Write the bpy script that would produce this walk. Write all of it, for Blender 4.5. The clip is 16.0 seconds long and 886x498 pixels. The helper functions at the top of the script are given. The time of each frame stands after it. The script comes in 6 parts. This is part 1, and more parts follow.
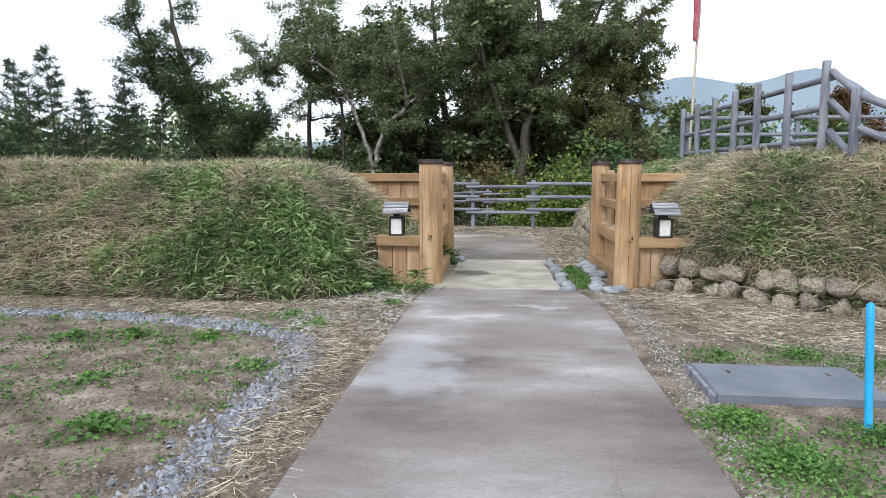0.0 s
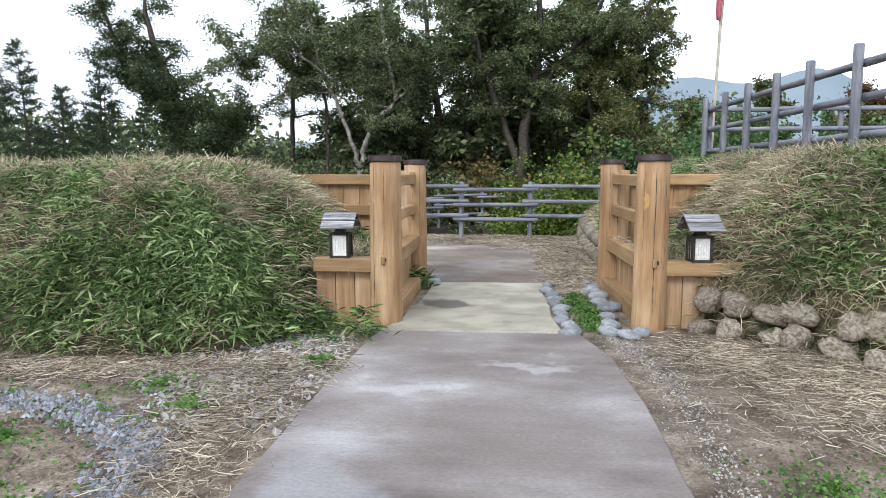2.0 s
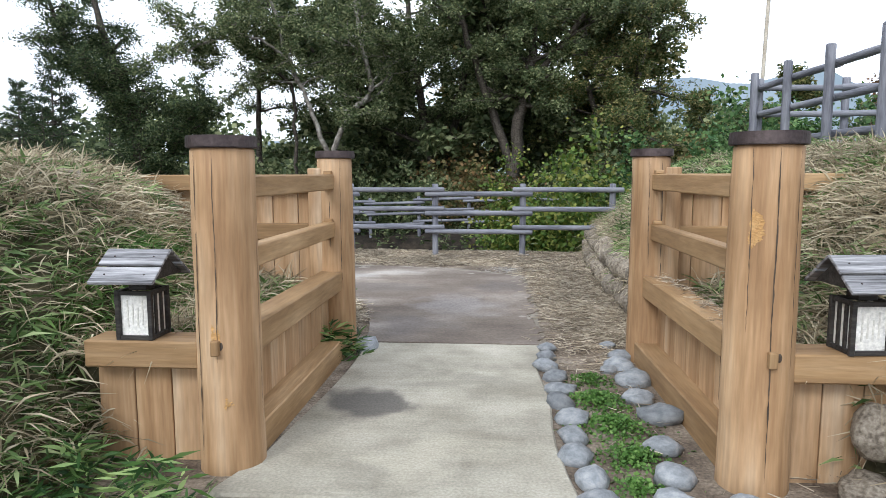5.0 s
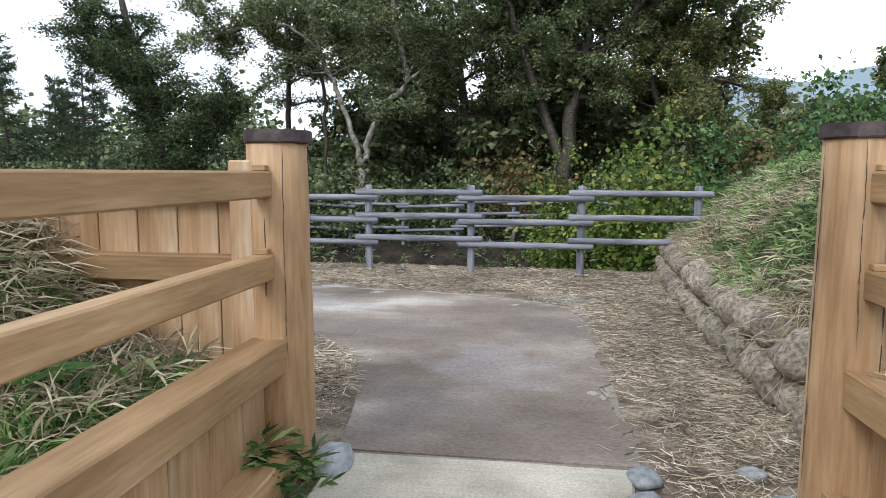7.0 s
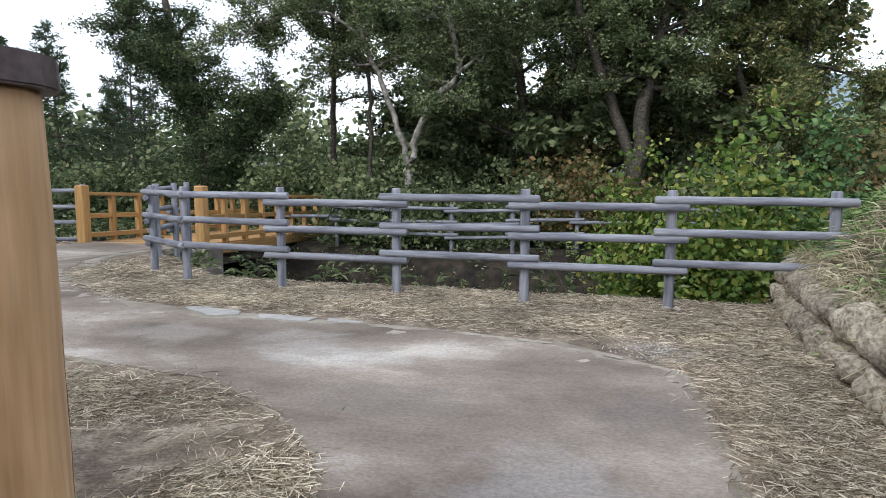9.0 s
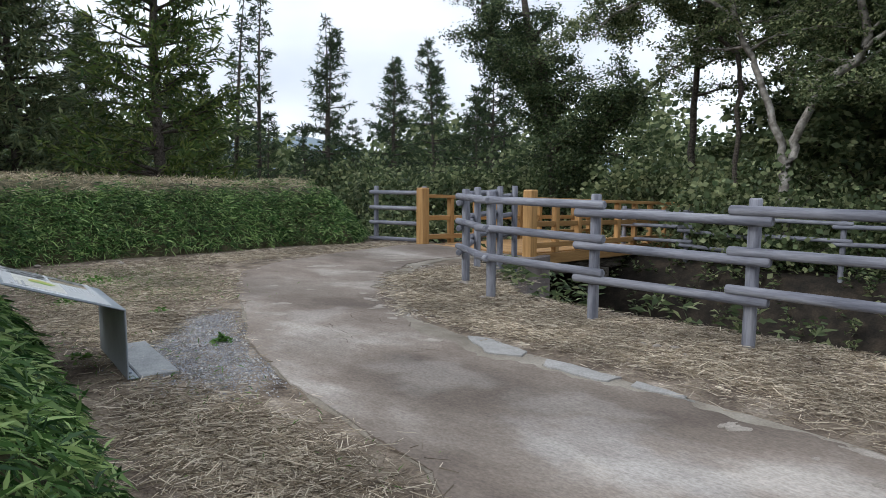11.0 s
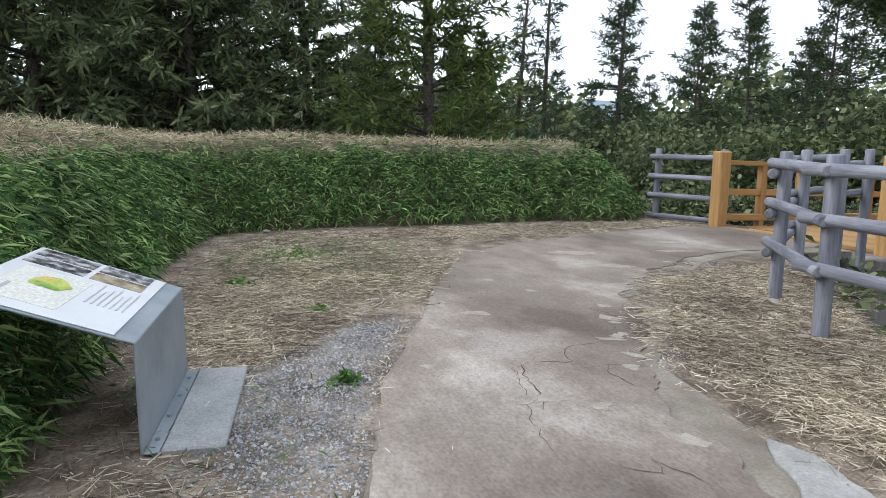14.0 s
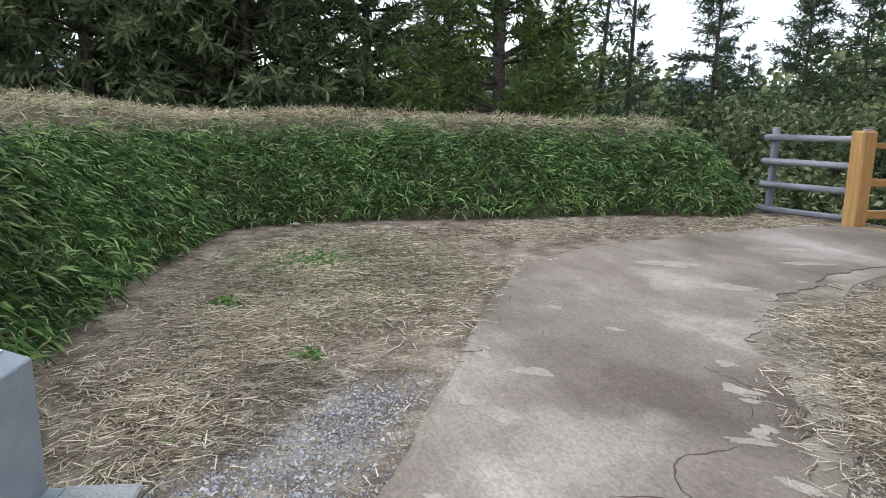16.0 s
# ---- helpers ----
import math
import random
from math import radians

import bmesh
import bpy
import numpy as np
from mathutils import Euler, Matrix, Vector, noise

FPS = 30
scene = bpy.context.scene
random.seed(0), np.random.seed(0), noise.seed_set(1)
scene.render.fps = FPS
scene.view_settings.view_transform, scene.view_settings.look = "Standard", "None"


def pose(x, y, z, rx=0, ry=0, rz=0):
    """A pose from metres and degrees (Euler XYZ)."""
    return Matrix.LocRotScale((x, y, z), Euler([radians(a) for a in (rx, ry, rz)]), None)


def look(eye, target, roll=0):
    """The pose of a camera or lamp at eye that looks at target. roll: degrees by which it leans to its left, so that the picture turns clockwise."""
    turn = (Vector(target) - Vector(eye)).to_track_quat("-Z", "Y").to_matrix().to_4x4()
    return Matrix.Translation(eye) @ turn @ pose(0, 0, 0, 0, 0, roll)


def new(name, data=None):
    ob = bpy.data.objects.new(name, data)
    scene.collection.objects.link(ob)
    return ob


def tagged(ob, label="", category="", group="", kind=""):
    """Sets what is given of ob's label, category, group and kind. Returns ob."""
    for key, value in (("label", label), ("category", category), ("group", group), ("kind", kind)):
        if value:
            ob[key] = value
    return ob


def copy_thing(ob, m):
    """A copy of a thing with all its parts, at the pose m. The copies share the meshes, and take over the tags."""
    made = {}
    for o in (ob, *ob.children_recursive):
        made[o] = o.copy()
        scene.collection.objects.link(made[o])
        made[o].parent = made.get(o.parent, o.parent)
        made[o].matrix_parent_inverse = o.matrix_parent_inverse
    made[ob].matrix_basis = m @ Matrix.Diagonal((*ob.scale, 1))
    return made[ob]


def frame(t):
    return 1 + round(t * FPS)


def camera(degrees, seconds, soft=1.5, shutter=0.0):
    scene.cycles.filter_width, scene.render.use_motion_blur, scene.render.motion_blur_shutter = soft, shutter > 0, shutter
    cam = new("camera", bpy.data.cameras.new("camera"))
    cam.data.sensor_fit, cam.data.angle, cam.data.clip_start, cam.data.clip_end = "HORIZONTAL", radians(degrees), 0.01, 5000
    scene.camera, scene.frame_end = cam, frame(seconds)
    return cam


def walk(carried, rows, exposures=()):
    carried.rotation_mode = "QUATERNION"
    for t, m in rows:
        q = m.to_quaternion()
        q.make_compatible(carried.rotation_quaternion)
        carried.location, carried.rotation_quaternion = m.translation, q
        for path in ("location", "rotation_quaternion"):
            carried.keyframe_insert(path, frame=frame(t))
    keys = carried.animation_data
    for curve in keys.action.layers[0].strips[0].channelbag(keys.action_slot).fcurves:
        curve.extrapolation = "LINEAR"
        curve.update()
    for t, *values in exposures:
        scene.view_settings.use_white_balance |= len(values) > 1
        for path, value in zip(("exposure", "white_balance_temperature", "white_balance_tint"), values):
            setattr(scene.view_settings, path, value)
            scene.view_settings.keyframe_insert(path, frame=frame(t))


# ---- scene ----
cam = camera(67.2, 16.0, soft=0.65)
METRES, EYE, TILT, LEAN, TURN = 15.6, 1.4, 0.0, 0.0, 4.7
ROWS = [
    (0.0, 0.0, 0.0, 0.0, -0.0, -6.62, 0.03),
    (0.5, 0.0041, 0.0347, 0.0003, 0.02, -6.57, 0.06),
    (1.0, 0.0104, 0.0707, 0.0006, 0.08, -6.58, 0.02),
    (1.5, 0.0187, 0.1027, 0.0011, 0.14, -6.52, 0.1),
    (2.0, 0.0257, 0.138, -0.0002, 0.18, -6.55, 0.04),
    (2.5, 0.0316, 0.1704, -0.0009, -0.46, -6.52, 0.07),
    (3.0, 0.0354, 0.2031, -0.0014, -3.23, -6.52, 0.01),
    (5.5, 0.0587, 0.3733, -0.0012, 0.88, -6.51, 0.07),
    (6.0, 0.0612, 0.4105, -0.0015, 2.0, -6.52, -0.02),
    (6.5, 0.0614, 0.4452, -0.0021, 3.53, -6.49, -0.0),
    (7.0, 0.0622, 0.4808, -0.0023, 3.77, -6.49, -0.07),
    (7.5, 0.0638, 0.5128, -0.0023, 3.82, -6.45, -0.02),
    (8.0, 0.0636, 0.5451, -0.0025, 3.63, -6.44, -0.09),
    (10.5, 0.0526, 0.6973, -0.0026, 30.39, -6.2, -0.2),
    (11.0, 0.0442, 0.7226, -0.0027, 39.05, -6.22, -0.31),
    (11.5, 0.0352, 0.7468, -0.0034, 45.98, -6.71, -0.31),
    (12.0, 0.0194, 0.771, -0.003, 50.86, -6.91, -0.42),
    (12.5, 0.0061, 0.7937, -0.0043, 55.96, -7.2, -0.35),
    (13.0, -0.0117, 0.8154, -0.0062, 59.8, -7.69, -0.31),
    (13.5, -0.0303, 0.8354, -0.0073, 61.78, -8.76, -0.34),
    (14.0, -0.0533, 0.8524, -0.008, 64.2, -9.34, -0.39),
    (14.5, -0.0745, 0.87, -0.0088, 64.88, -10.66, -0.35),
    (15.0, -0.0982, 0.8818, -0.0078, 66.75, -10.91, -0.41),
    (15.5, -0.1201, 0.8956, -0.009, 68.94, -11.1, -0.39),
    (16.0, -0.1422, 0.9069, -0.0095, 70.75, -11.16, -0.38),
]
walk(cam, [(t, pose(0, 0, EYE, TILT, LEAN, TURN) @ pose(METRES * x, METRES * y, METRES * z, 90 + pitch, roll, yaw)) for t, x, y, z, yaw, pitch, roll in ROWS],
     [(t, 0.08 + e, 6000, 10) for t, e in ((0.0, 0.0), (3.0, 0.0), (8.0, 0.0), (10.3, -0.25), (11.0, -0.45), (11.6, -0.44), (12.5, -0.2), (13.5, -0.05), (16.0, 0.05))])

# ---------------------------------------------------------------- world and light
SUN_EL, SUN_AZ = 38.0, 205.0      # azimuth clockwise from +y
world = bpy.data.worlds.new("sky")
scene.world = world
world.use_nodes = True
wt = world.node_tree
wt.nodes.clear()
w_out = wt.nodes.new("ShaderNodeOutputWorld")
w_bg = wt.nodes.new("ShaderNodeBackground")
w_sky = wt.nodes.new("ShaderNodeTexSky")
w_sky.sky_type = "NISHITA"
w_sky.sun_disc = False
w_sky.sun_elevation = radians(SUN_EL)
w_sky.sun_rotation = radians(SUN_AZ)
w_sky.air_density, w_sky.dust_density, w_sky.ozone_density = 1.0, 2.0, 1.0
w_tc = wt.nodes.new("ShaderNodeTexCoord")
w_map = wt.nodes.new("ShaderNodeMapping")
w_map.inputs["Scale"].default_value = (1.0, 1.0, 2.6)
w_noise = wt.nodes.new("ShaderNodeTexNoise")
w_noise.inputs["Scale"].default_value = 2.2
w_noise.inputs["Detail"].default_value = 6.0
w_ramp = wt.nodes.new("ShaderNodeValToRGB")
w_ramp.color_ramp.elements[0].position = 0.30
w_ramp.color_ramp.elements[0].color = (0.55, 0.55, 0.55, 1)
w_ramp.color_ramp.elements[1].position = 0.62
w_mix = wt.nodes.new("ShaderNodeMixRGB")
w_mix.inputs["Color2"].default_value = (15.5, 15.9, 16.6, 1)
wt.links.new(w_tc.outputs["Generated"], w_map.inputs["Vector"])
wt.links.new(w_map.outputs["Vector"], w_noise.inputs["Vector"])
wt.links.new(w_noise.outputs["Fac"], w_ramp.inputs["Fac"])
wt.links.new(w_ramp.outputs["Color"], w_mix.inputs["Fac"])
wt.links.new(w_sky.outputs["Color"], w_mix.inputs["Color1"])
wt.links.new(w_mix.outputs["Color"], w_bg.inputs["Color"])
w_bg.inputs["Strength"].default_value = 0.10
wt.links.new(w_bg.outputs["Background"], w_out.inputs["Surface"])

sun = new("sun", bpy.data.lights.new("sun", "SUN"))
sun.data.energy = 1.7
sun.data.angle = radians(18)
sun.data.color = (1.0, 0.97, 0.93)
_el, _az = radians(SUN_EL), radians(SUN_AZ)
sun.matrix_world = look((0, 0, 0), (-math.sin(_az) * math.cos(_el), -math.cos(_az) * math.cos(_el), -math.sin(_el)))
sun.location = (0, 0, 30)


# ---------------------------------------------------------------- materials
def material(name, stops, scale=6.0, stretch=(1, 1, 1), coords="Object", rough=0.8, bump=0.3, bump_scale=60.0,
             vary=0.0, island=0.0, fine=0.25, metal=0.0, stops2=None, scale2=0.7, spec=0.3, translucent=0.0, stains=(), brush=0.0):
    """A surface with colour at two scales, grain in relief, and pieces that differ a little."""
    m = bpy.data.materials.new(name)
    m.use_nodes = True
    t = m.node_tree
    n = t.nodes
    bsdf = n["Principled BSDF"]
    bsdf.inputs["Roughness"].default_value = rough
    bsdf.inputs["Metallic"].default_value = metal
    bsdf.inputs["Specular IOR Level"].default_value = spec
    tc = n.new("ShaderNodeTexCoord")
    mp = n.new("ShaderNodeMapping")
    mp.inputs["Scale"].default_value = stretch
    info = n.new("ShaderNodeObjectInfo")
    shift = n.new("ShaderNodeVectorMath")
    shift.operation = "MULTIPLY_ADD"
    shift.inputs[1].default_value = (37.0, 11.0, 23.0)
    t.links.new(info.outputs["Random"], shift.inputs[0])
    t.links.new(tc.outputs[coords], shift.inputs[2])
    t.links.new((shift.outputs[0] if coords == "Object" else tc.outputs[coords]), mp.inputs["Vector"])
    big = n.new("ShaderNodeTexNoise")
    big.inputs["Scale"].default_value = scale
    big.inputs["Detail"].default_value = 5.0
    big.inputs["Roughness"].default_value = 0.6
    t.links.new(mp.outputs["Vector"], big.inputs["Vector"])
    ramp = n.new("ShaderNodeValToRGB")
    cr = ramp.color_ramp
    while len(cr.elements) < len(stops):
        cr.elements.new(0.5)
    for e, (p, c) in zip(cr.elements, stops):
        e.position, e.color = 0.5 + (p - 0.5) * 0.62, (*c, 1)
    t.links.new(big.outputs["Fac"], ramp.inputs["Fac"])
    colour = ramp.outputs["Color"]
    if stops2:
        wide = n.new("ShaderNodeTexNoise")
        wide.inputs["Scale"].default_value = scale2
        wide.inputs["Detail"].default_value = 4.0
        t.links.new(tc.outputs[coords], wide.inputs["Vector"])
        r2 = n.new("ShaderNodeValToRGB")
        for e, (p, c) in zip(r2.color_ramp.elements, stops2):
            e.position, e.color = 0.5 + (p - 0.5) * 0.7, (*c, 1)
        t.links.new(wide.outputs["Fac"], r2.inputs["Fac"])
        mul = n.new("ShaderNodeMixRGB")
        mul.blend_type = "MULTIPLY"
        mul.inputs["Fac"].default_value = 1.0
        t.links.new(colour, mul.inputs["Color1"])
        t.links.new(r2.outputs["Color"], mul.inputs["Color2"])
        colour = mul.outputs["Color"]
    if stains:
        warp = n.new("ShaderNodeTexNoise")
        warp.inputs["Scale"].default_value = 2.6
        warp.inputs["Detail"].default_value = 5.0
        t.links.new(tc.outputs["Object"], warp.inputs["Vector"])
        bent = n.new("ShaderNodeVectorMath")
        bent.operation = "MULTIPLY_ADD"
        bent.inputs[1].default_value = (1.1, 1.1, 0.0)
        t.links.new(warp.outputs["Color"], bent.inputs[0])
        t.links.new(tc.outputs["Object"], bent.inputs[2])
    for sx, sy, rx, ry, col, amount in stains:
        sub = n.new("ShaderNodeVectorMath")
        sub.operation = "SUBTRACT"
        sub.inputs[1].default_value = (sx + 0.55, sy + 0.55, 0)
        t.links.new(bent.outputs[0], sub.inputs[0])
        sc = n.new("ShaderNodeVectorMath")
        sc.operation = "MULTIPLY"
        sc.inputs[1].default_value = (1 / rx, 1 / ry, 0)
        t.links.new(sub.outputs[0], sc.inputs[0])
        ln = n.new("ShaderNodeVectorMath")
        ln.operation = "LENGTH"
        t.links.new(sc.outputs[0], ln.inputs[0])
        fall = n.new("ShaderNodeMapRange")
        fall.interpolation_type = "SMOOTHSTEP"
        fall.inputs["From Min"].default_value, fall.inputs["From Max"].default_value = 0.35, 1.15
        fall.inputs["To Min"].default_value, fall.inputs["To Max"].default_value = amount, 0.0
        t.links.new(ln.outputs["Value"], fall.inputs["Value"])
        mx = n.new("ShaderNodeMixRGB")
        mx.inputs["Color2"].default_value = (*col, 1)
        t.links.new(fall.outputs["Result"], mx.inputs["Fac"])
        t.links.new(colour, mx.inputs["Color1"])
        colour = mx.outputs["Color"]
    if brush:
        lane = n.new("ShaderNodeMapping")
        lane.inputs["Scale"].default_value = (0.9, 26.0, 1.0)
        t.links.new(tc.outputs["Object"], lane.inputs["Vector"])
        streak = n.new("ShaderNodeTexNoise")
        streak.inputs["Scale"].default_value = 1.6
        streak.inputs["Detail"].default_value = 5.0
        t.links.new(lane.outputs["Vector"], streak.inputs["Vector"])
        mr = n.new("ShaderNodeMapRange")
        mr.inputs["From Min"].default_value, mr.inputs["From Max"].default_value = 0.3, 0.7
        mr.inputs["To Min"].default_value, mr.inputs["To Max"].default_value = 1 - brush, 1 + brush
        t.links.new(streak.outputs["Fac"], mr.inputs["Value"])
        mul = n.new("ShaderNodeVectorMath")
        mul.operation = "SCALE"
        t.links.new(colour, mul.inputs[0])
        t.links.new(mr.outputs["Result"], mul.inputs["Scale"])
        colour = mul.outputs[0]
    grain = n.new("ShaderNodeTexNoise")
    grain.inputs["Scale"].default_value = bump_scale
    grain.inputs["Detail"].default_value = 4.0
    t.links.new(mp.outputs["Vector"], grain.inputs["Vector"])
    if fine:
        mr = n.new("ShaderNodeMapRange")
        mr.inputs["From Min"].default_value, mr.inputs["From Max"].default_value = 0.25, 0.75
        mr.inputs["To Min"].default_value, mr.inputs["To Max"].default_value = 1 - fine, 1 + fine
        t.links.new(grain.outputs["Fac"], mr.inputs["Value"])
        mul = n.new("ShaderNodeVectorMath")
        mul.operation = "SCALE"
        t.links.new(colour, mul.inputs[0])
        t.links.new(mr.outputs["Result"], mul.inputs["Scale"])
        colour = mul.outputs[0]
    for amount, source in ((vary, info.outputs["Random"]), (island, None)):
        if not amount:
            continue
        if source is None:
            source = n.new("ShaderNodeNewGeometry").outputs["Random Per Island"]
        mr = n.new("ShaderNodeMapRange")
        mr.inputs["To Min"].default_value, mr.inputs["To Max"].default_value = 1 - amount, 1 + amount
        t.links.new(source, mr.inputs["Value"])
        mul = n.new("ShaderNodeVectorMath")
        mul.operation = "SCALE"
        t.links.new(colour, mul.inputs[0])
        t.links.new(mr.outputs["Result"], mul.inputs["Scale"])
        colour = mul.outputs[0]
    t.links.new(colour, bsdf.inputs["Base Color"])
    if bump:
        b = n.new("ShaderNodeBump")
        b.inputs["Strength"].default_value = bump
        b.inputs["Distance"].default_value = 0.01
        t.links.new(grain.outputs["Fac"], b.inputs["Height"])
        t.links.new(b.outputs["Normal"], bsdf.inputs["Normal"])
    if translucent:
        tr = n.new("ShaderNodeBsdfTranslucent")
        mix = n.new("ShaderNodeMixShader")
        mix.inputs["Fac"].default_value = translucent
        t.links.new(colour, tr.inputs["Color"])
        t.links.new(bsdf.outputs["BSDF"], mix.inputs[1])
        t.links.new(tr.outputs["BSDF"], mix.inputs[2])
        t.links.new(mix.outputs["Shader"], n["Material Output"].inputs["Surface"])
    return m


def leafy(name, a, b, c, rough=0.55, translucent=0.25):
    """Leaves: each one its own shade between a and c."""
    m = bpy.data.materials.new(name)
    m.use_nodes = True
    t = m.node_tree
    n = t.nodes
    bsdf = n["Principled BSDF"]
    bsdf.inputs["Roughness"].default_value = rough
    bsdf.inputs["Specular IOR Level"].default_value = 0.25
    geo = n.new("ShaderNodeNewGeometry")
    ramp = n.new("ShaderNodeValToRGB")
    cr = ramp.color_ramp
    cr.elements.new(0.5)
    for e, (p, col) in zip(cr.elements, ((0.0, a), (0.55, b), (1.0, c))):
        e.position, e.color = p, (*col, 1)
    t.links.new(geo.outputs["Random Per Island"], ramp.inputs["Fac"])
    tc = n.new("ShaderNodeTexCoord")
    no = n.new("ShaderNodeTexNoise")
    no.inputs["Scale"].default_value = 1.1
    no.inputs["Detail"].default_value = 3.0
    t.links.new(tc.outputs["Object"], no.inputs["Vector"])
    mr = n.new("ShaderNodeMapRange")
    mr.inputs["From Min"].default_value, mr.inputs["From Max"].default_value = 0.3, 0.7
    mr.inputs["To Min"].default_value, mr.inputs["To Max"].default_value = 0.65, 1.3
    t.links.new(no.outputs["Fac"], mr.inputs["Value"])
    mul = n.new("ShaderNodeVectorMath")
    mul.operation = "SCALE"
    t.links.new(ramp.outputs["Color"], mul.inputs[0])
    t.links.new(mr.outputs["Result"], mul.inputs["Scale"])
    t.links.new(mul.outputs[0], bsdf.inputs["Base Color"])
    tr = n.new("ShaderNodeBsdfTranslucent")
    mix = n.new("ShaderNodeMixShader")
    mix.inputs["Fac"].default_value = translucent
    t.links.new(mul.outputs[0], tr.inputs["Color"])
    t.links.new(bsdf.outputs["BSDF"], mix.inputs[1])
    t.links.new(tr.outputs["BSDF"], mix.inputs[2])
    t.links.new(mix.outputs["Shader"], n["Material Output"].inputs["Surface"])
    return m


M = {}
M["cedar"] = material("cedar", [(0.12, (0.25, 0.14, 0.065)), (0.4, (0.40, 0.255, 0.135)), (0.6, (0.49, 0.335, 0.195)), (0.88, (0.58, 0.455, 0.32))],
                      scale=1.8, stretch=(0.3, 3.6, 3.6), rough=0.65, bump=0.25, bump_scale=16, vary=0.10, fine=0.18,
                      stops2=[(0.15, (0.74, 0.68, 0.62)), (0.75, (1.08, 1.07, 1.06))], scale2=2.0)
M["cedar_beam"] = material("cedar_beam", [(0.15, (0.24, 0.145, 0.068)), (0.5, (0.35, 0.225, 0.11)), (0.85, (0.45, 0.31, 0.17))],
                           scale=2.2, stretch=(0.4, 4, 4), rough=0.62, bump=0.25, bump_scale=16, vary=0.12, fine=0.16,
                           stops2=[(0.15, (0.78, 0.74, 0.70)), (0.75, (1.06, 1.05, 1.05))], scale2=1.8)
M["bridge_wood"] = material("bridge_wood", [(0.2, (0.30, 0.165, 0.06)), (0.8, (0.46, 0.275, 0.11))],
                            scale=3.0, stretch=(0.4, 6, 6), rough=0.55, bump=0.2, bump_scale=14, vary=0.18, fine=0.14)
M["fresh_wood"] = material("fresh_wood", [(0.2, (0.46, 0.255, 0.09)), (0.8, (0.56, 0.35, 0.15))], scale=6, stretch=(0.6, 5, 5), rough=0.7, bump=0.2, bump_scale=20)
M["crack"] = material("crack", [(0.3, (0.06, 0.045, 0.033)), (0.7, (0.11, 0.085, 0.065))], rough=0.95, bump=0)
M["cap"] = material("cap", [(0.3, (0.055, 0.042, 0.042)), (0.7, (0.10, 0.078, 0.075))], scale=9, rough=0.5, metal=0.5, bump=0.2, vary=0.1)
M["old_wood"] = material("old_wood", [(0.25, (0.10, 0.10, 0.105)), (0.5, (0.24, 0.24, 0.25)), (0.75, (0.38, 0.38, 0.39))],
                         scale=4, stretch=(0.5, 9, 9), rough=0.85, bump=0.5, bump_scale=16, vary=0.15)
M["black_wood"] = material("black_wood", [(0.3, (0.018, 0.016, 0.015)), (0.7, (0.05, 0.045, 0.04))], scale=5, stretch=(0.6, 6, 6),
                           rough=0.6, bump=0.3, bump_scale=20)
M["paper"] = material("paper", [(0.3, (0.72, 0.70, 0.64)), (0.7, (0.82, 0.81, 0.77))], scale=5, rough=0.6, bump=0.05)
M["faint_ink"] = material("faint_ink", [(0.3, (0.60, 0.58, 0.52)), (0.7, (0.68, 0.66, 0.6))], rough=0.7, bump=0)
M["fence_log"] = material("fence_log", [(0.28, (0.125, 0.13, 0.155)), (0.5, (0.20, 0.205, 0.235)), (0.75, (0.28, 0.285, 0.31))],
                          scale=2.2, stretch=(0.7, 6, 6), rough=0.75, bump=0.5, bump_scale=12, vary=0.10, fine=0.18)
M["concrete_grey"] = material("concrete_grey", [(0.2, (0.165, 0.142, 0.132)), (0.45, (0.28, 0.252, 0.238)), (0.6, (0.345, 0.325, 0.315)), (0.82, (0.52, 0.51, 0.51))],
                         scale=0.9, stretch=(0.7, 1.35, 1), coords="Object", rough=0.85, bump=0.45, bump_scale=60, fine=0.16, brush=0.045,
                         stops2=[(0.22, (0.58, 0.54, 0.52)), (0.78, (0.98, 0.97, 0.96))], scale2=0.6,
                         stains=[(-0.35, 6.45, 0.55, 0.16, (0.52, 0.51, 0.51), 0.46), (0.45, 7.0, 0.4, 0.17, (0.52, 0.51, 0.50), 0.46), (-0.6, 4.7, 0.38, 0.8, (0.42, 0.43, 0.45), 0.43),
                                 (0.3, 5.7, 0.7, 0.5, (0.20, 0.17, 0.155), 0.60), (0.35, 3.5, 0.5, 0.7, (0.21, 0.18, 0.165), 0.50), (-0.2, 7.6, 0.6, 0.2, (0.22, 0.19, 0.17), 0.60)])
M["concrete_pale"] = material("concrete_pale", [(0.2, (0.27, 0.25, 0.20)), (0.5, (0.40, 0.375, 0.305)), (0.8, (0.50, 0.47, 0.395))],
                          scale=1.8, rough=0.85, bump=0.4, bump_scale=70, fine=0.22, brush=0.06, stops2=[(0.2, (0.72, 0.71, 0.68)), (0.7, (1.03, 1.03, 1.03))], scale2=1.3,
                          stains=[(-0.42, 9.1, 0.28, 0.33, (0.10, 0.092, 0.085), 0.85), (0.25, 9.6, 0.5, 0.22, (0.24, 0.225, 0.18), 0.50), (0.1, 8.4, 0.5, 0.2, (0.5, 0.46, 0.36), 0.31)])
M["concrete_sandy"] = material("concrete_sandy", [(0.2, (0.175, 0.153, 0.122)), (0.5, (0.255, 0.23, 0.188)), (0.8, (0.345, 0.318, 0.27))],
                           scale=2.2, rough=0.9, bump=0.5, bump_scale=60, fine=0.22, stops2=[(0.25, (0.75, 0.73, 0.70)), (0.75, (1.05, 1.04, 1.03))], scale2=1.5)
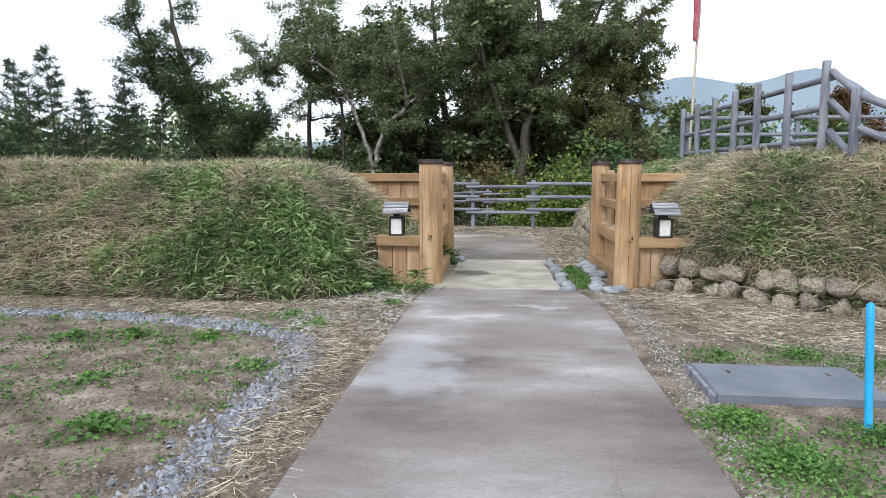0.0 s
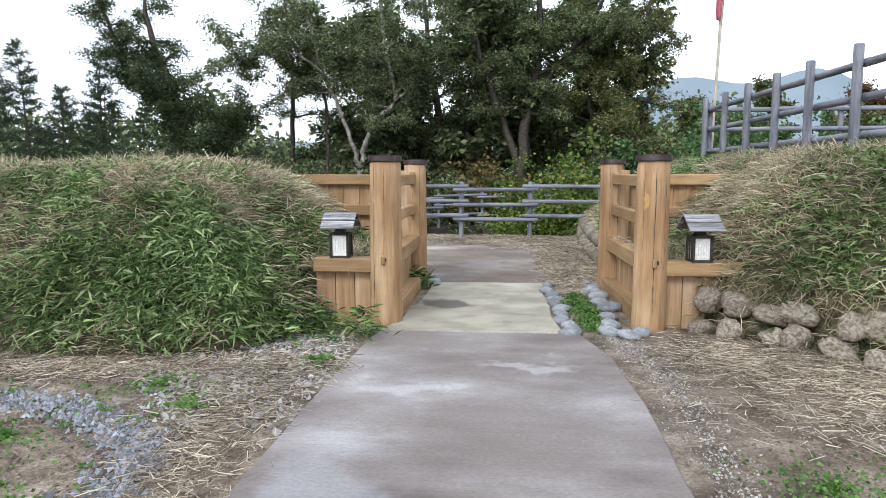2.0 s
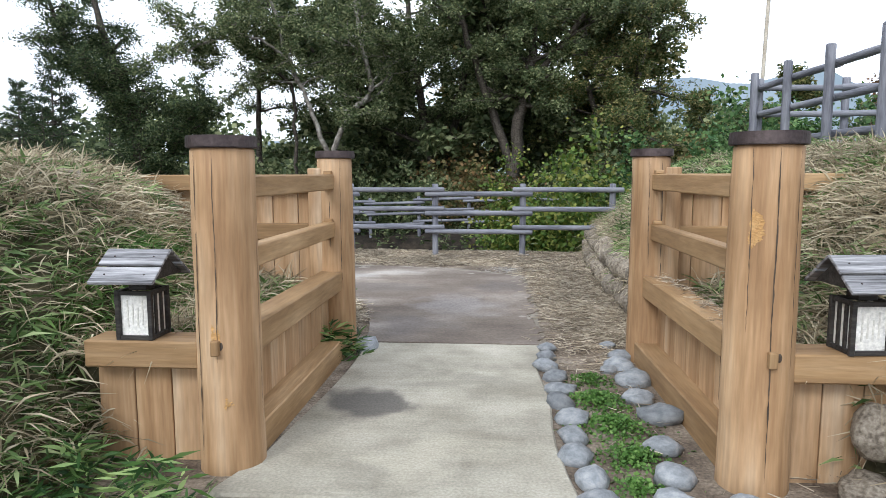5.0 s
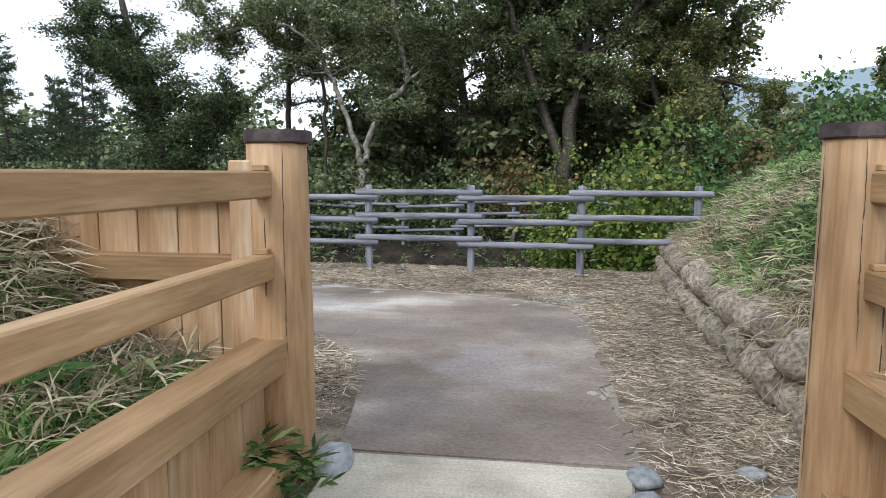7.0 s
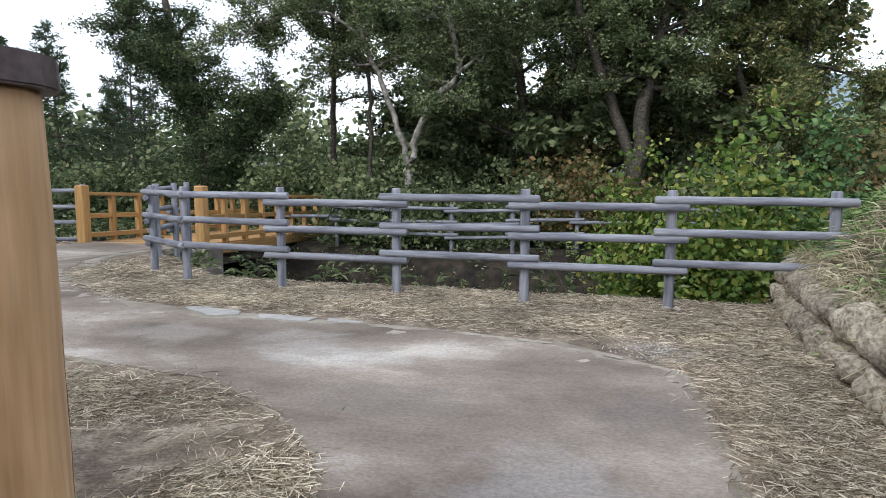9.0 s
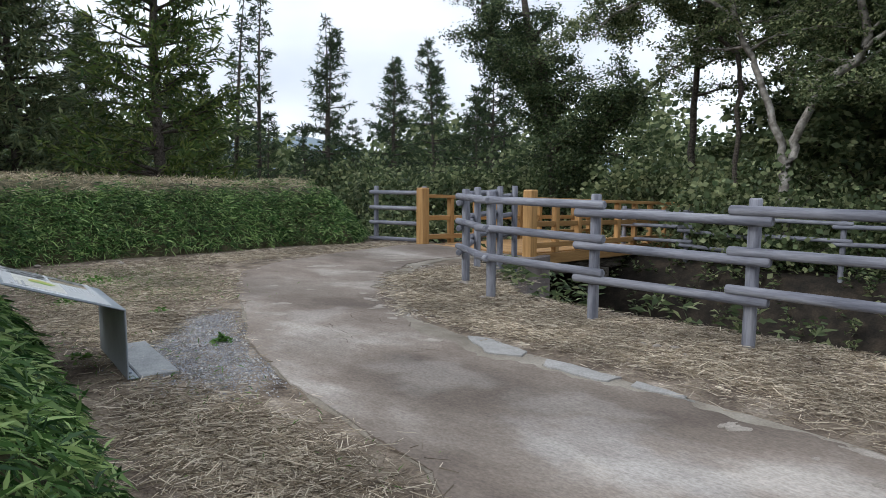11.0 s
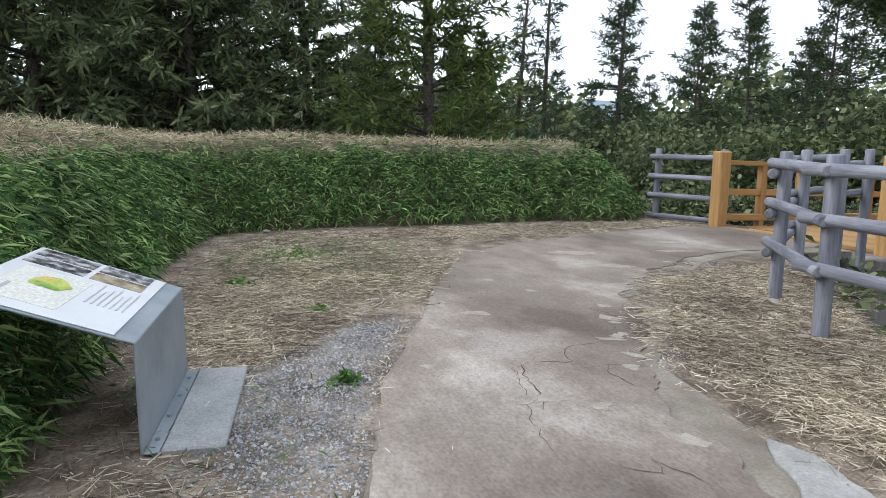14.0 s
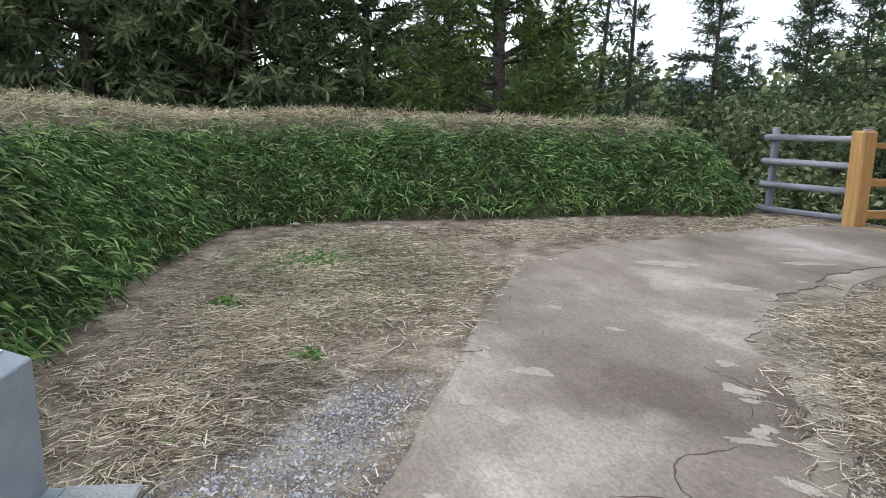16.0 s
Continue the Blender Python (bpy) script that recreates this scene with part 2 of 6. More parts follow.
M["concrete_worn"] = material("concrete_worn", [(0.2, (0.13, 0.106, 0.088)), (0.45, (0.20, 0.168, 0.14)), (0.6, (0.255, 0.222, 0.19)), (0.8, (0.40, 0.37, 0.335))],
                          scale=0.9, stretch=(0.8, 1.2, 1), rough=0.85, bump=0.55, bump_scale=55, fine=0.26, brush=0.05,
                          stops2=[(0.25, (0.72, 0.70, 0.68)), (0.75, (1.2, 1.18, 1.16))], scale2=0.5,
                          stains=[(0.05, 12.3, 0.5, 0.75, (0.44, 0.43, 0.43), 0.28), (-1.8, 14.2, 0.8, 0.28, (0.43, 0.42, 0.41), 0.28), (-5.6, 15.0, 0.5, 0.42, (0.45, 0.425, 0.39), 0.30),
                                  (-7.9, 16.9, 0.5, 0.3, (0.52, 0.49, 0.44), 0.32), (-3.4, 14.5, 0.6, 0.35, (0.42, 0.395, 0.36), 0.26), (-2.3, 14.6, 0.45, 0.25, (0.42, 0.40, 0.37), 0.26),
                                  (-8.7, 18.8, 0.6, 0.45, (0.42, 0.395, 0.35), 0.26), (-6.6, 17.0, 0.35, 0.5, (0.46, 0.43, 0.38), 0.30), (-0.35, 11.2, 0.5, 0.45, (0.15, 0.13, 0.12), 0.70),
                                  (-1.0, 13.3, 0.7, 0.35, (0.16, 0.14, 0.125), 0.60), (0.45, 13.5, 0.35, 0.5, (0.15, 0.13, 0.12), 0.60), (-6.9, 15.9, 0.7, 0.5, (0.20, 0.17, 0.14), 0.70),
                                  (-4.6, 14.3, 0.5, 0.3, (0.21, 0.18, 0.15), 0.60)])
M["flake"] = material("flake", [(0.2, (0.25, 0.22, 0.185)), (0.8, (0.38, 0.345, 0.30))], scale=6, rough=0.9, bump=0.4, bump_scale=90)
M["soil"] = material("soil", [(0.2, (0.075, 0.058, 0.045)), (0.45, (0.165, 0.135, 0.105)), (0.6, (0.235, 0.198, 0.156)), (0.8, (0.34, 0.30, 0.25))],
                     scale=3.5, coords="Object", rough=0.95, bump=0.9, bump_scale=55, fine=0.5,
                     stops2=[(0.25, (0.78, 0.75, 0.72)), (0.75, (1.05, 1.02, 0.98))], scale2=0.5)
M["bank_soil"] = material("bank_soil", [(0.2, (0.035, 0.034, 0.018)), (0.5, (0.075, 0.07, 0.036)), (0.8, (0.17, 0.15, 0.09))],
                          scale=5, rough=0.95, bump=0.9, bump_scale=30, fine=0.45)
# Dark litter earth, taken near black to stand for tree shade in the moat.
M["shaded_moat_soil"] = material("shaded_moat_soil", [(0.2, (0.012, 0.010, 0.008)), (0.5, (0.027, 0.022, 0.016)), (0.8, (0.06, 0.046, 0.032))],
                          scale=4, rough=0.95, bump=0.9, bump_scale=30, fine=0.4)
M["straw"] = leafy("straw", (0.11, 0.085, 0.06), (0.39, 0.325, 0.235), (0.75, 0.67, 0.53), rough=0.7, translucent=0.1)
M["dry_grass"] = leafy("dry_grass", (0.19, 0.155, 0.10), (0.44, 0.37, 0.245), (0.76, 0.68, 0.50), rough=0.7, translucent=0.3)
M["sasa_pale"] = leafy("sasa_pale", (0.035, 0.075, 0.02), (0.155, 0.25, 0.075), (0.47, 0.56, 0.27), rough=0.45, translucent=0.3)
M["sasa"] = leafy("sasa", (0.014, 0.046, 0.013), (0.085, 0.175, 0.045), (0.40, 0.53, 0.20), rough=0.45, translucent=0.3)
M["weed"] = leafy("weed", (0.06, 0.135, 0.03), (0.11, 0.23, 0.05), (0.20, 0.33, 0.09))
M["leaf_a"] = leafy("leaf_a", (0.045, 0.072, 0.03), (0.13, 0.17, 0.075), (0.38, 0.41, 0.21), translucent=0.4)
M["leaf_b"] = leafy("leaf_b", (0.045, 0.08, 0.024), (0.13, 0.165, 0.06), (0.38, 0.32, 0.13), translucent=0.38)
M["leaf_rust"] = leafy("leaf_rust", (0.06, 0.08, 0.025), (0.15, 0.14, 0.055), (0.30, 0.18, 0.08))
M["leaf_brown"] = leafy("leaf_brown", (0.05, 0.04, 0.022), (0.13, 0.078, 0.04), (0.25, 0.13, 0.065))
M["bamboo_leaf"] = leafy("bamboo_leaf", (0.035, 0.085, 0.03), (0.085, 0.17, 0.055), (0.20, 0.30, 0.11), translucent=0.3)
M["ivy"] = leafy("ivy", (0.026, 0.048, 0.02), (0.066, 0.10, 0.042), (0.19, 0.225, 0.10))
M["vine"] = leafy("vine", (0.05, 0.10, 0.018), (0.12, 0.19, 0.035), (0.30, 0.30, 0.07))
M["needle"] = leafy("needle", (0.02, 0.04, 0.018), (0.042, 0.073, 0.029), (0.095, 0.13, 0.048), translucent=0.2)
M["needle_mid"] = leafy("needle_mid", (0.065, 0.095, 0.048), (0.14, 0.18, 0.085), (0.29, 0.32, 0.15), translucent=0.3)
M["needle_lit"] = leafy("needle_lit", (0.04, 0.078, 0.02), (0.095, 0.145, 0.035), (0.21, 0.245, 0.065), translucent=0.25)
M["bark"] = material("bark", [(0.3, (0.035, 0.028, 0.022)), (0.7, (0.12, 0.105, 0.085))], scale=6, stretch=(0.6, 4, 4), rough=0.95, bump=0.9, bump_scale=12)
M["pale_bark"] = material("pale_bark", [(0.3, (0.14, 0.125, 0.105)), (0.55, (0.28, 0.26, 0.225)), (0.75, (0.42, 0.40, 0.36))],
                          scale=5, rough=0.9, bump=0.6, bump_scale=14)
M["stone"] = material("stone", [(0.28, (0.135, 0.110, 0.082)), (0.5, (0.275, 0.235, 0.182)), (0.75, (0.42, 0.37, 0.295))], scale=5,
                      rough=0.85, bump=0.5, bump_scale=40, vary=0.30)
M["blue_stone"] = material("blue_stone", [(0.2, (0.14, 0.15, 0.16)), (0.5, (0.22, 0.235, 0.245)), (0.85, (0.33, 0.335, 0.335))], scale=2,
                           rough=0.7, bump=0.3, bump_scale=30, vary=0.38, fine=0.12)
M["base_concrete"] = material("base_concrete", [(0.2, (0.25, 0.26, 0.26)), (0.8, (0.37, 0.38, 0.375))], scale=4, rough=0.85, bump=0.3, bump_scale=80)
M["edge_concrete"] = material("edge_concrete", [(0.2, (0.26, 0.255, 0.24)), (0.8, (0.37, 0.36, 0.34))], scale=5, rough=0.9, bump=0.4, bump_scale=70, fine=0.2)
M["gravel"] = material("gravel", [(0.2, (0.15, 0.16, 0.18)), (0.8, (0.31, 0.32, 0.345))], scale=8, rough=0.9, bump=0.3, island=0.5)
M["pale_gravel"] = material("pale_gravel", [(0.2, (0.20, 0.19, 0.175)), (0.8, (0.42, 0.40, 0.37))], scale=8, rough=0.9, bump=0.3, island=0.5)
M["steel"] = material("steel", [(0.3, (0.235, 0.27, 0.30)), (0.7, (0.315, 0.35, 0.38))], scale=3, rough=0.5, metal=0.25, bump=0.08, fine=0.05)
M["panel"] = material("panel", [(0.3, (0.66, 0.68, 0.70)), (0.7, (0.74, 0.76, 0.77))], scale=2, rough=0.25, bump=0.02, fine=0.03, spec=0.5)
M["print_dark"] = material("print_dark", [(0.35, (0.03, 0.03, 0.032)), (0.5, (0.16, 0.165, 0.17)), (0.62, (0.42, 0.43, 0.44))], scale=14, rough=0.3, bump=0, fine=0.3)
M["print_tan"] = material("print_tan", [(0.3, (0.10, 0.08, 0.05)), (0.55, (0.33, 0.27, 0.18)), (0.75, (0.5, 0.45, 0.36))], scale=9, rough=0.3, bump=0)
M["print_green"] = material("print_green", [(0.3, (0.20, 0.36, 0.08)), (0.52, (0.50, 0.55, 0.14)), (0.68, (0.68, 0.42, 0.16))], scale=8, rough=0.3, bump=0)
M["print_pale"] = material("print_pale", [(0.3, (0.66, 0.66, 0.60)), (0.7, (0.72, 0.72, 0.66))], scale=8, rough=0.3, bump=0)
M["ink"] = material("ink", [(0.3, (0.40, 0.41, 0.42)), (0.7, (0.48, 0.49, 0.5))], rough=0.4, bump=0)
M["cover"] = material("cover", [(0.3, (0.125, 0.14, 0.165)), (0.7, (0.175, 0.19, 0.215))], scale=3, rough=0.6, bump=0.25, bump_scale=90, fine=0.1)
M["blue_paint"] = material("blue_paint", [(0.3, (0.03, 0.34, 0.66)), (0.7, (0.05, 0.42, 0.74))], scale=4, rough=0.45, bump=0.08, fine=0.06)
M["red_cloth"] = material("red_cloth", [(0.3, (0.60, 0.15, 0.20)), (0.7, (0.74, 0.30, 0.35))], scale=4, rough=0.8, bump=0.2, translucent=0.4)
M["bamboo_pole"] = material("bamboo_pole", [(0.3, (0.40, 0.35, 0.27)), (0.7, (0.58, 0.53, 0.44))], scale=4, rough=0.6, bump=0.1)
# Distance haze is painted into this blue-grey base colour.
M["mountain_haze"] = material("mountain_haze", [(0.2, (0.20, 0.255, 0.29)), (0.8, (0.25, 0.30, 0.335))], scale=0.004, rough=1.0, bump=0, fine=0, spec=0)
M["water"] = material("water", [(0.3, (0.012, 0.011, 0.008)), (0.7, (0.022, 0.02, 0.014))], scale=1, rough=0.12, bump=0.1, bump_scale=6, spec=0.5)


# ---------------------------------------------------------------- builders
PLACE = {}


def empty(name, m, label, category, group="", kind=""):
    ob = new(name)
    ob.matrix_basis = m
    PLACE[ob] = m
    return tagged(ob, label, category, group, kind)


def link(name, me, mat, parent=None, m=None, label="", smooth=False):
    """One mesh object, under a thing or a part, at the world pose m."""
    ob = new(name, me)
    m = m if m is not None else (PLACE[parent] if parent else Matrix())
    PLACE[ob] = m
    if parent:
        ob.parent = parent
        ob.matrix_basis = PLACE[parent].inverted() @ m
    else:
        ob.matrix_basis = m
    if mat and not me.materials:
        me.materials.append(mat)
    if label:
        ob["label"] = label
    if smooth:
        me.polygons.foreach_set("use_smooth", [True] * len(me.polygons))
    return ob


def part(name, bm, mat, parent=None, label="", m=None, smooth=False):
    me = bpy.data.meshes.new(name)
    bm.to_mesh(me)
    bm.free()
    return link(name, me, mat, parent, m, label, smooth)


def mesh_of(name, verts, faces):
    """A mesh from arrays: verts (n, 3), faces (m, 3 or 4)."""
    verts, faces = np.asarray(verts, dtype=np.float32), np.asarray(faces, dtype=np.int32)
    me = bpy.data.meshes.new(name)
    k = faces.shape[1]
    me.vertices.add(len(verts))
    me.vertices.foreach_set("co", verts.ravel())
    me.loops.add(faces.size)
    me.loops.foreach_set("vertex_index", faces.ravel())
    me.polygons.add(len(faces))
    me.polygons.foreach_set("loop_start", np.arange(0, faces.size, k, dtype=np.int32))
    me.polygons.foreach_set("loop_total", np.full(len(faces), k, dtype=np.int32))
    me.update(calc_edges=True)
    return me


def cuboid(bm, lo, hi, bevel=0.006):
    lo, hi = Vector(lo), Vector(hi)
    m = Matrix.Translation((lo + hi) / 2) @ Matrix.Diagonal((*(hi - lo), 1))
    r = bmesh.ops.create_cube(bm, size=1.0, matrix=m)
    if bevel:
        vs = set(r["verts"])
        es = [e for e in bm.edges if e.verts[0] in vs and e.verts[1] in vs]
        bmesh.ops.bevel(bm, geom=es, offset=bevel, segments=1, affect="EDGES")


def along(a, b, up=(0, 0, 1)):
    """A pose at a whose x axis points to b."""
    a, b = Vector(a), Vector(b)
    x = (b - a).normalized()
    u = Vector(up)
    if abs(x.dot(u)) > 0.99:
        u = Vector((0, 1, 0))
    y = u.cross(x).normalized()
    z = x.cross(y)
    return Matrix.Translation(a) @ Matrix((x, y, z)).transposed().to_4x4()


def beam(name, a, b, w, h, mat, parent, bevel=0.008, label=""):
    """A sawn timber from a to b, w across and h high, its grain along it."""
    bm = bmesh.new()
    cuboid(bm, (0, -w / 2, -h / 2), ((Vector(b) - Vector(a)).length, w / 2, h / 2), bevel)
    return part(name, bm, mat, parent, label, along(a, b))


def tube_data(length, r0, r1, sides=14, rings=5, wobble=0.0, seed=0, cone=0.012):
    """Verts and quads of a log along x with slightly rounded ends."""
    rng = np.random.default_rng(seed)
    xs = np.concatenate(([0.0, cone], np.linspace(0, length, rings + 2)[1:-1], [length - cone, length]))
    rs = r0 + (r1 - r0) * xs / length
    rs[0] -= cone
    rs[-1] -= cone
    a = np.linspace(0, 2 * np.pi, sides, endpoint=False)
    lump = 1 + wobble * rng.standard_normal((len(xs), sides)) + wobble * 1.5 * rng.standard_normal((len(xs), 1))
    bend = np.cumsum(rng.standard_normal((len(xs), 2)), axis=0) * wobble * r0 * 1.2
    v = np.zeros((len(xs), sides, 3))
    v[:, :, 0] = xs[:, None]
    v[:, :, 1] = rs[:, None] * lump * np.cos(a) + bend[:, :1]
    v[:, :, 2] = rs[:, None] * lump * np.sin(a) + bend[:, 1:]
    return v.reshape(-1, 3), len(xs), sides


def log(name, a, b, r, mat, parent, sides=14, wobble=0.02, seed=0, label="", rings=5, r1=None):
    v, nx, s = tube_data((Vector(b) - Vector(a)).length, r, r1 or r, sides, rings, wobble, seed)
    faces = []
    for i in range(nx - 1):
        for j in range(s):
            k = (j + 1) % s
            faces.append((i * s + j, (i + 1) * s + j, (i + 1) * s + k, i * s + k))
    faces += [tuple(range(s)), tuple(reversed(range((nx - 1) * s, nx * s)))]
    me = bpy.data.meshes.new(name)
    me.from_pydata([tuple(p) for p in v], [], faces)
    me.polygons.foreach_set("use_smooth", [len(f) == 4 for f in faces])
    bm = bmesh.new()
    bm.from_mesh(me)
    bmesh.ops.recalc_face_normals(bm, faces=bm.faces)
    bm.to_mesh(me)
    bm.free()
    return link(name, me, mat, parent, along(a, b), label)


def boulder_mesh(name, seed, subdivisions=2, rough=0.16, mat=None):
    bm = bmesh.new()
    bmesh.ops.create_icosphere(bm, subdivisions=subdivisions, radius=1.0)
    off = Vector((seed * 7.3, seed * 3.1, seed * 1.7))
    for v in bm.verts:
        d = 1 + rough * 1.6 * noise.noise(v.co * 1.1 + off) + rough * 0.6 * noise.noise(v.co * 2.7 + off)
        v.co = v.co * d
        v.co.z = max(v.co.z, -0.75)
    me = bpy.data.meshes.new(name)
    bm.to_mesh(me)
    bm.free()
    me.polygons.foreach_set("use_smooth", [True] * len(me.polygons))
    if mat:
        me.materials.append(mat)
    return me


def slab(name, outline, z0, z1, mat, parent, label="", bevel=0.012, jag=0.0, seed=0, step=0.25):
    """A flat slab with that outline, its edge broken a little."""
    rng = random.Random(seed)
    pts = []
    for (x0, y0), (x1, y1) in zip(outline, outline[1:] + outline[:1]):
        n = max(1, int(math.hypot(x1 - x0, y1 - y0) / step)) if jag else 1
        for i in range(n):
            f = i / n
            d = 0 if i == 0 else rng.uniform(-jag, jag)
            l = math.hypot(x1 - x0, y1 - y0) or 1
            pts.append((x0 + (x1 - x0) * f - (y1 - y0) / l * d, y0 + (y1 - y0) * f + (x1 - x0) / l * d))
    bm = bmesh.new()
    top = [bm.verts.new((x, y, z1)) for x, y in pts]
    f = bm.faces.new(top)
    f.normal_update()
    if f.normal.z < 0:
        f.normal_flip()
    r = bmesh.ops.extrude_face_region(bm, geom=[f])
    low = [v for v in r["geom"] if isinstance(v, bmesh.types.BMVert)]
    for v in low:
        v.co.z = z1
    for v in top:
        v.co.z = z0
    bmesh.ops.recalc_face_normals(bm, faces=bm.faces)
    if bevel:
        es = [e for e in bm.edges if all(v.co.z > z1 - 1e-5 for v in e.verts)]
        bmesh.ops.bevel(bm, geom=es, offset=bevel, segments=1, affect="EDGES")
    bmesh.ops.triangulate(bm, faces=[f for f in bm.faces if len(f.verts) > 4])
    return part(name, bm, mat, parent, label, Matrix())


# ---------------------------------------------------------------- shape of the land
def smooth01(v):
    v = np.clip(v, 0, 1)
    return v * v * (3 - 2 * v)


def inside_distance(px, py, poly):
    """Distance to the outline, positive within the polygon."""
    d = np.full(px.shape, 1e9)
    inside = np.zeros(px.shape, bool)
    for (x0, y0), (x1, y1) in zip(poly, poly[1:] + poly[:1]):
        ex, ey = x1 - x0, y1 - y0
        t = np.clip(((px - x0) * ex + (py - y0) * ey) / (ex * ex + ey * ey), 0, 1)
        d = np.minimum(d, np.hypot(px - x0 - t * ex, py - y0 - t * ey))
        if y0 != y1:
            c = ((y0 > py) != (y1 > py)) & (px < (x1 - x0) * (py - y0) / (y1 - y0) + x0)
            inside ^= c
    return np.where(inside, d, -d)


def ripple(px, py, seed=0.0):
    """Gentle unevenness, about -1 to 1."""
    return (np.sin(px * 1.7 + 1.3 * np.sin(py * 1.1 + seed) + seed) * 0.5 + np.sin(py * 2.3 + 1.7 * np.sin(px * 0.9 - seed)) * 0.35
            + np.sin(px * 4.9 + py * 3.7 + seed) * 0.15)


LEFT_BANK = [(-1.62, 7.7), (-1.95, 7.15), (-3.0, 6.92), (-6.0, 7.1), (-16.5, 7.2), (-17.0, 21.5), (-13.6, 21.4), (-11.6, 20.6), (-10.95, 19.8),
             (-11.35, 18.5), (-11.4, 17.0), (-11.6, 15.5), (-11.55, 14.1), (-11.2, 13.35), (-9.15, 12.87), (-7.45, 12.66), (-5.6, 12.55),
             (-4.0, 12.3), (-2.7, 12.05), (-1.75, 11.35), (-1.3, 10.55), (-1.25, 8.5), (-1.56, 8.36)]
RIGHT_BANK = [(2.0, 8.38), (2.3, 7.95), (2.95, 7.4), (3.7, 6.5), (4.7, 5.5), (6.5, 4.8), (14.0, 4.4), (14.0, 19.5), (4.6, 19.2), (2.9, 18.5), (2.15, 17.4),
              (1.95, 15.6), (1.85, 13.0), (1.85, 11.0), (1.95, 10.2)]


def left_bank(px, py):
    d = inside_distance(px, py, LEFT_BANK)
    height = 1.38 - 0.15 * smooth01((py - 10.5) / 3) - 0.10 * smooth01((py - 15) / 5)
    width = 1.75 - 0.45 * smooth01((py - 11) / 1.5) - 0.35 * smooth01((px + 3.0) / 1.2)
    z = height * np.sin(np.clip((d + 0.03) / width, 0, 1) * np.pi / 2) ** 0.9 + 0.05 * ripple(px, py, 1.0) * smooth01(d / 0.6)
    z = np.where(d > -0.03, z, -0.2)
    fill = (px > -2.2) & (px < -0.93) & (py > 8.45) & (py < 10.30)
    return np.where(fill, np.maximum(z, 0.50 + 0.03 * ripple(px * 2, py * 2, 2.0)), z)


def right_bank(px, py):
    d = inside_distance(px, py, RIGHT_BANK)
    front = smooth01((9.5 - py) / 1.5)
    stones = 0.36 * smooth01(d / 0.14)
    width = 1.55 + 0.25 * smooth01((py - 11) / 2) - 0.3 * front
    z = stones + 1.16 * np.sin(np.clip((d - 0.05) / width, 0, 1) * np.pi / 2) ** 1.05 + 0.05 * ripple(px, py, 4.0) * smooth01(d / 0.6)
    z = np.where(d > -0.03, z, -0.2)
    fill = (px < 2.6) & (px > 1.64) & (py > 8.42) & (py < 10.20)
    return np.where(fill, np.maximum(z, 0.48 + 0.03 * ripple(px * 2, py * 2, 5.0)), z)


def moat_edge(px):
    """Where the near bank of the moat begins, at each x."""
    return np.where(px > -5.0, 17.15 - 0.06 * px, 17.45) + np.clip(-5.0 - px, 0, 4) * 0.95 + np.clip(-9.0 - px, 0, 60) * 0.02


def ground_height(px, py):
    base = -0.018 + 0.009 * ripple(px * 1.5, py * 1.5) + 0.004 * ripple(px * 5, py * 5, 3.0)
    e = moat_edge(px)
    down = smooth01((py - e) / 1.5)
    upx = smooth01((py - 23.6) / 1.9)
    z = base - 2.7 * down + 2.25 * upx
    return z + 0.15 * ripple(px * 0.5, py * 0.5, 2.0) * down * (py > e + 0.5) * 0.6


def axis(parts):
    out = []
    for a, b, step in parts:
        out.extend(np.arange(a, b, step))
    return np.array(out + [parts[-1][1]])


def sheet(name, xs, ys, fn, mat, keep=None):
    gx, gy = np.meshgrid(xs, ys)
    z = fn(gx, gy)
    v = np.stack([gx, gy, z], -1).reshape(-1, 3)
    nx = len(xs)
    i, j = np.meshgrid(np.arange(len(ys) - 1), np.arange(nx - 1), indexing="ij")
    a = (i * nx + j).ravel()
    f = np.stack([a, a + 1, a + nx + 1, a + nx], -1)
    if keep is not None:
        k = (z > keep).ravel()
        f = f[k[f].any(1)]
    me = mesh_of(name, v, f)
    me.polygons.foreach_set("use_smooth", [True] * len(me.polygons))
    me.materials.append(mat)
    return me


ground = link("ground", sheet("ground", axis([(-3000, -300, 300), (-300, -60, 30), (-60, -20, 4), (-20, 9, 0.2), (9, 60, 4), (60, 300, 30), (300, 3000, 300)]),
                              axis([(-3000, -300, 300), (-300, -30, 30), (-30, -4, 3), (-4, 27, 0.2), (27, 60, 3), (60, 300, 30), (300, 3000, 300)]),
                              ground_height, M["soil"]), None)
# Past the moat edge the ground takes the soil with shade in its colour.
ground.data.materials.append(M["shaded_moat_soil"])
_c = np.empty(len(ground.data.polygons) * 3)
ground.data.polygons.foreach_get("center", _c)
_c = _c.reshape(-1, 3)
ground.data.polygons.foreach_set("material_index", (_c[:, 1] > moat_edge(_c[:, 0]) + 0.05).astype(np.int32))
tagged(ground, "bare brown soil with straw, gravel and sparse weeds", "ground", kind="structure")
bank_l = link("embankment", sheet("embankment", axis([(-18, -12, 0.25), (-12, -0.92, 0.1)]), axis([(6.5, 22, 0.1)]), left_bank, M["bank_soil"], -0.1), None)
tagged(bank_l, "long earth embankment overgrown with dwarf bamboo and mown grass", "embankment", kind="structure")
bank_r = link("embankment", sheet("embankment", axis([(1.645, 6, 0.09), (6, 14.2, 0.4)]), axis([(4.2, 19.8, 0.1)]), right_bank, M["bank_soil"], -0.1), None)
tagged(bank_r, "steep earth embankment with dry grass above a low stone footing", "embankment", kind="structure")
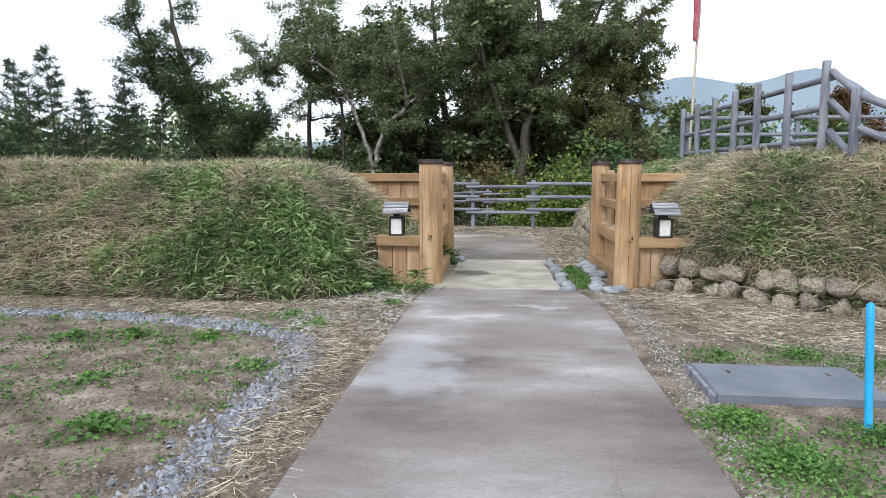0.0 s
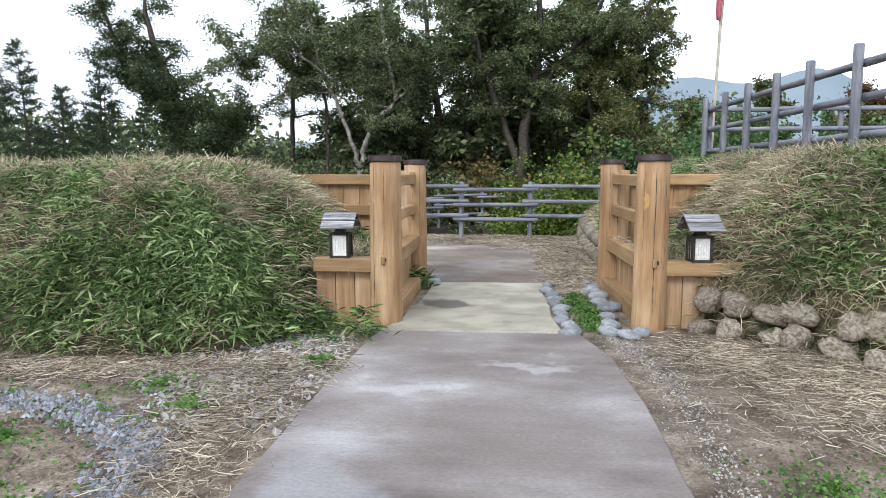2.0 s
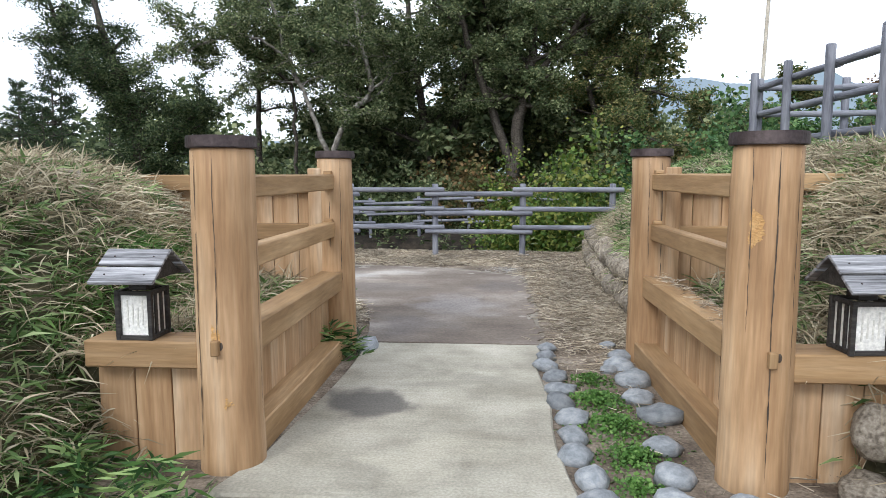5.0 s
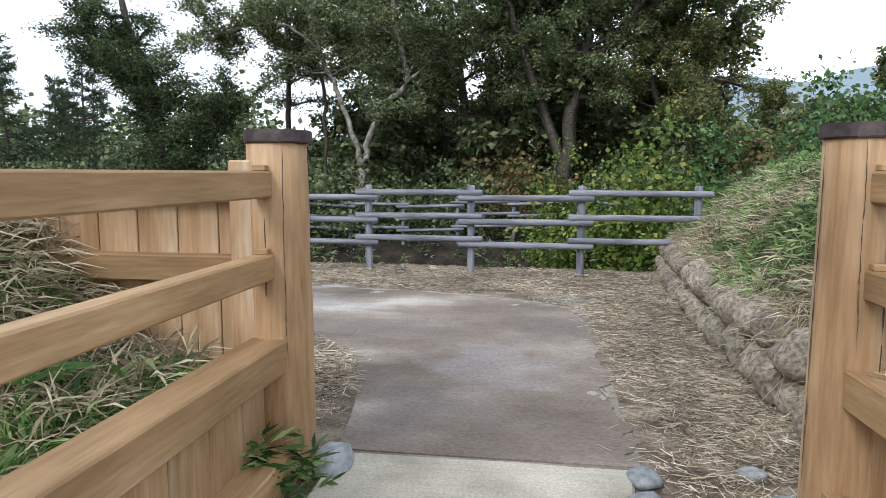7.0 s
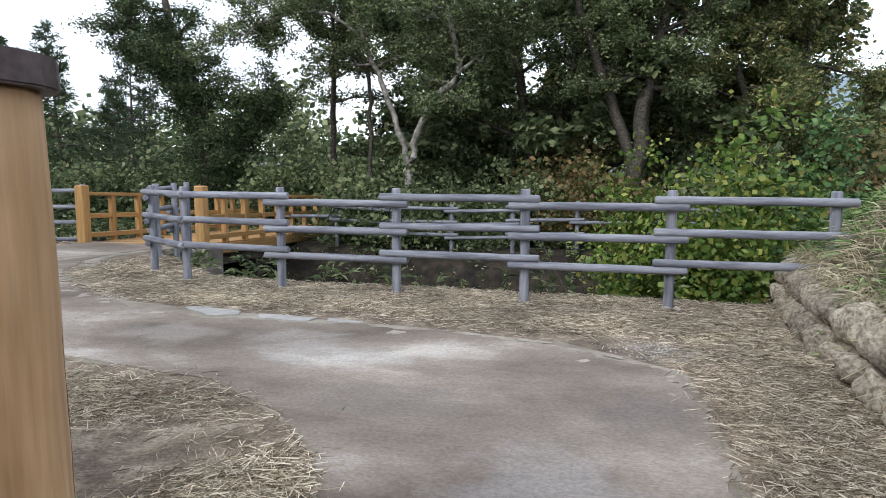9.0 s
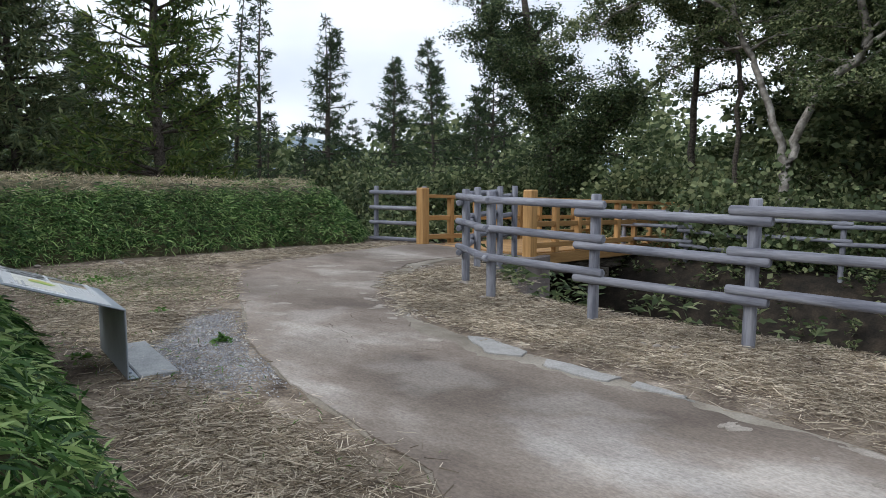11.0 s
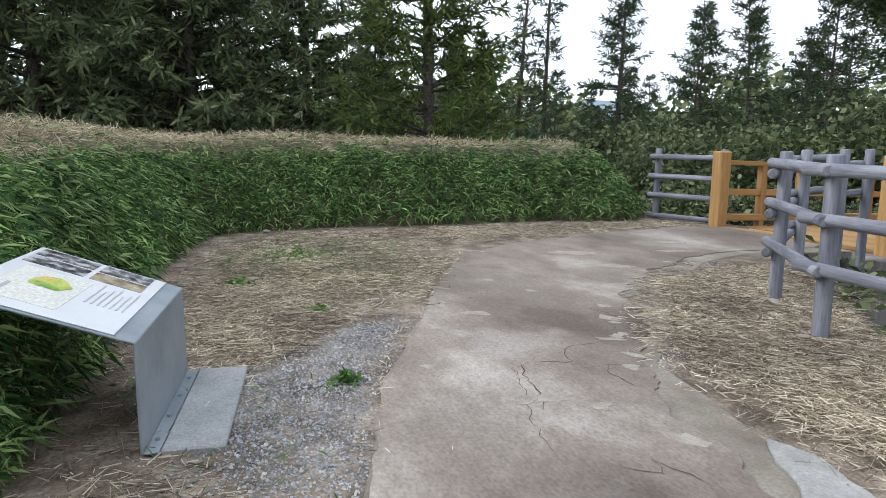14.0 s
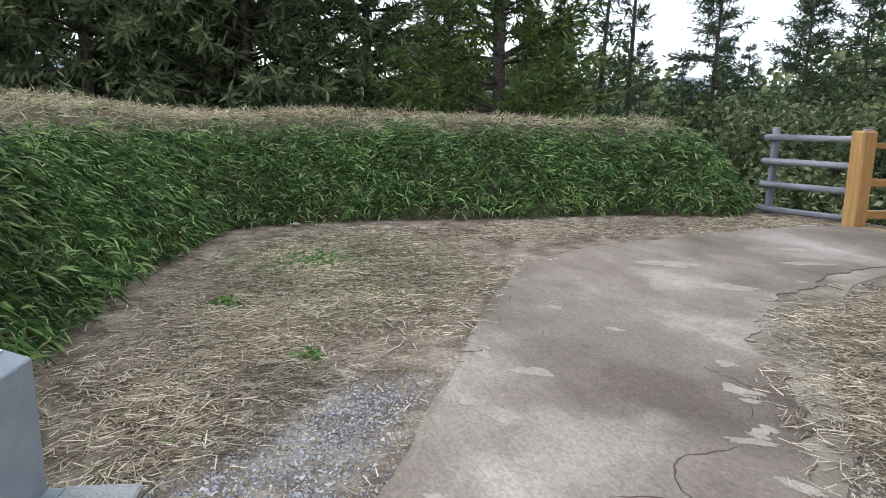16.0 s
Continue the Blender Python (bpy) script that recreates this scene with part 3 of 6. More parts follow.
moat = link("water", sheet("water", axis([(-60, 40, 10)]), axis([(17, 26, 3)]), lambda x, y: x * 0 - 2.45, M["water"]), None)
tagged(moat, "dark still water at the bottom of the moat", "water", kind="structure")

# ---------------------------------------------------------------- paved path
paving = empty("pavement", Matrix(), "concrete footpath of three slabs, stained and worn", "footpath", kind="structure")
slab("slab", [(-0.98, -4.0), (1.08, -4.0), (1.07, 3.0), (1.08, 5.0), (1.12, 6.2), (1.09, 7.2), (0.93, 7.94), (-0.86, 7.94), (-0.93, 6.5), (-0.98, 4.0)],
     -0.12, 0.0, M["concrete_grey"], paving, "broad grey slab with dark water stains", jag=0.006, seed=1)
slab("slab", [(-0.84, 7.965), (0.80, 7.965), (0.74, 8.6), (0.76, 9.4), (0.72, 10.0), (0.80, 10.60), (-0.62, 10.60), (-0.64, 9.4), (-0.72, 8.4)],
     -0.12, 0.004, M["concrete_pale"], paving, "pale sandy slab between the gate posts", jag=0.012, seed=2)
INNER_EDGE = [(-10.0, 20.2), (-9.75, 18.6), (-9.3, 16.9), (-8.8, 16.1), (-7.81, 15.45), (-6.56, 14.82), (-5.76, 14.42), (-5.25, 14.12), (-4.1, 13.72), (-3.2, 13.55), (-2.35, 13.38),
              (-1.61, 12.93), (-1.13, 12.38), (-0.84, 11.7), (-0.72, 11.2)]
slab("slab", [(-0.64, 10.63), (0.84, 10.63), (0.86, 12.4), (0.84, 13.4), (0.80, 14.35), (0.33, 14.70), (-0.1, 15.0), (-1.25, 15.2), (-2.56, 15.36), (-3.7, 15.45),
              (-4.96, 15.72), (-5.4, 16.2), (-5.95, 16.65), (-6.35, 17.1), (-6.95, 17.7), (-7.45, 18.3), (-7.75, 19.2), (-7.5, 20.6), (-9.75, 20.85)] + INNER_EDGE,
     -0.12, -0.009, M["concrete_sandy"], paving, "sandy under-layer of the worn path, bare along its edge", jag=0.022, seed=4)


def ragged(pts, amount, step=0.045, seed=0.0):
    """A line broken up like a torn edge."""
    out = []
    for (x0, y0), (x1, y1) in zip(pts, pts[1:]):
        l = math.hypot(x1 - x0, y1 - y0)
        n = max(1, int(l / step))
        for i in range(n):
            x, y = x0 + (x1 - x0) * i / n, y0 + (y1 - y0) * i / n
            d = amount * (noise.noise(Vector((x * 2.2, y * 2.2, seed))) + 0.6 * noise.noise(Vector((x * 7, y * 7, seed + 3))) + 0.35 * noise.noise(Vector((x * 19, y * 19, seed + 7))))
            out.append((x - (y1 - y0) / l * d, y + (x1 - x0) / l * d))
    return out


slab("surface_skin", [(-0.63, 10.64)] + ragged([(0.80, 10.64), (0.81, 12.4), (0.79, 13.4), (0.74, 14.2), (0.28, 14.55), (-0.15, 14.85), (-1.25, 15.13), (-2.0, 15.18), (-2.6, 15.12), (-3.02, 15.12), (-3.43, 15.12),
                                                (-3.92, 15.20), (-4.33, 15.30), (-4.6, 15.40), (-4.92, 15.60), (-5.37, 15.97), (-5.55, 16.10), (-6.02, 16.39), (-6.45, 16.52), (-6.9, 17.05),
                                                (-7.35, 17.6), (-7.7, 18.3), (-7.95, 19.3), (-7.75, 20.6)], 0.10, 0.045, 2.0)
     + [(-7.75, 20.6), (-9.7, 20.8)] + ragged([(x + 0.02, y + 0.01) for x, y in INNER_EDGE], 0.03, 0.08, 5.0),
     -0.05, 0.0, M["concrete_worn"], paving, "brown-grey worn skin of the path, flaking at its edge", bevel=0.002)
for k, outline in enumerate(([(-3.95, 15.48), (-3.73, 15.54), (-3.28, 15.43), (-3.23, 15.30), (-3.46, 15.20), (-3.74, 15.34), (-3.95, 15.48)],
                             [(-3.05, 15.36), (-2.72, 15.36), (-2.40, 15.34), (-2.44, 15.19), (-2.64, 15.17), (-2.79, 15.20), (-2.96, 15.22), (-3.05, 15.36)],
                             [(-2.30, 15.33), (-1.9, 15.28), (-1.85, 15.19), (-2.28, 15.22), (-2.30, 15.33)])):
    slab("edge_piece", ragged(outline, 0.035, 0.04, 11.0 + k), -0.06, 0.004, M["edge_concrete"], paving, "grey broken strip along the path's edge", bevel=0.003)


def flake(cx, cy, rx, ry, turn, seed, mat="flake", z=0.0, name="flake"):
    """A thin ragged scab of the slab's surface."""
    bm = bmesh.new()
    ring = []
    count = 44
    for i in range(count):
        a = i / count * 2 * math.pi
        q = 1 + 0.55 * noise.noise(Vector((math.cos(a) * 1.4, math.sin(a) * 1.4, seed * 3.7))) + 0.32 * noise.noise(Vector((math.cos(a) * 3.3, math.sin(a) * 3.3, seed * 1.9))) + 0.14 * noise.noise(Vector((math.cos(a) * 8, math.sin(a) * 8, seed * 0.7)))
        ring.append((math.cos(a) * rx * q, math.sin(a) * ry * q))
    lo = [bm.verts.new((x, y, z - 0.004)) for x, y in ring]
    hi = [bm.verts.new((x * 0.97, y * 0.97, z + 0.0025)) for x, y in ring]
    c = bm.verts.new((0, 0, z + 0.003))
    for i in range(count):
        k = (i + 1) % count
        bm.faces.new((lo[i], lo[k], hi[k], hi[i]))
        bm.faces.new((hi[i], hi[k], c))
    part(name, bm, M[mat], paving, "", pose(cx, cy, 0, 0, 0, turn))


def fissure(pts, width, seed, z=0.0015):
    """A dark ragged crack."""
    rng = random.Random(seed)
    line = []
    for (x0, y0), (x1, y1) in zip(pts, pts[1:]):
        n = max(2, int(math.hypot(x1 - x0, y1 - y0) / 0.05))
        for i in range(n):
            line.append((x0 + (x1 - x0) * i / n + rng.uniform(-0.014, 0.014), y0 + (y1 - y0) * i / n + rng.uniform(-0.014, 0.014)))
    line.append(pts[-1])
    bm = bmesh.new()
    rows = []
    for i, (x, y) in enumerate(line):
        xa, ya = line[max(0, i - 1)]
        xb, yb = line[min(len(line) - 1, i + 1)]
        l = math.hypot(xb - xa, yb - ya) or 1
        w = width * 0.45 * rng.uniform(0.2, 1.0) * (0.2 if i in (0, len(line) - 1) else 1)
        rows.append((bm.verts.new((x - (yb - ya) / l * w, y + (xb - xa) / l * w, z)), bm.verts.new((x + (yb - ya) / l * w, y - (xb - xa) / l * w, z))))
    for a, b in zip(rows, rows[1:]):
        bm.faces.new((a[0], a[1], b[1], b[0]))
    bmesh.ops.recalc_face_normals(bm, faces=bm.faces)
    part("crack", bm, M["crack"], paving, "", Matrix())


pale_flakes = [(-5.91, 14.82, .20, .05, 25), (-6.33, 15.15, .13, .06, 50), (-6.62, 15.0, .10, .04, 10), (-5.87, 16.02, .12, .06, 30), (-4.71, 14.70, .07, .05, 60), (-4.68, 14.82, .11, .045, 70), (-4.51, 15.01, .06, .05, 20),
               (-4.05, 15.16, .10, .055, 40), (-7.67, 17.2, .34, .13, 50), (-8.4, 17.3, .30, .12, 60), (-8.15, 18.5, .26, .08, 70), (-8.7, 18.9, .24, .08, 60), (-7.4, 15.75, .10, .04, 20), (-5.42, 15.72, .12, .03, 60),
               (-5.1, 15.66, .10, .03, 30), (-6.85, 15.9, .07, .03, 40), (-7.1, 16.4, .08, .03, 30), (0.3, 14.62, .10, .04, -30), (-0.35, 14.93, .18, .035, -12), (-0.9, 15.05, .14, .03, -5)]
for k, (x, y, rx, ry, a) in enumerate(pale_flakes):
    flake(x, y, rx * 0.8, ry, a, k)
rf = random.Random(3)
for k in range(34):
    x0, y0, x1, y1 = rf.choice([(-2.5, 15.32, -4.9, 15.62), (-4.9, 15.62, -6.1, 16.3), (-6.1, 16.3, -7.6, 18.1), (0.82, 10.8, 0.80, 14.3), (0.8, 14.3, -2.4, 15.3), (-4.2, 14.05, -6.6, 15.1)])
    f = rf.random()
    flake(x0 + (x1 - x0) * f + rf.uniform(-0.16, -0.04), y0 + (y1 - y0) * f + rf.uniform(-0.12, -0.03), rf.uniform(0.02, 0.07), rf.uniform(0.012, 0.04), rf.uniform(0, 90), 100 + k)
fissure([(-5.4, 15.65), (-5.38, 15.36), (-5.26, 15.26), (-5.12, 15.25), (-5.2, 15.0), (-5.16, 14.94), (-5.03, 14.87), (-4.77, 14.82), (-4.56, 14.73)], 0.011, 1)
fissure([(-5.18, 14.88), (-4.82, 14.76), (-4.49, 14.63), (-4.22, 14.55), (-4.1, 14.54)], 0.005, 2)
fissure([(-4.89, 15.62), (-5.0, 15.41), (-4.93, 15.34), (-4.76, 15.33), (-4.62, 15.38)], 0.010, 3)
fissure([(-3.95, 14.75), (-3.85, 14.86), (-3.98, 14.90), (-3.75, 14.96)], 0.010, 4)
fissure([(-3.6, 14.3), (-3.5, 14.38)], 0.010, 9)
fissure([(-5.6, 15.85), (-5.9, 16.1), (-6.2, 16.05)], 0.008, 5)
fissure([(-8.6, 17.4), (-8.9, 17.5)], 0.010, 7)
fissure([(0.66, 5.0), (0.61, 4.2), (0.57, 3.3), (0.53, 2.4)], 0.0022, 8)


# ---------------------------------------------------------------- gate wings
def post_crack(parent, x, y, r, angle, z0, z1, width, seed, name="drying_crack", mat="crack"):
    """A drying crack that wanders up the face of a post."""
    rng = random.Random(seed)
    bm = bmesh.new()
    rows, a, n = [], angle, 36
    for i in range(n):
        f = i / (n - 1)
        z = z0 + (z1 - z0) * f
        a += rng.uniform(-0.012, 0.012)
        rr = r + 0.006 - 0.012 * (z + 0.1) / 1.6 + 0.0025
        w = width * (0.3 + rng.random()) * min(1, 6 * f + 0.1, 6 * (1 - f) + 0.3) / rr
        rows.append([bm.verts.new((x + math.cos(a + e * w) * rr, y + math.sin(a + e * w) * rr, z)) for e in (-1, 1)])
    for p, q in zip(rows, rows[1:]):
        bm.faces.new((p[0], p[1], q[1], q[0]))
    part(name, bm, M[mat], parent, "", Matrix())


def gate_wing(side, near, far, x_end_front, x_end_back, label):
    """Two capped log posts joined by rails, with a low plank wall below and planked wings to the outside."""
    (nx, ny), (fx, fy) = near, far
    g = empty("gate_wing", pose(nx, ny, 0), label, "gate", "gate wings")
    for k, (x, y) in enumerate((near, far)):
        r = 0.148 if k == 0 else 0.14
        p = log("post", (x, y, -0.1), (x, y, 1.50), r + 0.006, M["cedar"], g, sides=28, wobble=0.006, seed=5 + k + side, rings=8, r1=r - 0.006)
        cap = bmesh.new()
        bmesh.ops.create_cone(cap, cap_ends=True, segments=36, radius1=r + 0.012, radius2=r + 0.010, depth=0.055)
        bmesh.ops.bevel(cap, geom=[e for e in cap.edges if abs(e.verts[0].co.z - e.verts[1].co.z) < 0.01], offset=0.004, segments=2, affect="EDGES")
        part("cap", cap, M["cap"], p, "dark metal cap", pose(x, y, 1.5235), smooth=False)
        for q, ang in enumerate((-1.9, -1.25, 0.3, 2.4, -2.6)):
            post_crack(p, x, y, r, ang + 0.5 * k + 0.3 * side, (0.05, 0.5, 0.2, 0.1, 0.7)[q], (1.48, 1.47, 1.1, 1.48, 1.48)[q], (0.0035, 0.002, 0.002, 0.005, 0.002)[q], q + 7 * k + side)
        if k == 0:
            for da, za, zb, wd in (((-0.55, 1.06, 1.23, 0.03),) if side > 0 else ((0.0, 0.56, 0.70, 0.016), (0.35, 0.30, 0.36, 0.012))):
                for e in range(3):
                    post_crack(p, x, y, r - 0.0012, -1.7 + da + e * 0.09, za + 0.015 * e, zb - 0.02 * e, wd * 0.5, 50 + e, "scraped_patch", "fresh_wood")
        a = -1.45 if side < 0 else -1.35
        knot = bmesh.new()
        bmesh.ops.create_icosphere(knot, subdivisions=2, radius=0.016)
        bmesh.ops.scale(knot, vec=(0.8, 0.35, 1.3), verts=knot.verts)
        if k == 0:
            part("knot", knot, M["crack"], p, "dark knot hole", pose(x + math.cos(a) * r, y + math.sin(a) * r, 0.60, 0, 0, 0))
            beam("peg", (x + 0.05 * 0, y - r - 0.012, 0.63), (x, y - r - 0.012, 0.56), 0.035, 0.04, M["cedar_beam"], p, 0.004)
    sx = (nx + fx) / 2
    a, b = ny + 0.08, fy - 0.08
    for z, w, h, n in ((1.315, 0.085, 0.115, "rail"), (0.955, 0.085, 0.115, "rail"), (0.555, 0.17, 0.15, "ledge"), (0.055, 0.17, 0.17, "sill")):
        off = -0.02 if n == "sill" else 0.02
        beam(n, (nx + side * off, a, z), (fx + side * off, b, z), w, h, M["cedar_beam"], g)
    for z in (1.315, 0.955):
        for y in (ny + 0.155, fy - 0.15):
            wedge = bmesh.new()
            cuboid(wedge, (-0.03, -0.03, 0.0), (0.03, 0.03, 0.026), 0.004)
            part("wedge", wedge, M["cedar_beam"], g, "", pose(nx + (fx - nx) * (y > 9.4) + side * 0.02, y, z + 0.0575))
    beam("stud", (sx + side * 0.055, ny + 0.19, 0.12), (sx + side * 0.055, ny + 0.19, 0.5), 0.10, 0.10, M["cedar_beam"], g)
    beam("stud", (fx + side * 0.135, fy - 0.05, 0.05), (fx + side * 0.135, fy - 0.05, 1.42), 0.11, 0.13, M["cedar"], g)
    count = 7
    for i in range(count):
        y0 = a + (b - a) * i / count + 0.003
        y1 = a + (b - a) * (i + 1) / count - 0.003
        bm = bmesh.new()
        cuboid(bm, (0.13, -(y1 - y0) / 2, -0.012), (0.49, (y1 - y0) / 2, 0.012), 0.003)
        part("plank", bm, M["cedar"], g, "", along((sx + side * 0.045, (y0 + y1) / 2, 0.0), (sx + side * 0.045, (y0 + y1) / 2, 1.0), (1, 0, 0)))
    # front wing: ledge with planks below
    x0, x1 = nx + side * 0.12, x_end_front
    beam("ledge", (x0, ny + 0.02, 0.535), (x1, ny + 0.02, 0.535), 0.20, 0.13, M["cedar_beam"], g)
    n = max(2, int(abs(x1 - x0) / 0.16))
    for i in range(n):
        xa, xb = x0 + (x1 - x0) * i / n, x0 + (x1 - x0) * (i + 1) / n
        w = abs(xb - xa) - 0.006
        bm = bmesh.new()
        cuboid(bm, (-0.05, -w / 2, -0.012), (0.468, w / 2, 0.012), 0.003)
        part("plank", bm, M["cedar"], g, "", along(((xa + xb) / 2, ny + 0.035, 0), ((xa + xb) / 2, ny + 0.035, 1), (0, 1, 0)))
    # back wing: tall planked wall with two rails
    x0, x1 = fx + side * 0.10, x_end_back
    for z, h in ((1.31, 0.125), (0.93, 0.125)):
        beam("rail", (x0, fy - 0.03, z), (x1, fy - 0.03, z), 0.10, h, M["cedar_beam"], g)
    n = int(abs(x1 - x0) / 0.19)
    for i in range(n):
        xa, xb = x0 + (x1 - x0) * i / n, x0 + (x1 - x0) * (i + 1) / n
        w = abs(xb - xa) - 0.006
        bm = bmesh.new()
        cuboid(bm, (0.30, -w / 2, -0.012), (1.27, w / 2, 0.012), 0.003)
        part("plank", bm, M["cedar"], g, "", along(((xa + xb) / 2, fy + 0.015, 0), ((xa + xb) / 2, fy + 0.015, 1), (0, 1, 0)))
    return g


gate_wing(-1, (-0.84, 8.325), (-0.825, 10.44), -1.52, -2.75, "golden cedar gate wing with capped log posts and planked walls")
gate_wing(1, (1.585, 8.30), (1.552, 10.32), 2.42, 3.1, "cedar gate wing with capped log posts, straw on its ledge")


# ---------------------------------------------------------------- lanterns
def lantern(m):
    g = empty("lantern", m, "small black wooden lantern with weathered gabled roof and paper panes", "lantern", "gate lanterns")
    for sx in (-1, 1):
        for sy in (-1, 1):
            bm = bmesh.new()
            cuboid(bm, (-0.013, -0.013, 0), (0.013, 0.013, 0.275), 0.003)
            part("leg", bm, M["black_wood"], g, "", m @ pose(sx * 0.092, sy * 0.092, 0))
    for z in (0.014, 0.262):
        for s in (-1, 1):
            bm = bmesh.new()
            cuboid(bm, (-0.079, s * 0.092 - 0.010, z - 0.012), (0.079, s * 0.092 + 0.010, z + 0.012), 0.002)
            part("crossbar", bm, M["black_wood"], g, "", m)
            bm = bmesh.new()
            cuboid(bm, (s * 0.092 - 0.010, -0.079, z - 0.012), (s * 0.092 + 0.010, 0.079, z + 0.012), 0.002)
            part("crossbar", bm, M["black_wood"], g, "", m)
    bm = bmesh.new()
    cuboid(bm, (-0.078, -0.084, 0.022), (0.078, -0.080, 0.252), 0)
    pane = part("pane", bm, M["paper"], g, "white paper pane with faint lettering", m)
    for i in range(4):
        bm = bmesh.new()
        cuboid(bm, (-0.045 + i * 0.028, -0.0875, 0.07 + 0.015 * (i % 2)), (-0.037 + i * 0.028, -0.0845, 0.22 - 0.02 * (i % 3)), 0)
        part("writing", bm, M["faint_ink"], pane, "", m)
    for s in (-1, 1):
        bm = bmesh.new()
        cuboid(bm, (s * 0.082 - 0.002, -0.078, 0.022), (s * 0.082 + 0.002, 0.078, 0.252), 0)
        part("pane", bm, M["paper"], g, "", m)
        for k in (-1, 1):
            bm = bmesh.new()
            cuboid(bm, (s * 0.090 - 0.006, k * 0.03 - 0.012, 0.025), (s * 0.090 + 0.006, k * 0.03 + 0.012, 0.25), 0.002)
            part("slat", bm, M["black_wood"], g, "", m)
    bm = bmesh.new()
    cuboid(bm, (-0.05, -0.05, 0.27), (0.05, 0.05, 0.335), 0.003)
    part("neck", bm, M["black_wood"], g, "", m)
    # gabled roof: ridge along x, planks on both slopes
    for s in (-1, 1):
        for k in range(2):
            bm = bmesh.new()
            cuboid(bm, (0, -0.062, -0.009), (0.36, 0.062, 0.009), 0.003)
            cy, cz = s * (0.055 + 0.112 * k), 0.452 - 0.078 * k - 0.005 * k
            slope = m @ pose(-0.18, cy, cz) @ pose(0, 0, 0, -s * 35, 0, 0)
            board = part("roof_board", bm, M["old_wood"], g, "silvery weathered board", slope)
            for q in (0.07, 0.29):
                nail = bmesh.new()
                bmesh.ops.create_cone(nail, cap_ends=True, segments=8, radius1=0.005, radius2=0.004, depth=0.004)
                part("nail", nail, M["cap"], board, "", slope @ pose(q, 0, 0.011))
    for s in (-1, 1):
        bm = bmesh.new()
        tri = [bm.verts.new((s * 0.155, -0.15, 0.345)), bm.verts.new((s * 0.155, 0.15, 0.345)), bm.verts.new((s * 0.155, 0, 0.45))]
        f = bm.faces.new(tri)
        r = bmesh.ops.extrude_face_region(bm, geom=[f])
        for v in r["geom"]:
            if isinstance(v, bmesh.types.BMVert):
                v.co.x -= s * 0.015
        bmesh.ops.recalc_face_normals(bm, faces=bm.faces)
        part("gable", bm, M["black_wood"], g, "", m)
    return g


first_lantern = lantern(pose(-1.27, 8.345, 0.600) @ Matrix.Scale(0.86, 4))
copy_thing(first_lantern, pose(2.01, 8.30, 0.600, 0, 0, 4))


# ---------------------------------------------------------------- log fences
def log_fence(name, posts, label, heights=(1.10, 0.78, 0.46), drop=0.075, height=1.20, r_post=0.052, r_rail=0.042, side=-1, over=0.17, seed=0, group="", base=None):
    """Posts with rails laid against them, bay by bay, alternately a little higher and lower."""
    rng = random.Random(seed)
    x, y = posts[0][:2]
    z0 = base(x, y) if base else 0.0
    g = empty(name, pose(x, y, z0), label, "fence", group)
    zs = [(base(px, py) if base else 0.0) for px, py in posts]
    for i, (px, py) in enumerate(posts):
        lean = rng.uniform(-0.01, 0.01)
        log("post", (px, py, zs[i] - 0.35), (px + lean, py + lean, zs[i] + height), r_post, M["fence_log"], g, sides=16, wobble=0.012, seed=seed * 31 + i)
    for i in range(len(posts) - 1):
        a, b = Vector((*posts[i], 0)), Vector((*posts[i + 1], 0))
        d = (b - a).normalized()
        nrm = Vector((-d.y, d.x, 0)) * side * (r_post + r_rail * 0.72)
        for h in heights:
            za, zb = zs[i] + h - (drop if i % 2 else 0), zs[i + 1] + h - (drop if i % 2 else 0)
            p = a - d * over + nrm + Vector((0, 0, za + rng.uniform(-0.006, 0.006)))
            q = b + d * over + nrm + Vector((0, 0, zb + rng.uniform(-0.006, 0.006)))
            log("rail", p, q, r_rail, M["fence_log"], g, sides=16, wobble=0.014, seed=seed * 77 + i * 5 + int(h * 10))
    return g


moat_fence = log_fence("log_fence", [(2.36, 16.62), (0.87, 16.68), (-0.62, 16.74), (-2.10, 16.82), (-3.59, 16.90), (-4.99, 17.05)],
                       "grey log fence with staggered rails along the moat", side=1, seed=3, group="moat fences", over=0.17)
log_fence("log_fence", [(-4.99, 17.05), (-5.95, 17.70), (-6.75, 18.85), (-7.12, 19.85), (-7.28, 20.45)],
          "grey log fence curving round to the bridge", side=1, seed=4, group="moat fences", over=0.12)
log_fence("log_fence", [(-10.05, 20.98), (-11.15, 20.62)], "short grey log fence beside the bridge", heights=(1.02, 0.70, 0.38, 0.04), height=1.15, side=1, seed=6, group="moat fences", over=0.10)
log_fence("log_fence", [(2.6 - 1.5 * i, 25.4) for i in range(8)], "grey log fence on the far bank of the moat", side=1, seed=7, group="moat fences",
          base=lambda x, y: float(ground_height(np.array([x]), np.array([y]))[0]) - 0.02)

bank_top = lambda x, y: float(right_bank(np.array([x]), np.array([y]))[0])
bank_level = lambda x, y: 1.63
top_y = [15.1, 14.05, 12.97, 11.91, 10.89, 9.78, 8.74]
log_fence("log_fence", [(4.0, y) for y in top_y], "grey log railing along the top of the embankment", heights=(0.92, 0.56, 0.16), height=1.12, drop=0.0, side=1,
          seed=8, group="embankment railings", over=0.06, base=bank_level)
log_fence("log_fence", [(4.12 + 1.15 * i, 15.25 - 0.05 * i) for i in range(6)], "grey log railing across the top of the embankment", heights=(0.92, 0.56, 0.16), height=1.06, drop=0.0,
          side=-1, seed=9, group="embankment railings", over=0.10, base=bank_level)
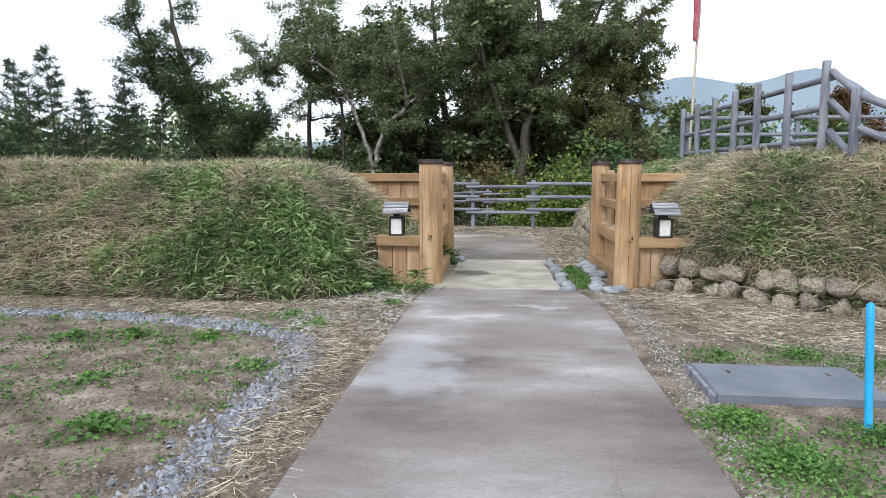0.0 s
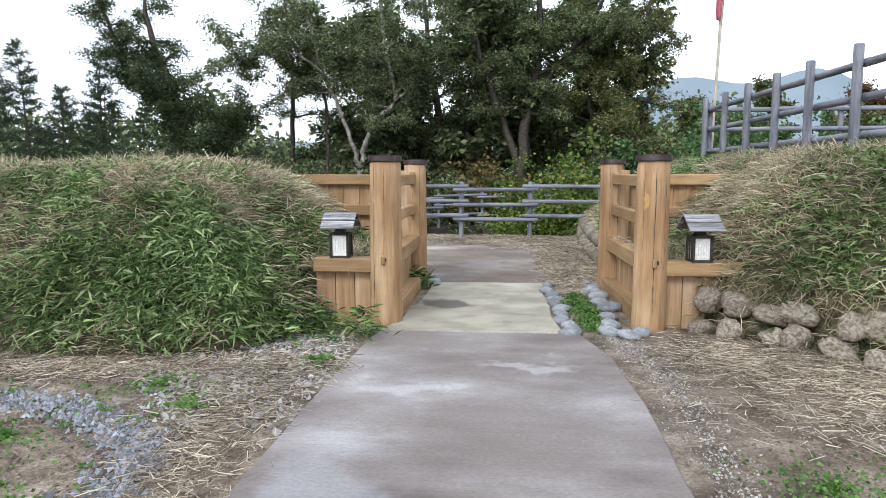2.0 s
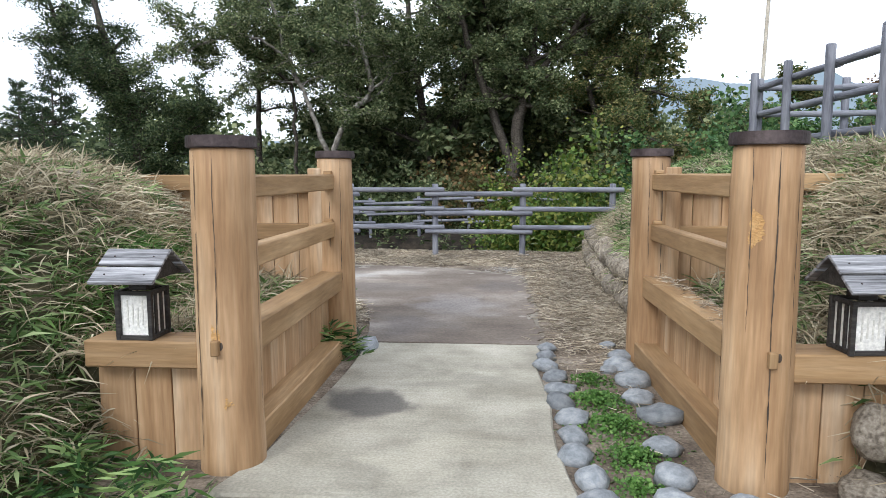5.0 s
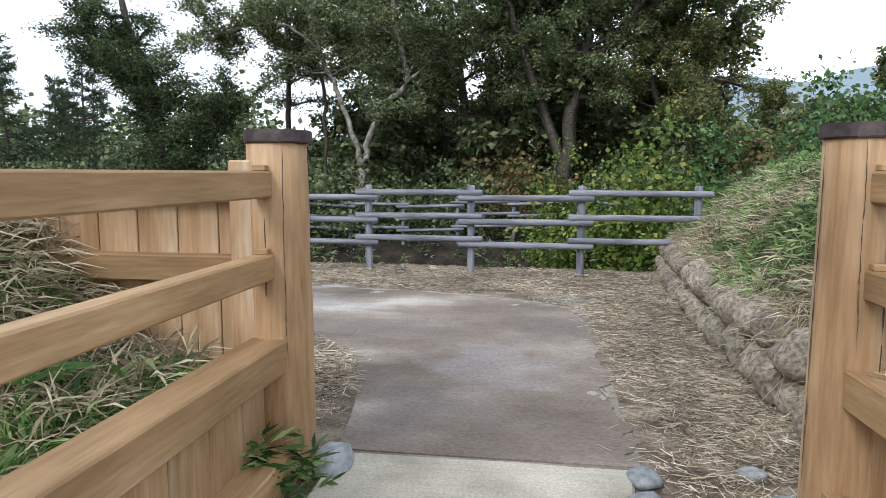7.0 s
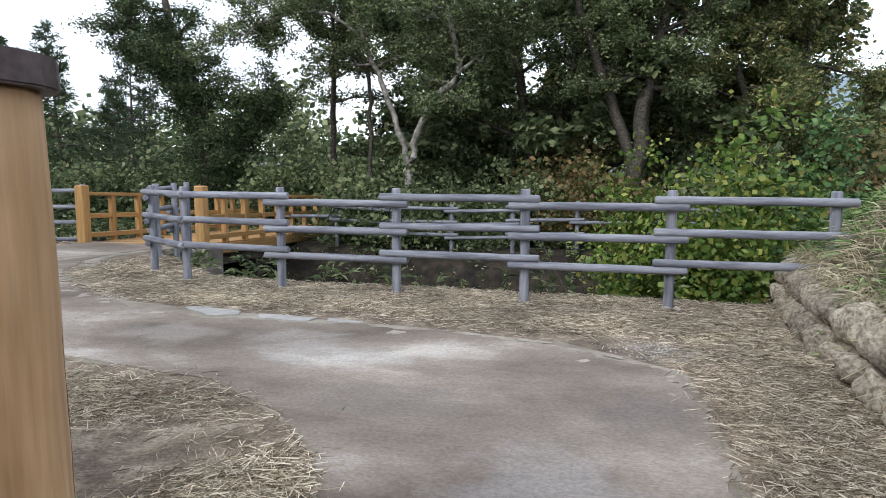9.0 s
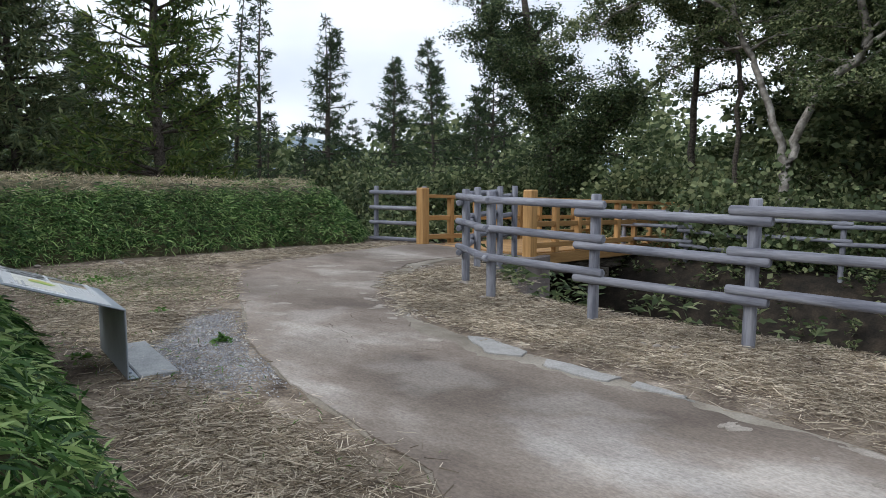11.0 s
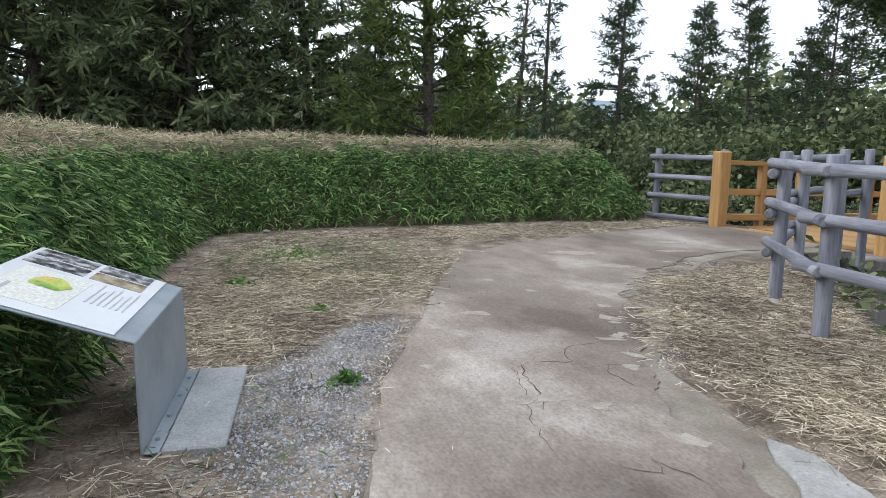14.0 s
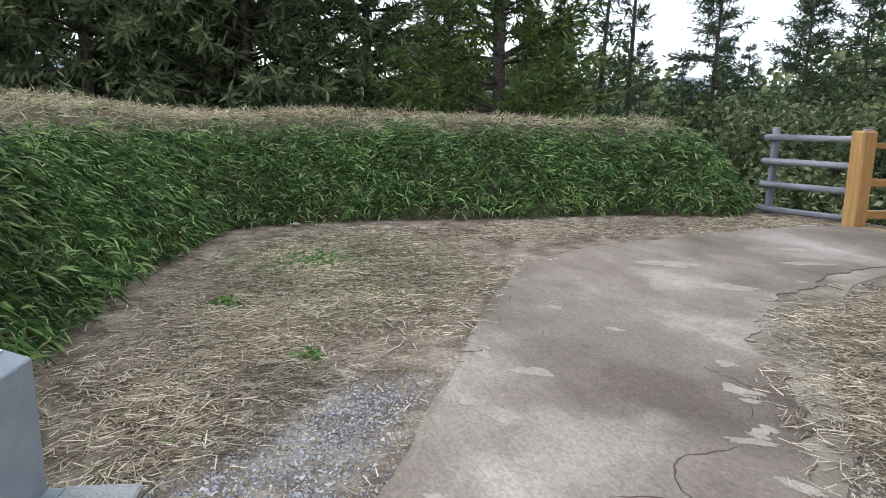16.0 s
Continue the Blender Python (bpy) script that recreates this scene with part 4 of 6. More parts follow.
stair_rail = empty("stair_railing", pose(4.05, 8.6, bank_top(4.05, 8.6)), "grey log handrail descending beside the embankment", "fence", "embankment railings")
for k, (x, y) in enumerate(((4.02, 8.02), (4.5, 7.3), (5.0, 6.55))):
    z = bank_top(x, y)
    log("post", (x, y, z - 0.3), (x, y, 2.34 - 0.42 * k), 0.055, M["fence_log"], stair_rail, sides=16, wobble=0.012, seed=90 + k)
for h in (0.0, -0.36, -0.72):
    log("rail", (4.06, 8.70, 2.62 + h), (4.05, 8.0, 2.25 + h), 0.043, M["fence_log"], stair_rail, sides=16, seed=95)
    log("rail", (4.05, 8.0, 2.25 + h), (5.05, 6.5, 1.45 + h), 0.043, M["fence_log"], stair_rail, sides=16, seed=96)

# ---------------------------------------------------------------- bridge
B0 = Vector((-8.59, 20.85, 0))
B_DIR = Vector((-0.075, 1.0, 0)).normalized()
B_SIDE = Vector((B_DIR.y, -B_DIR.x, 0))
B_LEN, B_FALL, B_HALF = 12.6, 0.50, 1.24
bridge = empty("footbridge", pose(B0.x, B0.y, 0), "golden wooden footbridge with post and rail parapets over the moat", "bridge")


def on_bridge(s, u, z):
    return B0 + B_DIR * s + B_SIDE * u + Vector((0, 0, z - B_FALL * s / B_LEN))


for i in range(84):
    s = i * 0.15
    beam("deck_plank", on_bridge(s + 0.07, -B_HALF, -0.03), on_bridge(s + 0.07, B_HALF, -0.03), 0.14, 0.05, M["bridge_wood"], bridge, 0.004)
for sgn in (-1, 1):
    u = sgn * (B_HALF + 0.03)
    beam("edge_beam", on_bridge(0.12, u, -0.13), on_bridge(B_LEN, u, -0.13), 0.12, 0.20, M["bridge_wood"], bridge)
    beam("main_girder", on_bridge(0, u * 0.8, -0.35), on_bridge(B_LEN, u * 0.8, -0.35), 0.2, 0.3, M["bark"], bridge)
    beam("kerb_rail", on_bridge(0.1, u, 0.13), on_bridge(B_LEN, u, 0.13), 0.12, 0.10, M["bridge_wood"], bridge)
    beam("top_rail", on_bridge(0.1, u, 0.965), on_bridge(B_LEN, u, 0.965), 0.14, 0.07, M["bridge_wood"], bridge)
    beam("middle_rail", on_bridge(0.1, u, 0.52), on_bridge(B_LEN, u, 0.52), 0.05, 0.10, M["bridge_wood"], bridge)
    for s in (0.0, B_LEN):
        bp = beam("newel_post", on_bridge(s, u, -0.1), on_bridge(s, u, 1.13), 0.20, 0.20, M["bridge_wood"], bridge, 0.02)
    for i in range(1, 14):
        s = B_LEN * i / 14
        beam("baluster", on_bridge(s, u, -0.02), on_bridge(s, u, 0.94), 0.11, 0.11, M["bridge_wood"], bridge, 0.006)
for s in (3.0, 6.3, 9.6):
    for u in (-1.0, 1.0):
        a = on_bridge(s, u, -0.45)
        log("pile", (a.x, a.y, -3.2), tuple(a), 0.11, M["bark"], bridge, sides=12)
    beam("cross_beam", on_bridge(s, -1.35, -0.55), on_bridge(s, 1.35, -0.55), 0.18, 0.2, M["bark"], bridge)

bm = bmesh.new()
cuboid(bm, (-1.45, -0.35, -2.2), (1.45, 0.45, -0.06), 0.02)
abut = part("abutment", bm, M["concrete_grey"], None, "", Matrix.Translation(B0) @ Matrix.Rotation(math.atan2(B_SIDE.y, B_SIDE.x), 4, "Z"))
tagged(abut, "pale concrete abutment carrying the end of the footbridge", "abutment", kind="structure")

# ---------------------------------------------------------------- information board
board = empty("information_board", pose(-5.2, 13.06, 0), "low grey steel information board with a sloping printed panel", "sign")
BX = Vector((-0.985, 0.175, 0)).normalized()          # along the foot of the board
BY = Vector((-BX.y, BX.x, 0)) * -1.0
if BY.y > 0:
    BY = -BY
b_o = Vector((-4.72, 12.97, 0))
leg_m = Matrix((BX, BY, Vector((0, 0, 1)))).transposed().to_4x4()
leg_m.translation = b_o
flip = leg_m.to_3x3().determinant() < 0
bm = bmesh.new()
cuboid(bm, (0, 0, 0.0), (1.0, 0.012, 0.475), 0.004)
part("upright", bm, M["steel"], board, "", leg_m)
bm = bmesh.new()
cuboid(bm, (0, -0.06, 0.0), (1.0, -0.001, 0.008), 0.002)
flange = part("flange", bm, M["steel"], board, "", leg_m)
for i in range(4):
    bm = bmesh.new()
    bmesh.ops.create_cone(bm, cap_ends=True, segments=6, radius1=0.011, radius2=0.011, depth=0.014)
    part("bolt", bm, M["steel"], flange, "", leg_m @ pose(0.12 + 0.25 * i, -0.03, 0.014))
tilt = math.atan2(0.27, 0.76)
top_m = leg_m @ Matrix.Translation((0, 0.0, 0.475)) @ Matrix.Rotation(tilt, 4, "X")
bm = bmesh.new()
cuboid(bm, (0, 0, -0.012), (1.0, 0.715, 0.0), 0.004)
part("top_sheet", bm, M["steel"], board, "", top_m)
bm = bmesh.new()
cuboid(bm, (0.01, 0.085, 0.001), (0.985, 0.705, 0.006), 0.002)
panel = part("panel", bm, M["panel"], board, "white printed panel with photographs, a map and text", top_m)
prints = [("photograph", "print_dark", 0.66, 0.44, 0.80, 0.755), ("photograph", "print_dark", 0.82, 0.44, 0.965, 0.755), ("photograph", "print_tan", 0.66, 0.13, 0.80, 0.41),
          ("photograph", "print_dark", 0.82, 0.13, 0.965, 0.41), ("map", "print_pale", 0.10, 0.36, 0.60, 0.70)]
for k, (nm, mt, x0, y0, x1, y1) in enumerate(prints):
    bm = bmesh.new()
    z = 0.0105 if nm == "map_area" else 0.008
    cuboid(bm, (x0, 0.03 + y0 * 0.86, z - 0.0015), (x1, 0.03 + y1 * 0.86, z), 0)
    part(nm, bm, M[mt], panel, "", top_m)
bm = bmesh.new()
ring = []
for k in range(26):
    a = k / 26 * 2 * math.pi
    q = 1 + 0.5 * noise.noise(Vector((math.cos(a) * 1.7, math.sin(a) * 1.7, 5.0)))
    ring.append(bm.verts.new((0.42 + 0.10 * q * math.cos(a), 0.46 + 0.075 * q * math.sin(a), 0.0095)))
bm.faces.new(ring)
part("map_area", bm, M["print_green"], panel, "green and orange map area", top_m)
for k in range(7):
    bm = bmesh.new()
    cuboid(bm, (0.30, 0.13 + 0.026 * k, 0.0065), (0.62 - 0.05 * (k % 3), 0.137 + 0.026 * k, 0.0078), 0)
    part("writing", bm, M["ink"], panel, "", top_m)
for k in range(3):
    bm = bmesh.new()
    cuboid(bm, (0.07, 0.58 + 0.035 * k, 0.0085), (0.30 - 0.05 * k, 0.595 + 0.035 * k, 0.0095), 0)
    part("writing", bm, M["ink"], panel, "", top_m)
bm = bmesh.new()
cuboid(bm, (0.0, -0.32, -0.1), (1.0, -0.065, 0.018), 0.008)
foot = part("concrete_base", bm, M["base_concrete"], None, "", leg_m)
tagged(foot, "pale concrete strip set in gravel before the board", "paving slab")

# ---------------------------------------------------------------- inspection cover and blue stake
cover_m = pose(1.87, 4.42, 0, 0, 0, -2)
cover = empty("drain_cover", cover_m, "flat slate-grey drain cover lying in clover", "drain cover")
bm = bmesh.new()
cuboid(bm, (-0.50, -0.33, -0.06), (0.53, 0.33, 0.045), 0.012)
lid = part("lid", bm, M["cover"], cover, "", cover_m)
bm = bmesh.new()
cuboid(bm, (-0.535, -0.335, -0.06), (-0.503, 0.335, 0.038), 0.008)
part("end_strip", bm, M["fence_log"], cover, "darker end strip", cover_m)
for q in (-0.30, 0.34):
    bm = bmesh.new()
    cuboid(bm, (q - 0.012, 0.10, 0.0455), (q + 0.012, 0.16, 0.0475), 0.0)
    part("lifting_slot", bm, M["crack"], lid, "", cover_m)
stake = log("stake", (2.02, 3.66, -0.1), (2.0, 3.7, 0.70), 0.021, M["blue_paint"], None, sides=14, wobble=0.0)
tagged(stake, "bright blue painted stake driven into the ground", "stake")

# ---------------------------------------------------------------- banner on its pole
banner = empty("banner", pose(4.35, 15.9, 0.9), "faded red banner furled on a tall pale pole", "banner")
log("pole", (4.35, 15.9, 0.9), (4.55, 15.9, 8.2), 0.028, M["bamboo_pole"], banner, sides=10, wobble=0.01)
gx, gz = np.meshgrid(np.linspace(0, 1, 8), np.linspace(0, 1, 30))
vx = 4.455 + 0.075 * gz - 0.30 * gx * (0.35 + 0.65 * gz ** 0.6) + 0.03 * np.sin(gz * 9)
vy = 15.86 + 0.05 * np.sin(gx * 9 + gz * 5)
vz = 4.22 + 3.6 * gz + 0.12 * gx * (1 - gz)
fi = np.array([(i * 8 + j, i * 8 + j + 1, (i + 1) * 8 + j + 1, (i + 1) * 8 + j) for i in range(29) for j in range(7)])
cloth = link("cloth", mesh_of("cloth", np.stack([vx, vy, vz], -1).reshape(-1, 3), fi), M["red_cloth"], banner, Matrix(), "", True)
cloth.modifiers.new("thickness", "SOLIDIFY").thickness = 0.004

# ---------------------------------------------------------------- stones
ROCKS = [boulder_mesh("boulder", s, 3, 0.24, M["stone"]) for s in range(8)]
COBBLES = [boulder_mesh("cobble", s + 20, 2, 0.2, M["blue_stone"]) for s in range(5)]


def rock(parent, name, meshes, rng, x, y, z, sx, sy, sz, yaw=None):
    ob = new(name, rng.choice(meshes))
    m = pose(x, y, z, rng.uniform(-14, 14), rng.uniform(-14, 14), rng.uniform(0, 360) if yaw is None else yaw) @ Matrix.Diagonal((sx, sy, sz, 1))
    ob.parent = parent
    ob.matrix_basis = PLACE[parent].inverted() @ m
    return ob


def line_points(pts, step, rng, jitter=0.15):
    out = []
    for (x0, y0), (x1, y1) in zip(pts, pts[1:]):
        n = max(1, round(math.hypot(x1 - x0, y1 - y0) / step))
        for i in range(n):
            f = (i + 0.5 + rng.uniform(-jitter, jitter)) / n
            out.append((x0 + (x1 - x0) * f, y0 + (y1 - y0) * f, math.degrees(math.atan2(y1 - y0, x1 - x0))))
    return out


rs = random.Random(11)
footing = empty("stone_footing", pose(2.0, 8.2, 0), "rough field-stone footing of the embankment, half hidden by dry grass", "stone wall")
line = [(1.98, 8.22), (2.28, 7.87), (2.93, 7.30), (3.68, 6.42), (4.7, 5.40), (6.5, 4.7)]
for row, z in ((0, 0.05), (1, 0.23)):
    for x, y, yaw in line_points(line, 0.28, rs, 0.3):
        rock(footing, "stone", ROCKS, rs, x + 0.05 * row + rs.uniform(-0.03, 0.03), y + 0.06 * row + rs.uniform(-0.03, 0.03), z + rs.uniform(-0.03, 0.03),
             rs.uniform(0.11, 0.17), rs.uniform(0.10, 0.14), rs.uniform(0.085, 0.135), yaw)
inner = empty("stone_footing", pose(1.85, 12.0, 0), "crumbling stone footing behind the gate, strewn with straw", "stone wall")
line = [(1.86, 10.7), (1.83, 13.0), (1.93, 15.6), (2.12, 17.3), (2.7, 18.2)]
for row, z in ((0, 0.08), (1, 0.32)):
    for x, y, yaw in line_points(line, 0.31, rs, 0.3):
        rock(inner, "stone", ROCKS, rs, x + 0.06 * row + rs.uniform(-0.03, 0.03), y + rs.uniform(-0.04, 0.04), z + rs.uniform(-0.03, 0.03),
             rs.uniform(0.13, 0.21), rs.uniform(0.13, 0.18), rs.uniform(0.11, 0.17), yaw)
edging = empty("cobble_edging", pose(0.86, 8.0, 0), "row of smooth blue-grey river cobbles edging the slab", "stone edging")
for i in range(11):
    y = 7.98 + i * 0.255
    rock(edging, "cobble", COBBLES, rs, 0.84 + 0.025 * math.sin(i * 2.1) - 0.03 * (i > 6), y, -0.005, rs.uniform(0.075, 0.105), rs.uniform(0.10, 0.125), rs.uniform(0.05, 0.065), rs.uniform(-25, 25))
gutter = empty("cobble_edging", pose(1.35, 8.0, 0), "loose pale cobbles along the foot of the gate wing", "stone edging")
for x, y, r in ((1.20, 8.02, .10), (1.34, 7.93, .09), (1.24, 8.28, .11), (1.47, 8.02, .08), (1.27, 8.62, .10), (1.36, 9.05, .13), (1.30, 9.35, .10), (1.34, 9.72, .12), (1.30, 10.02, .11),
                (1.36, 10.30, .09), (1.32, 10.62, .06), (1.22, 9.95, .07)):
    rock(gutter, "cobble", COBBLES, rs, x, y, 0.0, r * 1.05, r * rs.uniform(0.8, 1.1), r * 0.6)
rubble = empty("rubble", pose(-2.6, 16.3, 0), "pale broken concrete lumps in the straw by the fence", "rubble")
PALE = [boulder_mesh("lump", s2 + 60, 1, 0.35, M["flake"]) for s2 in range(3)]
for x, y, r in ((-2.62, 16.28, .05), (-2.5, 16.34, .035), (-2.74, 16.3, .03), (-5.82, 17.55, .06), (-5.9, 17.52, .05), (-5.02, 16.93, .05), (0.84, 16.55, .06), (0.95, 16.56, .045), (-4.9, 16.95, .03), (-2.35, 16.2, .025),
                (-9.9, 14.1, .04), (-10.8, 15.2, .06), (-11.3, 14.2, .05), (-1.35, 6.6, .04), (-1.5, 6.9, .05), (-1.25, 7.1, .035), (-1.9, 6.4, .03)):
    rock(rubble, "lump", PALE, rs, x, y, 0.0, r * 1.2, r, r * 0.6)
crest_stone = new("boulder", ROCKS[2])
crest_stone.matrix_basis = pose(-2.38, 9.5, 1.30, 10, 5, 30) @ Matrix.Diagonal((0.15, 0.11, 0.11, 1))
tagged(crest_stone, "pale grey stone lying on the crest of the embankment", "stone")
bm = bmesh.new()
lump = boulder_mesh("corner_stone", 41, 2, 0.12, M["blue_stone"])
rock(edging, "cobble", [lump], rs, -0.60, 10.45, 0.0, 0.10, 0.17, 0.08, 10)

# ---------------------------------------------------------------- grass, straw, gravel
RNG = np.random.default_rng(7)


def blades(name, base, direction, length, width, sag=0.25, mat=None, label="", category="", leaf=True):
    """Many narrow leaves in one mesh: each starts at its base, runs along its direction, sags, and tapers."""
    n = len(base)
    d = direction / np.linalg.norm(direction, axis=1, keepdims=True)
    rnd = RNG.standard_normal((n, 3))
    s = np.cross(d, rnd)
    s /= np.linalg.norm(s, axis=1, keepdims=True) + 1e-9
    L, W = length[:, None], width[:, None]
    down = np.zeros((n, 3))
    down[:, 2] = -1
    mid = base + d * L * 0.45 + down * L * sag * 0.2
    tip = base + d * L + down * L * sag
    if leaf:
        v = np.stack([base, mid + s * W / 2, tip, mid - s * W / 2], 1)
    else:
        v = np.stack([base - s * W / 2, base + s * W / 2, tip + s * W / 3, tip - s * W / 3], 1)
    f = np.arange(n * 4).reshape(n, 4)
    me = mesh_of(name, v.reshape(-1, 3), f)
    ob = link(name, me, mat)
    return tagged(ob, label, category, kind="stuff")


def on_surface(fn, x, y, e=0.06):
    z = fn(x, y)
    nx = -(fn(x + e, y) - fn(x - e, y)) / (2 * e)
    ny = -(fn(x, y + e) - fn(x, y - e)) / (2 * e)
    nrm = np.stack([nx, ny, np.ones_like(nx)], -1)
    return np.stack([x, y, z], -1), nrm / np.linalg.norm(nrm, axis=1, keepdims=True)


LATTICE = np.random.default_rng(99).uniform(-1, 1, (64, 64))


def lattice_noise(x, y):
    xi, yi = np.floor(x).astype(int), np.floor(y).astype(int)
    fx, fy = smooth01(x - xi), smooth01(y - yi)
    g = lambda a, b: LATTICE[a % 64, b % 64]
    return (g(xi, yi) * (1 - fx) + g(xi + 1, yi) * fx) * (1 - fy) + (g(xi, yi + 1) * (1 - fx) + g(xi + 1, yi + 1) * fx) * fy


def patchy(x, y, scale=1.0, seed=0.0):
    """Uneven patches about a metre across, about -1 to 1."""
    return lattice_noise(x * 1.1 * scale + seed * 7, y * 1.1 * scale + seed * 3) + 0.6 * lattice_noise(x * 2.9 * scale - seed, y * 2.9 * scale + seed * 5)


def spread(fn, box, count, z_min=0.04):
    x = RNG.uniform(box[0], box[1], count)
    y = RNG.uniform(box[2], box[3], count)
    z = fn(x, y)
    k = z > z_min
    return x[k], y[k]


def sprout(nrm, up=0.7, scatter=0.7):
    d = nrm * up + RNG.standard_normal(nrm.shape) * scatter
    d[:, 2] = np.abs(d[:, 2]) * 0.6 + 0.1
    return d


def tufts(x, y, per):
    """Gather leaves into tufts."""
    k = RNG.integers(0, max(1, len(x) // per), len(x))
    return x[k] + RNG.normal(0, 0.035, len(x)), y[k] + RNG.normal(0, 0.035, len(x))


def bank_cover(fn, box, count, green_fn, names, green_size=(0.10, 0.21), dry_size=(0.12, 0.32), wg=0.019, green="sasa_pale"):
    x, y = spread(fn, box, count)
    g = RNG.uniform(0, 1, len(x)) < green_fn(x, y)
    for mask, (name, label), mat, size, w, sc in ((g, names[0], green, green_size, wg, 0.75), (~g, names[1], "dry_grass", dry_size, 0.0095, 0.9)):
        px, py = tufts(x[mask], y[mask], 6)
        ok = (fn(px, py) > 0.0) & ~((px > -1.10) & (px < 1.86) & (py > 8.2) & (py < 10.55))
        px, py = px[ok], py[ok]
        p, nr = on_surface(fn, px, py)
        n = len(px)
        p = p + nr * RNG.uniform(0.0, 0.10, n)[:, None]
        blades(name, p, sprout(nr, 0.6, sc), RNG.uniform(*size, n), RNG.uniform(0.6, 1.3, n) * w, 0.35, M[mat], label, "grass")


bank_cover(right_bank, (1.66, 5.5, 5.2, 10.6), 42000, lambda x, y: np.clip(0.12 + 0.5 * patchy(x, y, 1.2, 9.0), 0.02, 0.7),
           (("dwarf_bamboo", "sparse bamboo grass on the steep slope by the gate"), ("dry_grass", "dry grass matted on the steep slope by the gate")))


def bamboo(fn, pts_fn, box, count, label, length=(0.11, 0.22), z_min=0.04, mat="sasa"):
    """Dwarf bamboo: each stem ends in a fan of drooping leaves."""
    x, y = spread(fn, box, count, z_min)
    k = RNG.uniform(0, 1, len(x)) < pts_fn(x, y)
    x, y = x[k], y[k]
    p, nr = on_surface(fn, x, y)
    n = len(x)
    axis_d = nr * 0.8 + np.array((0, 0, 0.45)) + RNG.normal(0, 0.28, (n, 3))
    axis_d /= np.linalg.norm(axis_d, axis=1, keepdims=True)
    tip = p + axis_d * RNG.uniform(0.02, 0.15, n)[:, None]
    u = np.cross(axis_d, RNG.normal(0, 1, (n, 3)))
    u /= np.linalg.norm(u, axis=1, keepdims=True)
    w = np.cross(axis_d, u)
    bs, dr, ln = [], [], []
    size = RNG.uniform(*length, n)
    for q in range(6):
        a = q / 6 * 2 * np.pi + RNG.uniform(-0.35, 0.35, n)
        bs.append(tip + RNG.normal(0, 0.012, (n, 3)))
        dr.append(axis_d * RNG.uniform(0.1, 0.7, n)[:, None] + u * np.cos(a)[:, None] + w * np.sin(a)[:, None])
        ln.append(size * RNG.uniform(0.7, 1.2, n))
    ln = np.concatenate(ln)
    return blades("dwarf_bamboo", np.concatenate(bs), np.concatenate(dr), ln, ln * RNG.uniform(0.11, 0.16, len(ln)), 0.3, M[mat], label, "bamboo grass")


front_green = lambda x, y: np.clip(0.26 + 0.55 * patchy(x, y, 1.1, 1.0) + 0.45 * patchy(x, y, 3.1, 4.0) + 1.0 * np.exp(-((x + 2.2) ** 2 / 1.3 + (y - 7.4) ** 2 / 0.45)) - 0.4 * smooth01((y - 8.4) / 0.8), 0.06, 0.92)
bank_cover(left_bank, (-10.5, -0.95, 6.7, 10.8), 115000, front_green,
           (("dwarf_bamboo", "green dwarf bamboo leaves growing on the embankment"), ("dry_grass", "dry straw-coloured mown grass on the embankment")))
back_green = lambda x, y: np.clip(1.0 - 0.93 * smooth01((left_bank(x, y) - 0.945 + 0.08 * smooth01((y - 15) / 5) + 0.05 * patchy(x, y, 1.4, 2.0)) / 0.12), 0.04, 1.0)
bank_cover(left_bank, (-14.0, -1.0, 10.8, 21.2), 64000, back_green,
           (("dwarf_bamboo", "dense green dwarf bamboo covering the inner embankment"), ("dry_grass", "dry grass on the crest of the embankment")), (0.10, 0.20), (0.10, 0.26), 0.02, "sasa")
right_green = lambda x, y: np.clip(0.26 + 0.7 * patchy(x, y, 0.9, 5.0) + 0.5 * patchy(x, y, 2.6, 2.0) + 0.5 * smooth01((y - 11) / 2) + 0.3 * np.exp(-((x - 3.3) ** 2 + (y - 8.0) ** 2) / 0.8), 0.04, 0.95)
bank_cover(right_bank, (1.66, 7.5, 4.6, 18.5), 90000, right_green,
           (("dwarf_bamboo", "green bamboo grass on the embankment beside the gate"), ("dry_grass", "dry grass hanging over the stone footing")))

bamboo(left_bank, lambda x, y: back_green(x, y) * (left_bank(x, y) < 1.12), (-13.4, -1.0, 10.8, 21.2), 82000, "dense dwarf bamboo with fans of green leaves on the inner embankment", (0.08, 0.16), z_min=-0.05)
bamboo(left_bank, lambda x, y: np.clip(front_green(x, y) - 0.25, 0, 1), (-8.0, -1.2, 6.8, 9.2), 4200, "clumps of dwarf bamboo on the front of the embankment", (0.08, 0.17), mat="sasa_pale")
bamboo(left_bank, lambda x, y: np.clip(0.72 * np.exp(-((x + 2.2) ** 2 / 1.3 + (y - 7.3) ** 2 / 0.35)) + 0.25 * patchy(x, y, 2.0, 3.0) - 0.12, 0, 1), (-4.6, -1.2, 6.8, 8.8), 9000, "lush green dwarf bamboo at the corner by the gate", (0.09, 0.17), mat="sasa_pale")
bamboo(right_bank, lambda x, y: np.clip(right_green(x, y) - 0.35, 0, 1), (1.9, 6.5, 5.0, 18.0), 6500, "clumps of dwarf bamboo above the stone footing", (0.07, 0.15), mat="sasa_pale")
x, y = RNG.uniform(-1.9, -1.10, 5500), RNG.uniform(8.55, 10.2, 5500)
p, nr = on_surface(left_bank, x, y)
blades("grass", p, sprout(nr, 0.9, 0.5), RNG.uniform(0.10, 0.30, len(x)), RNG.uniform(0.004, 0.009, len(x)), 0.4, M["weed"], "long green grass growing behind the ledge", "grass")
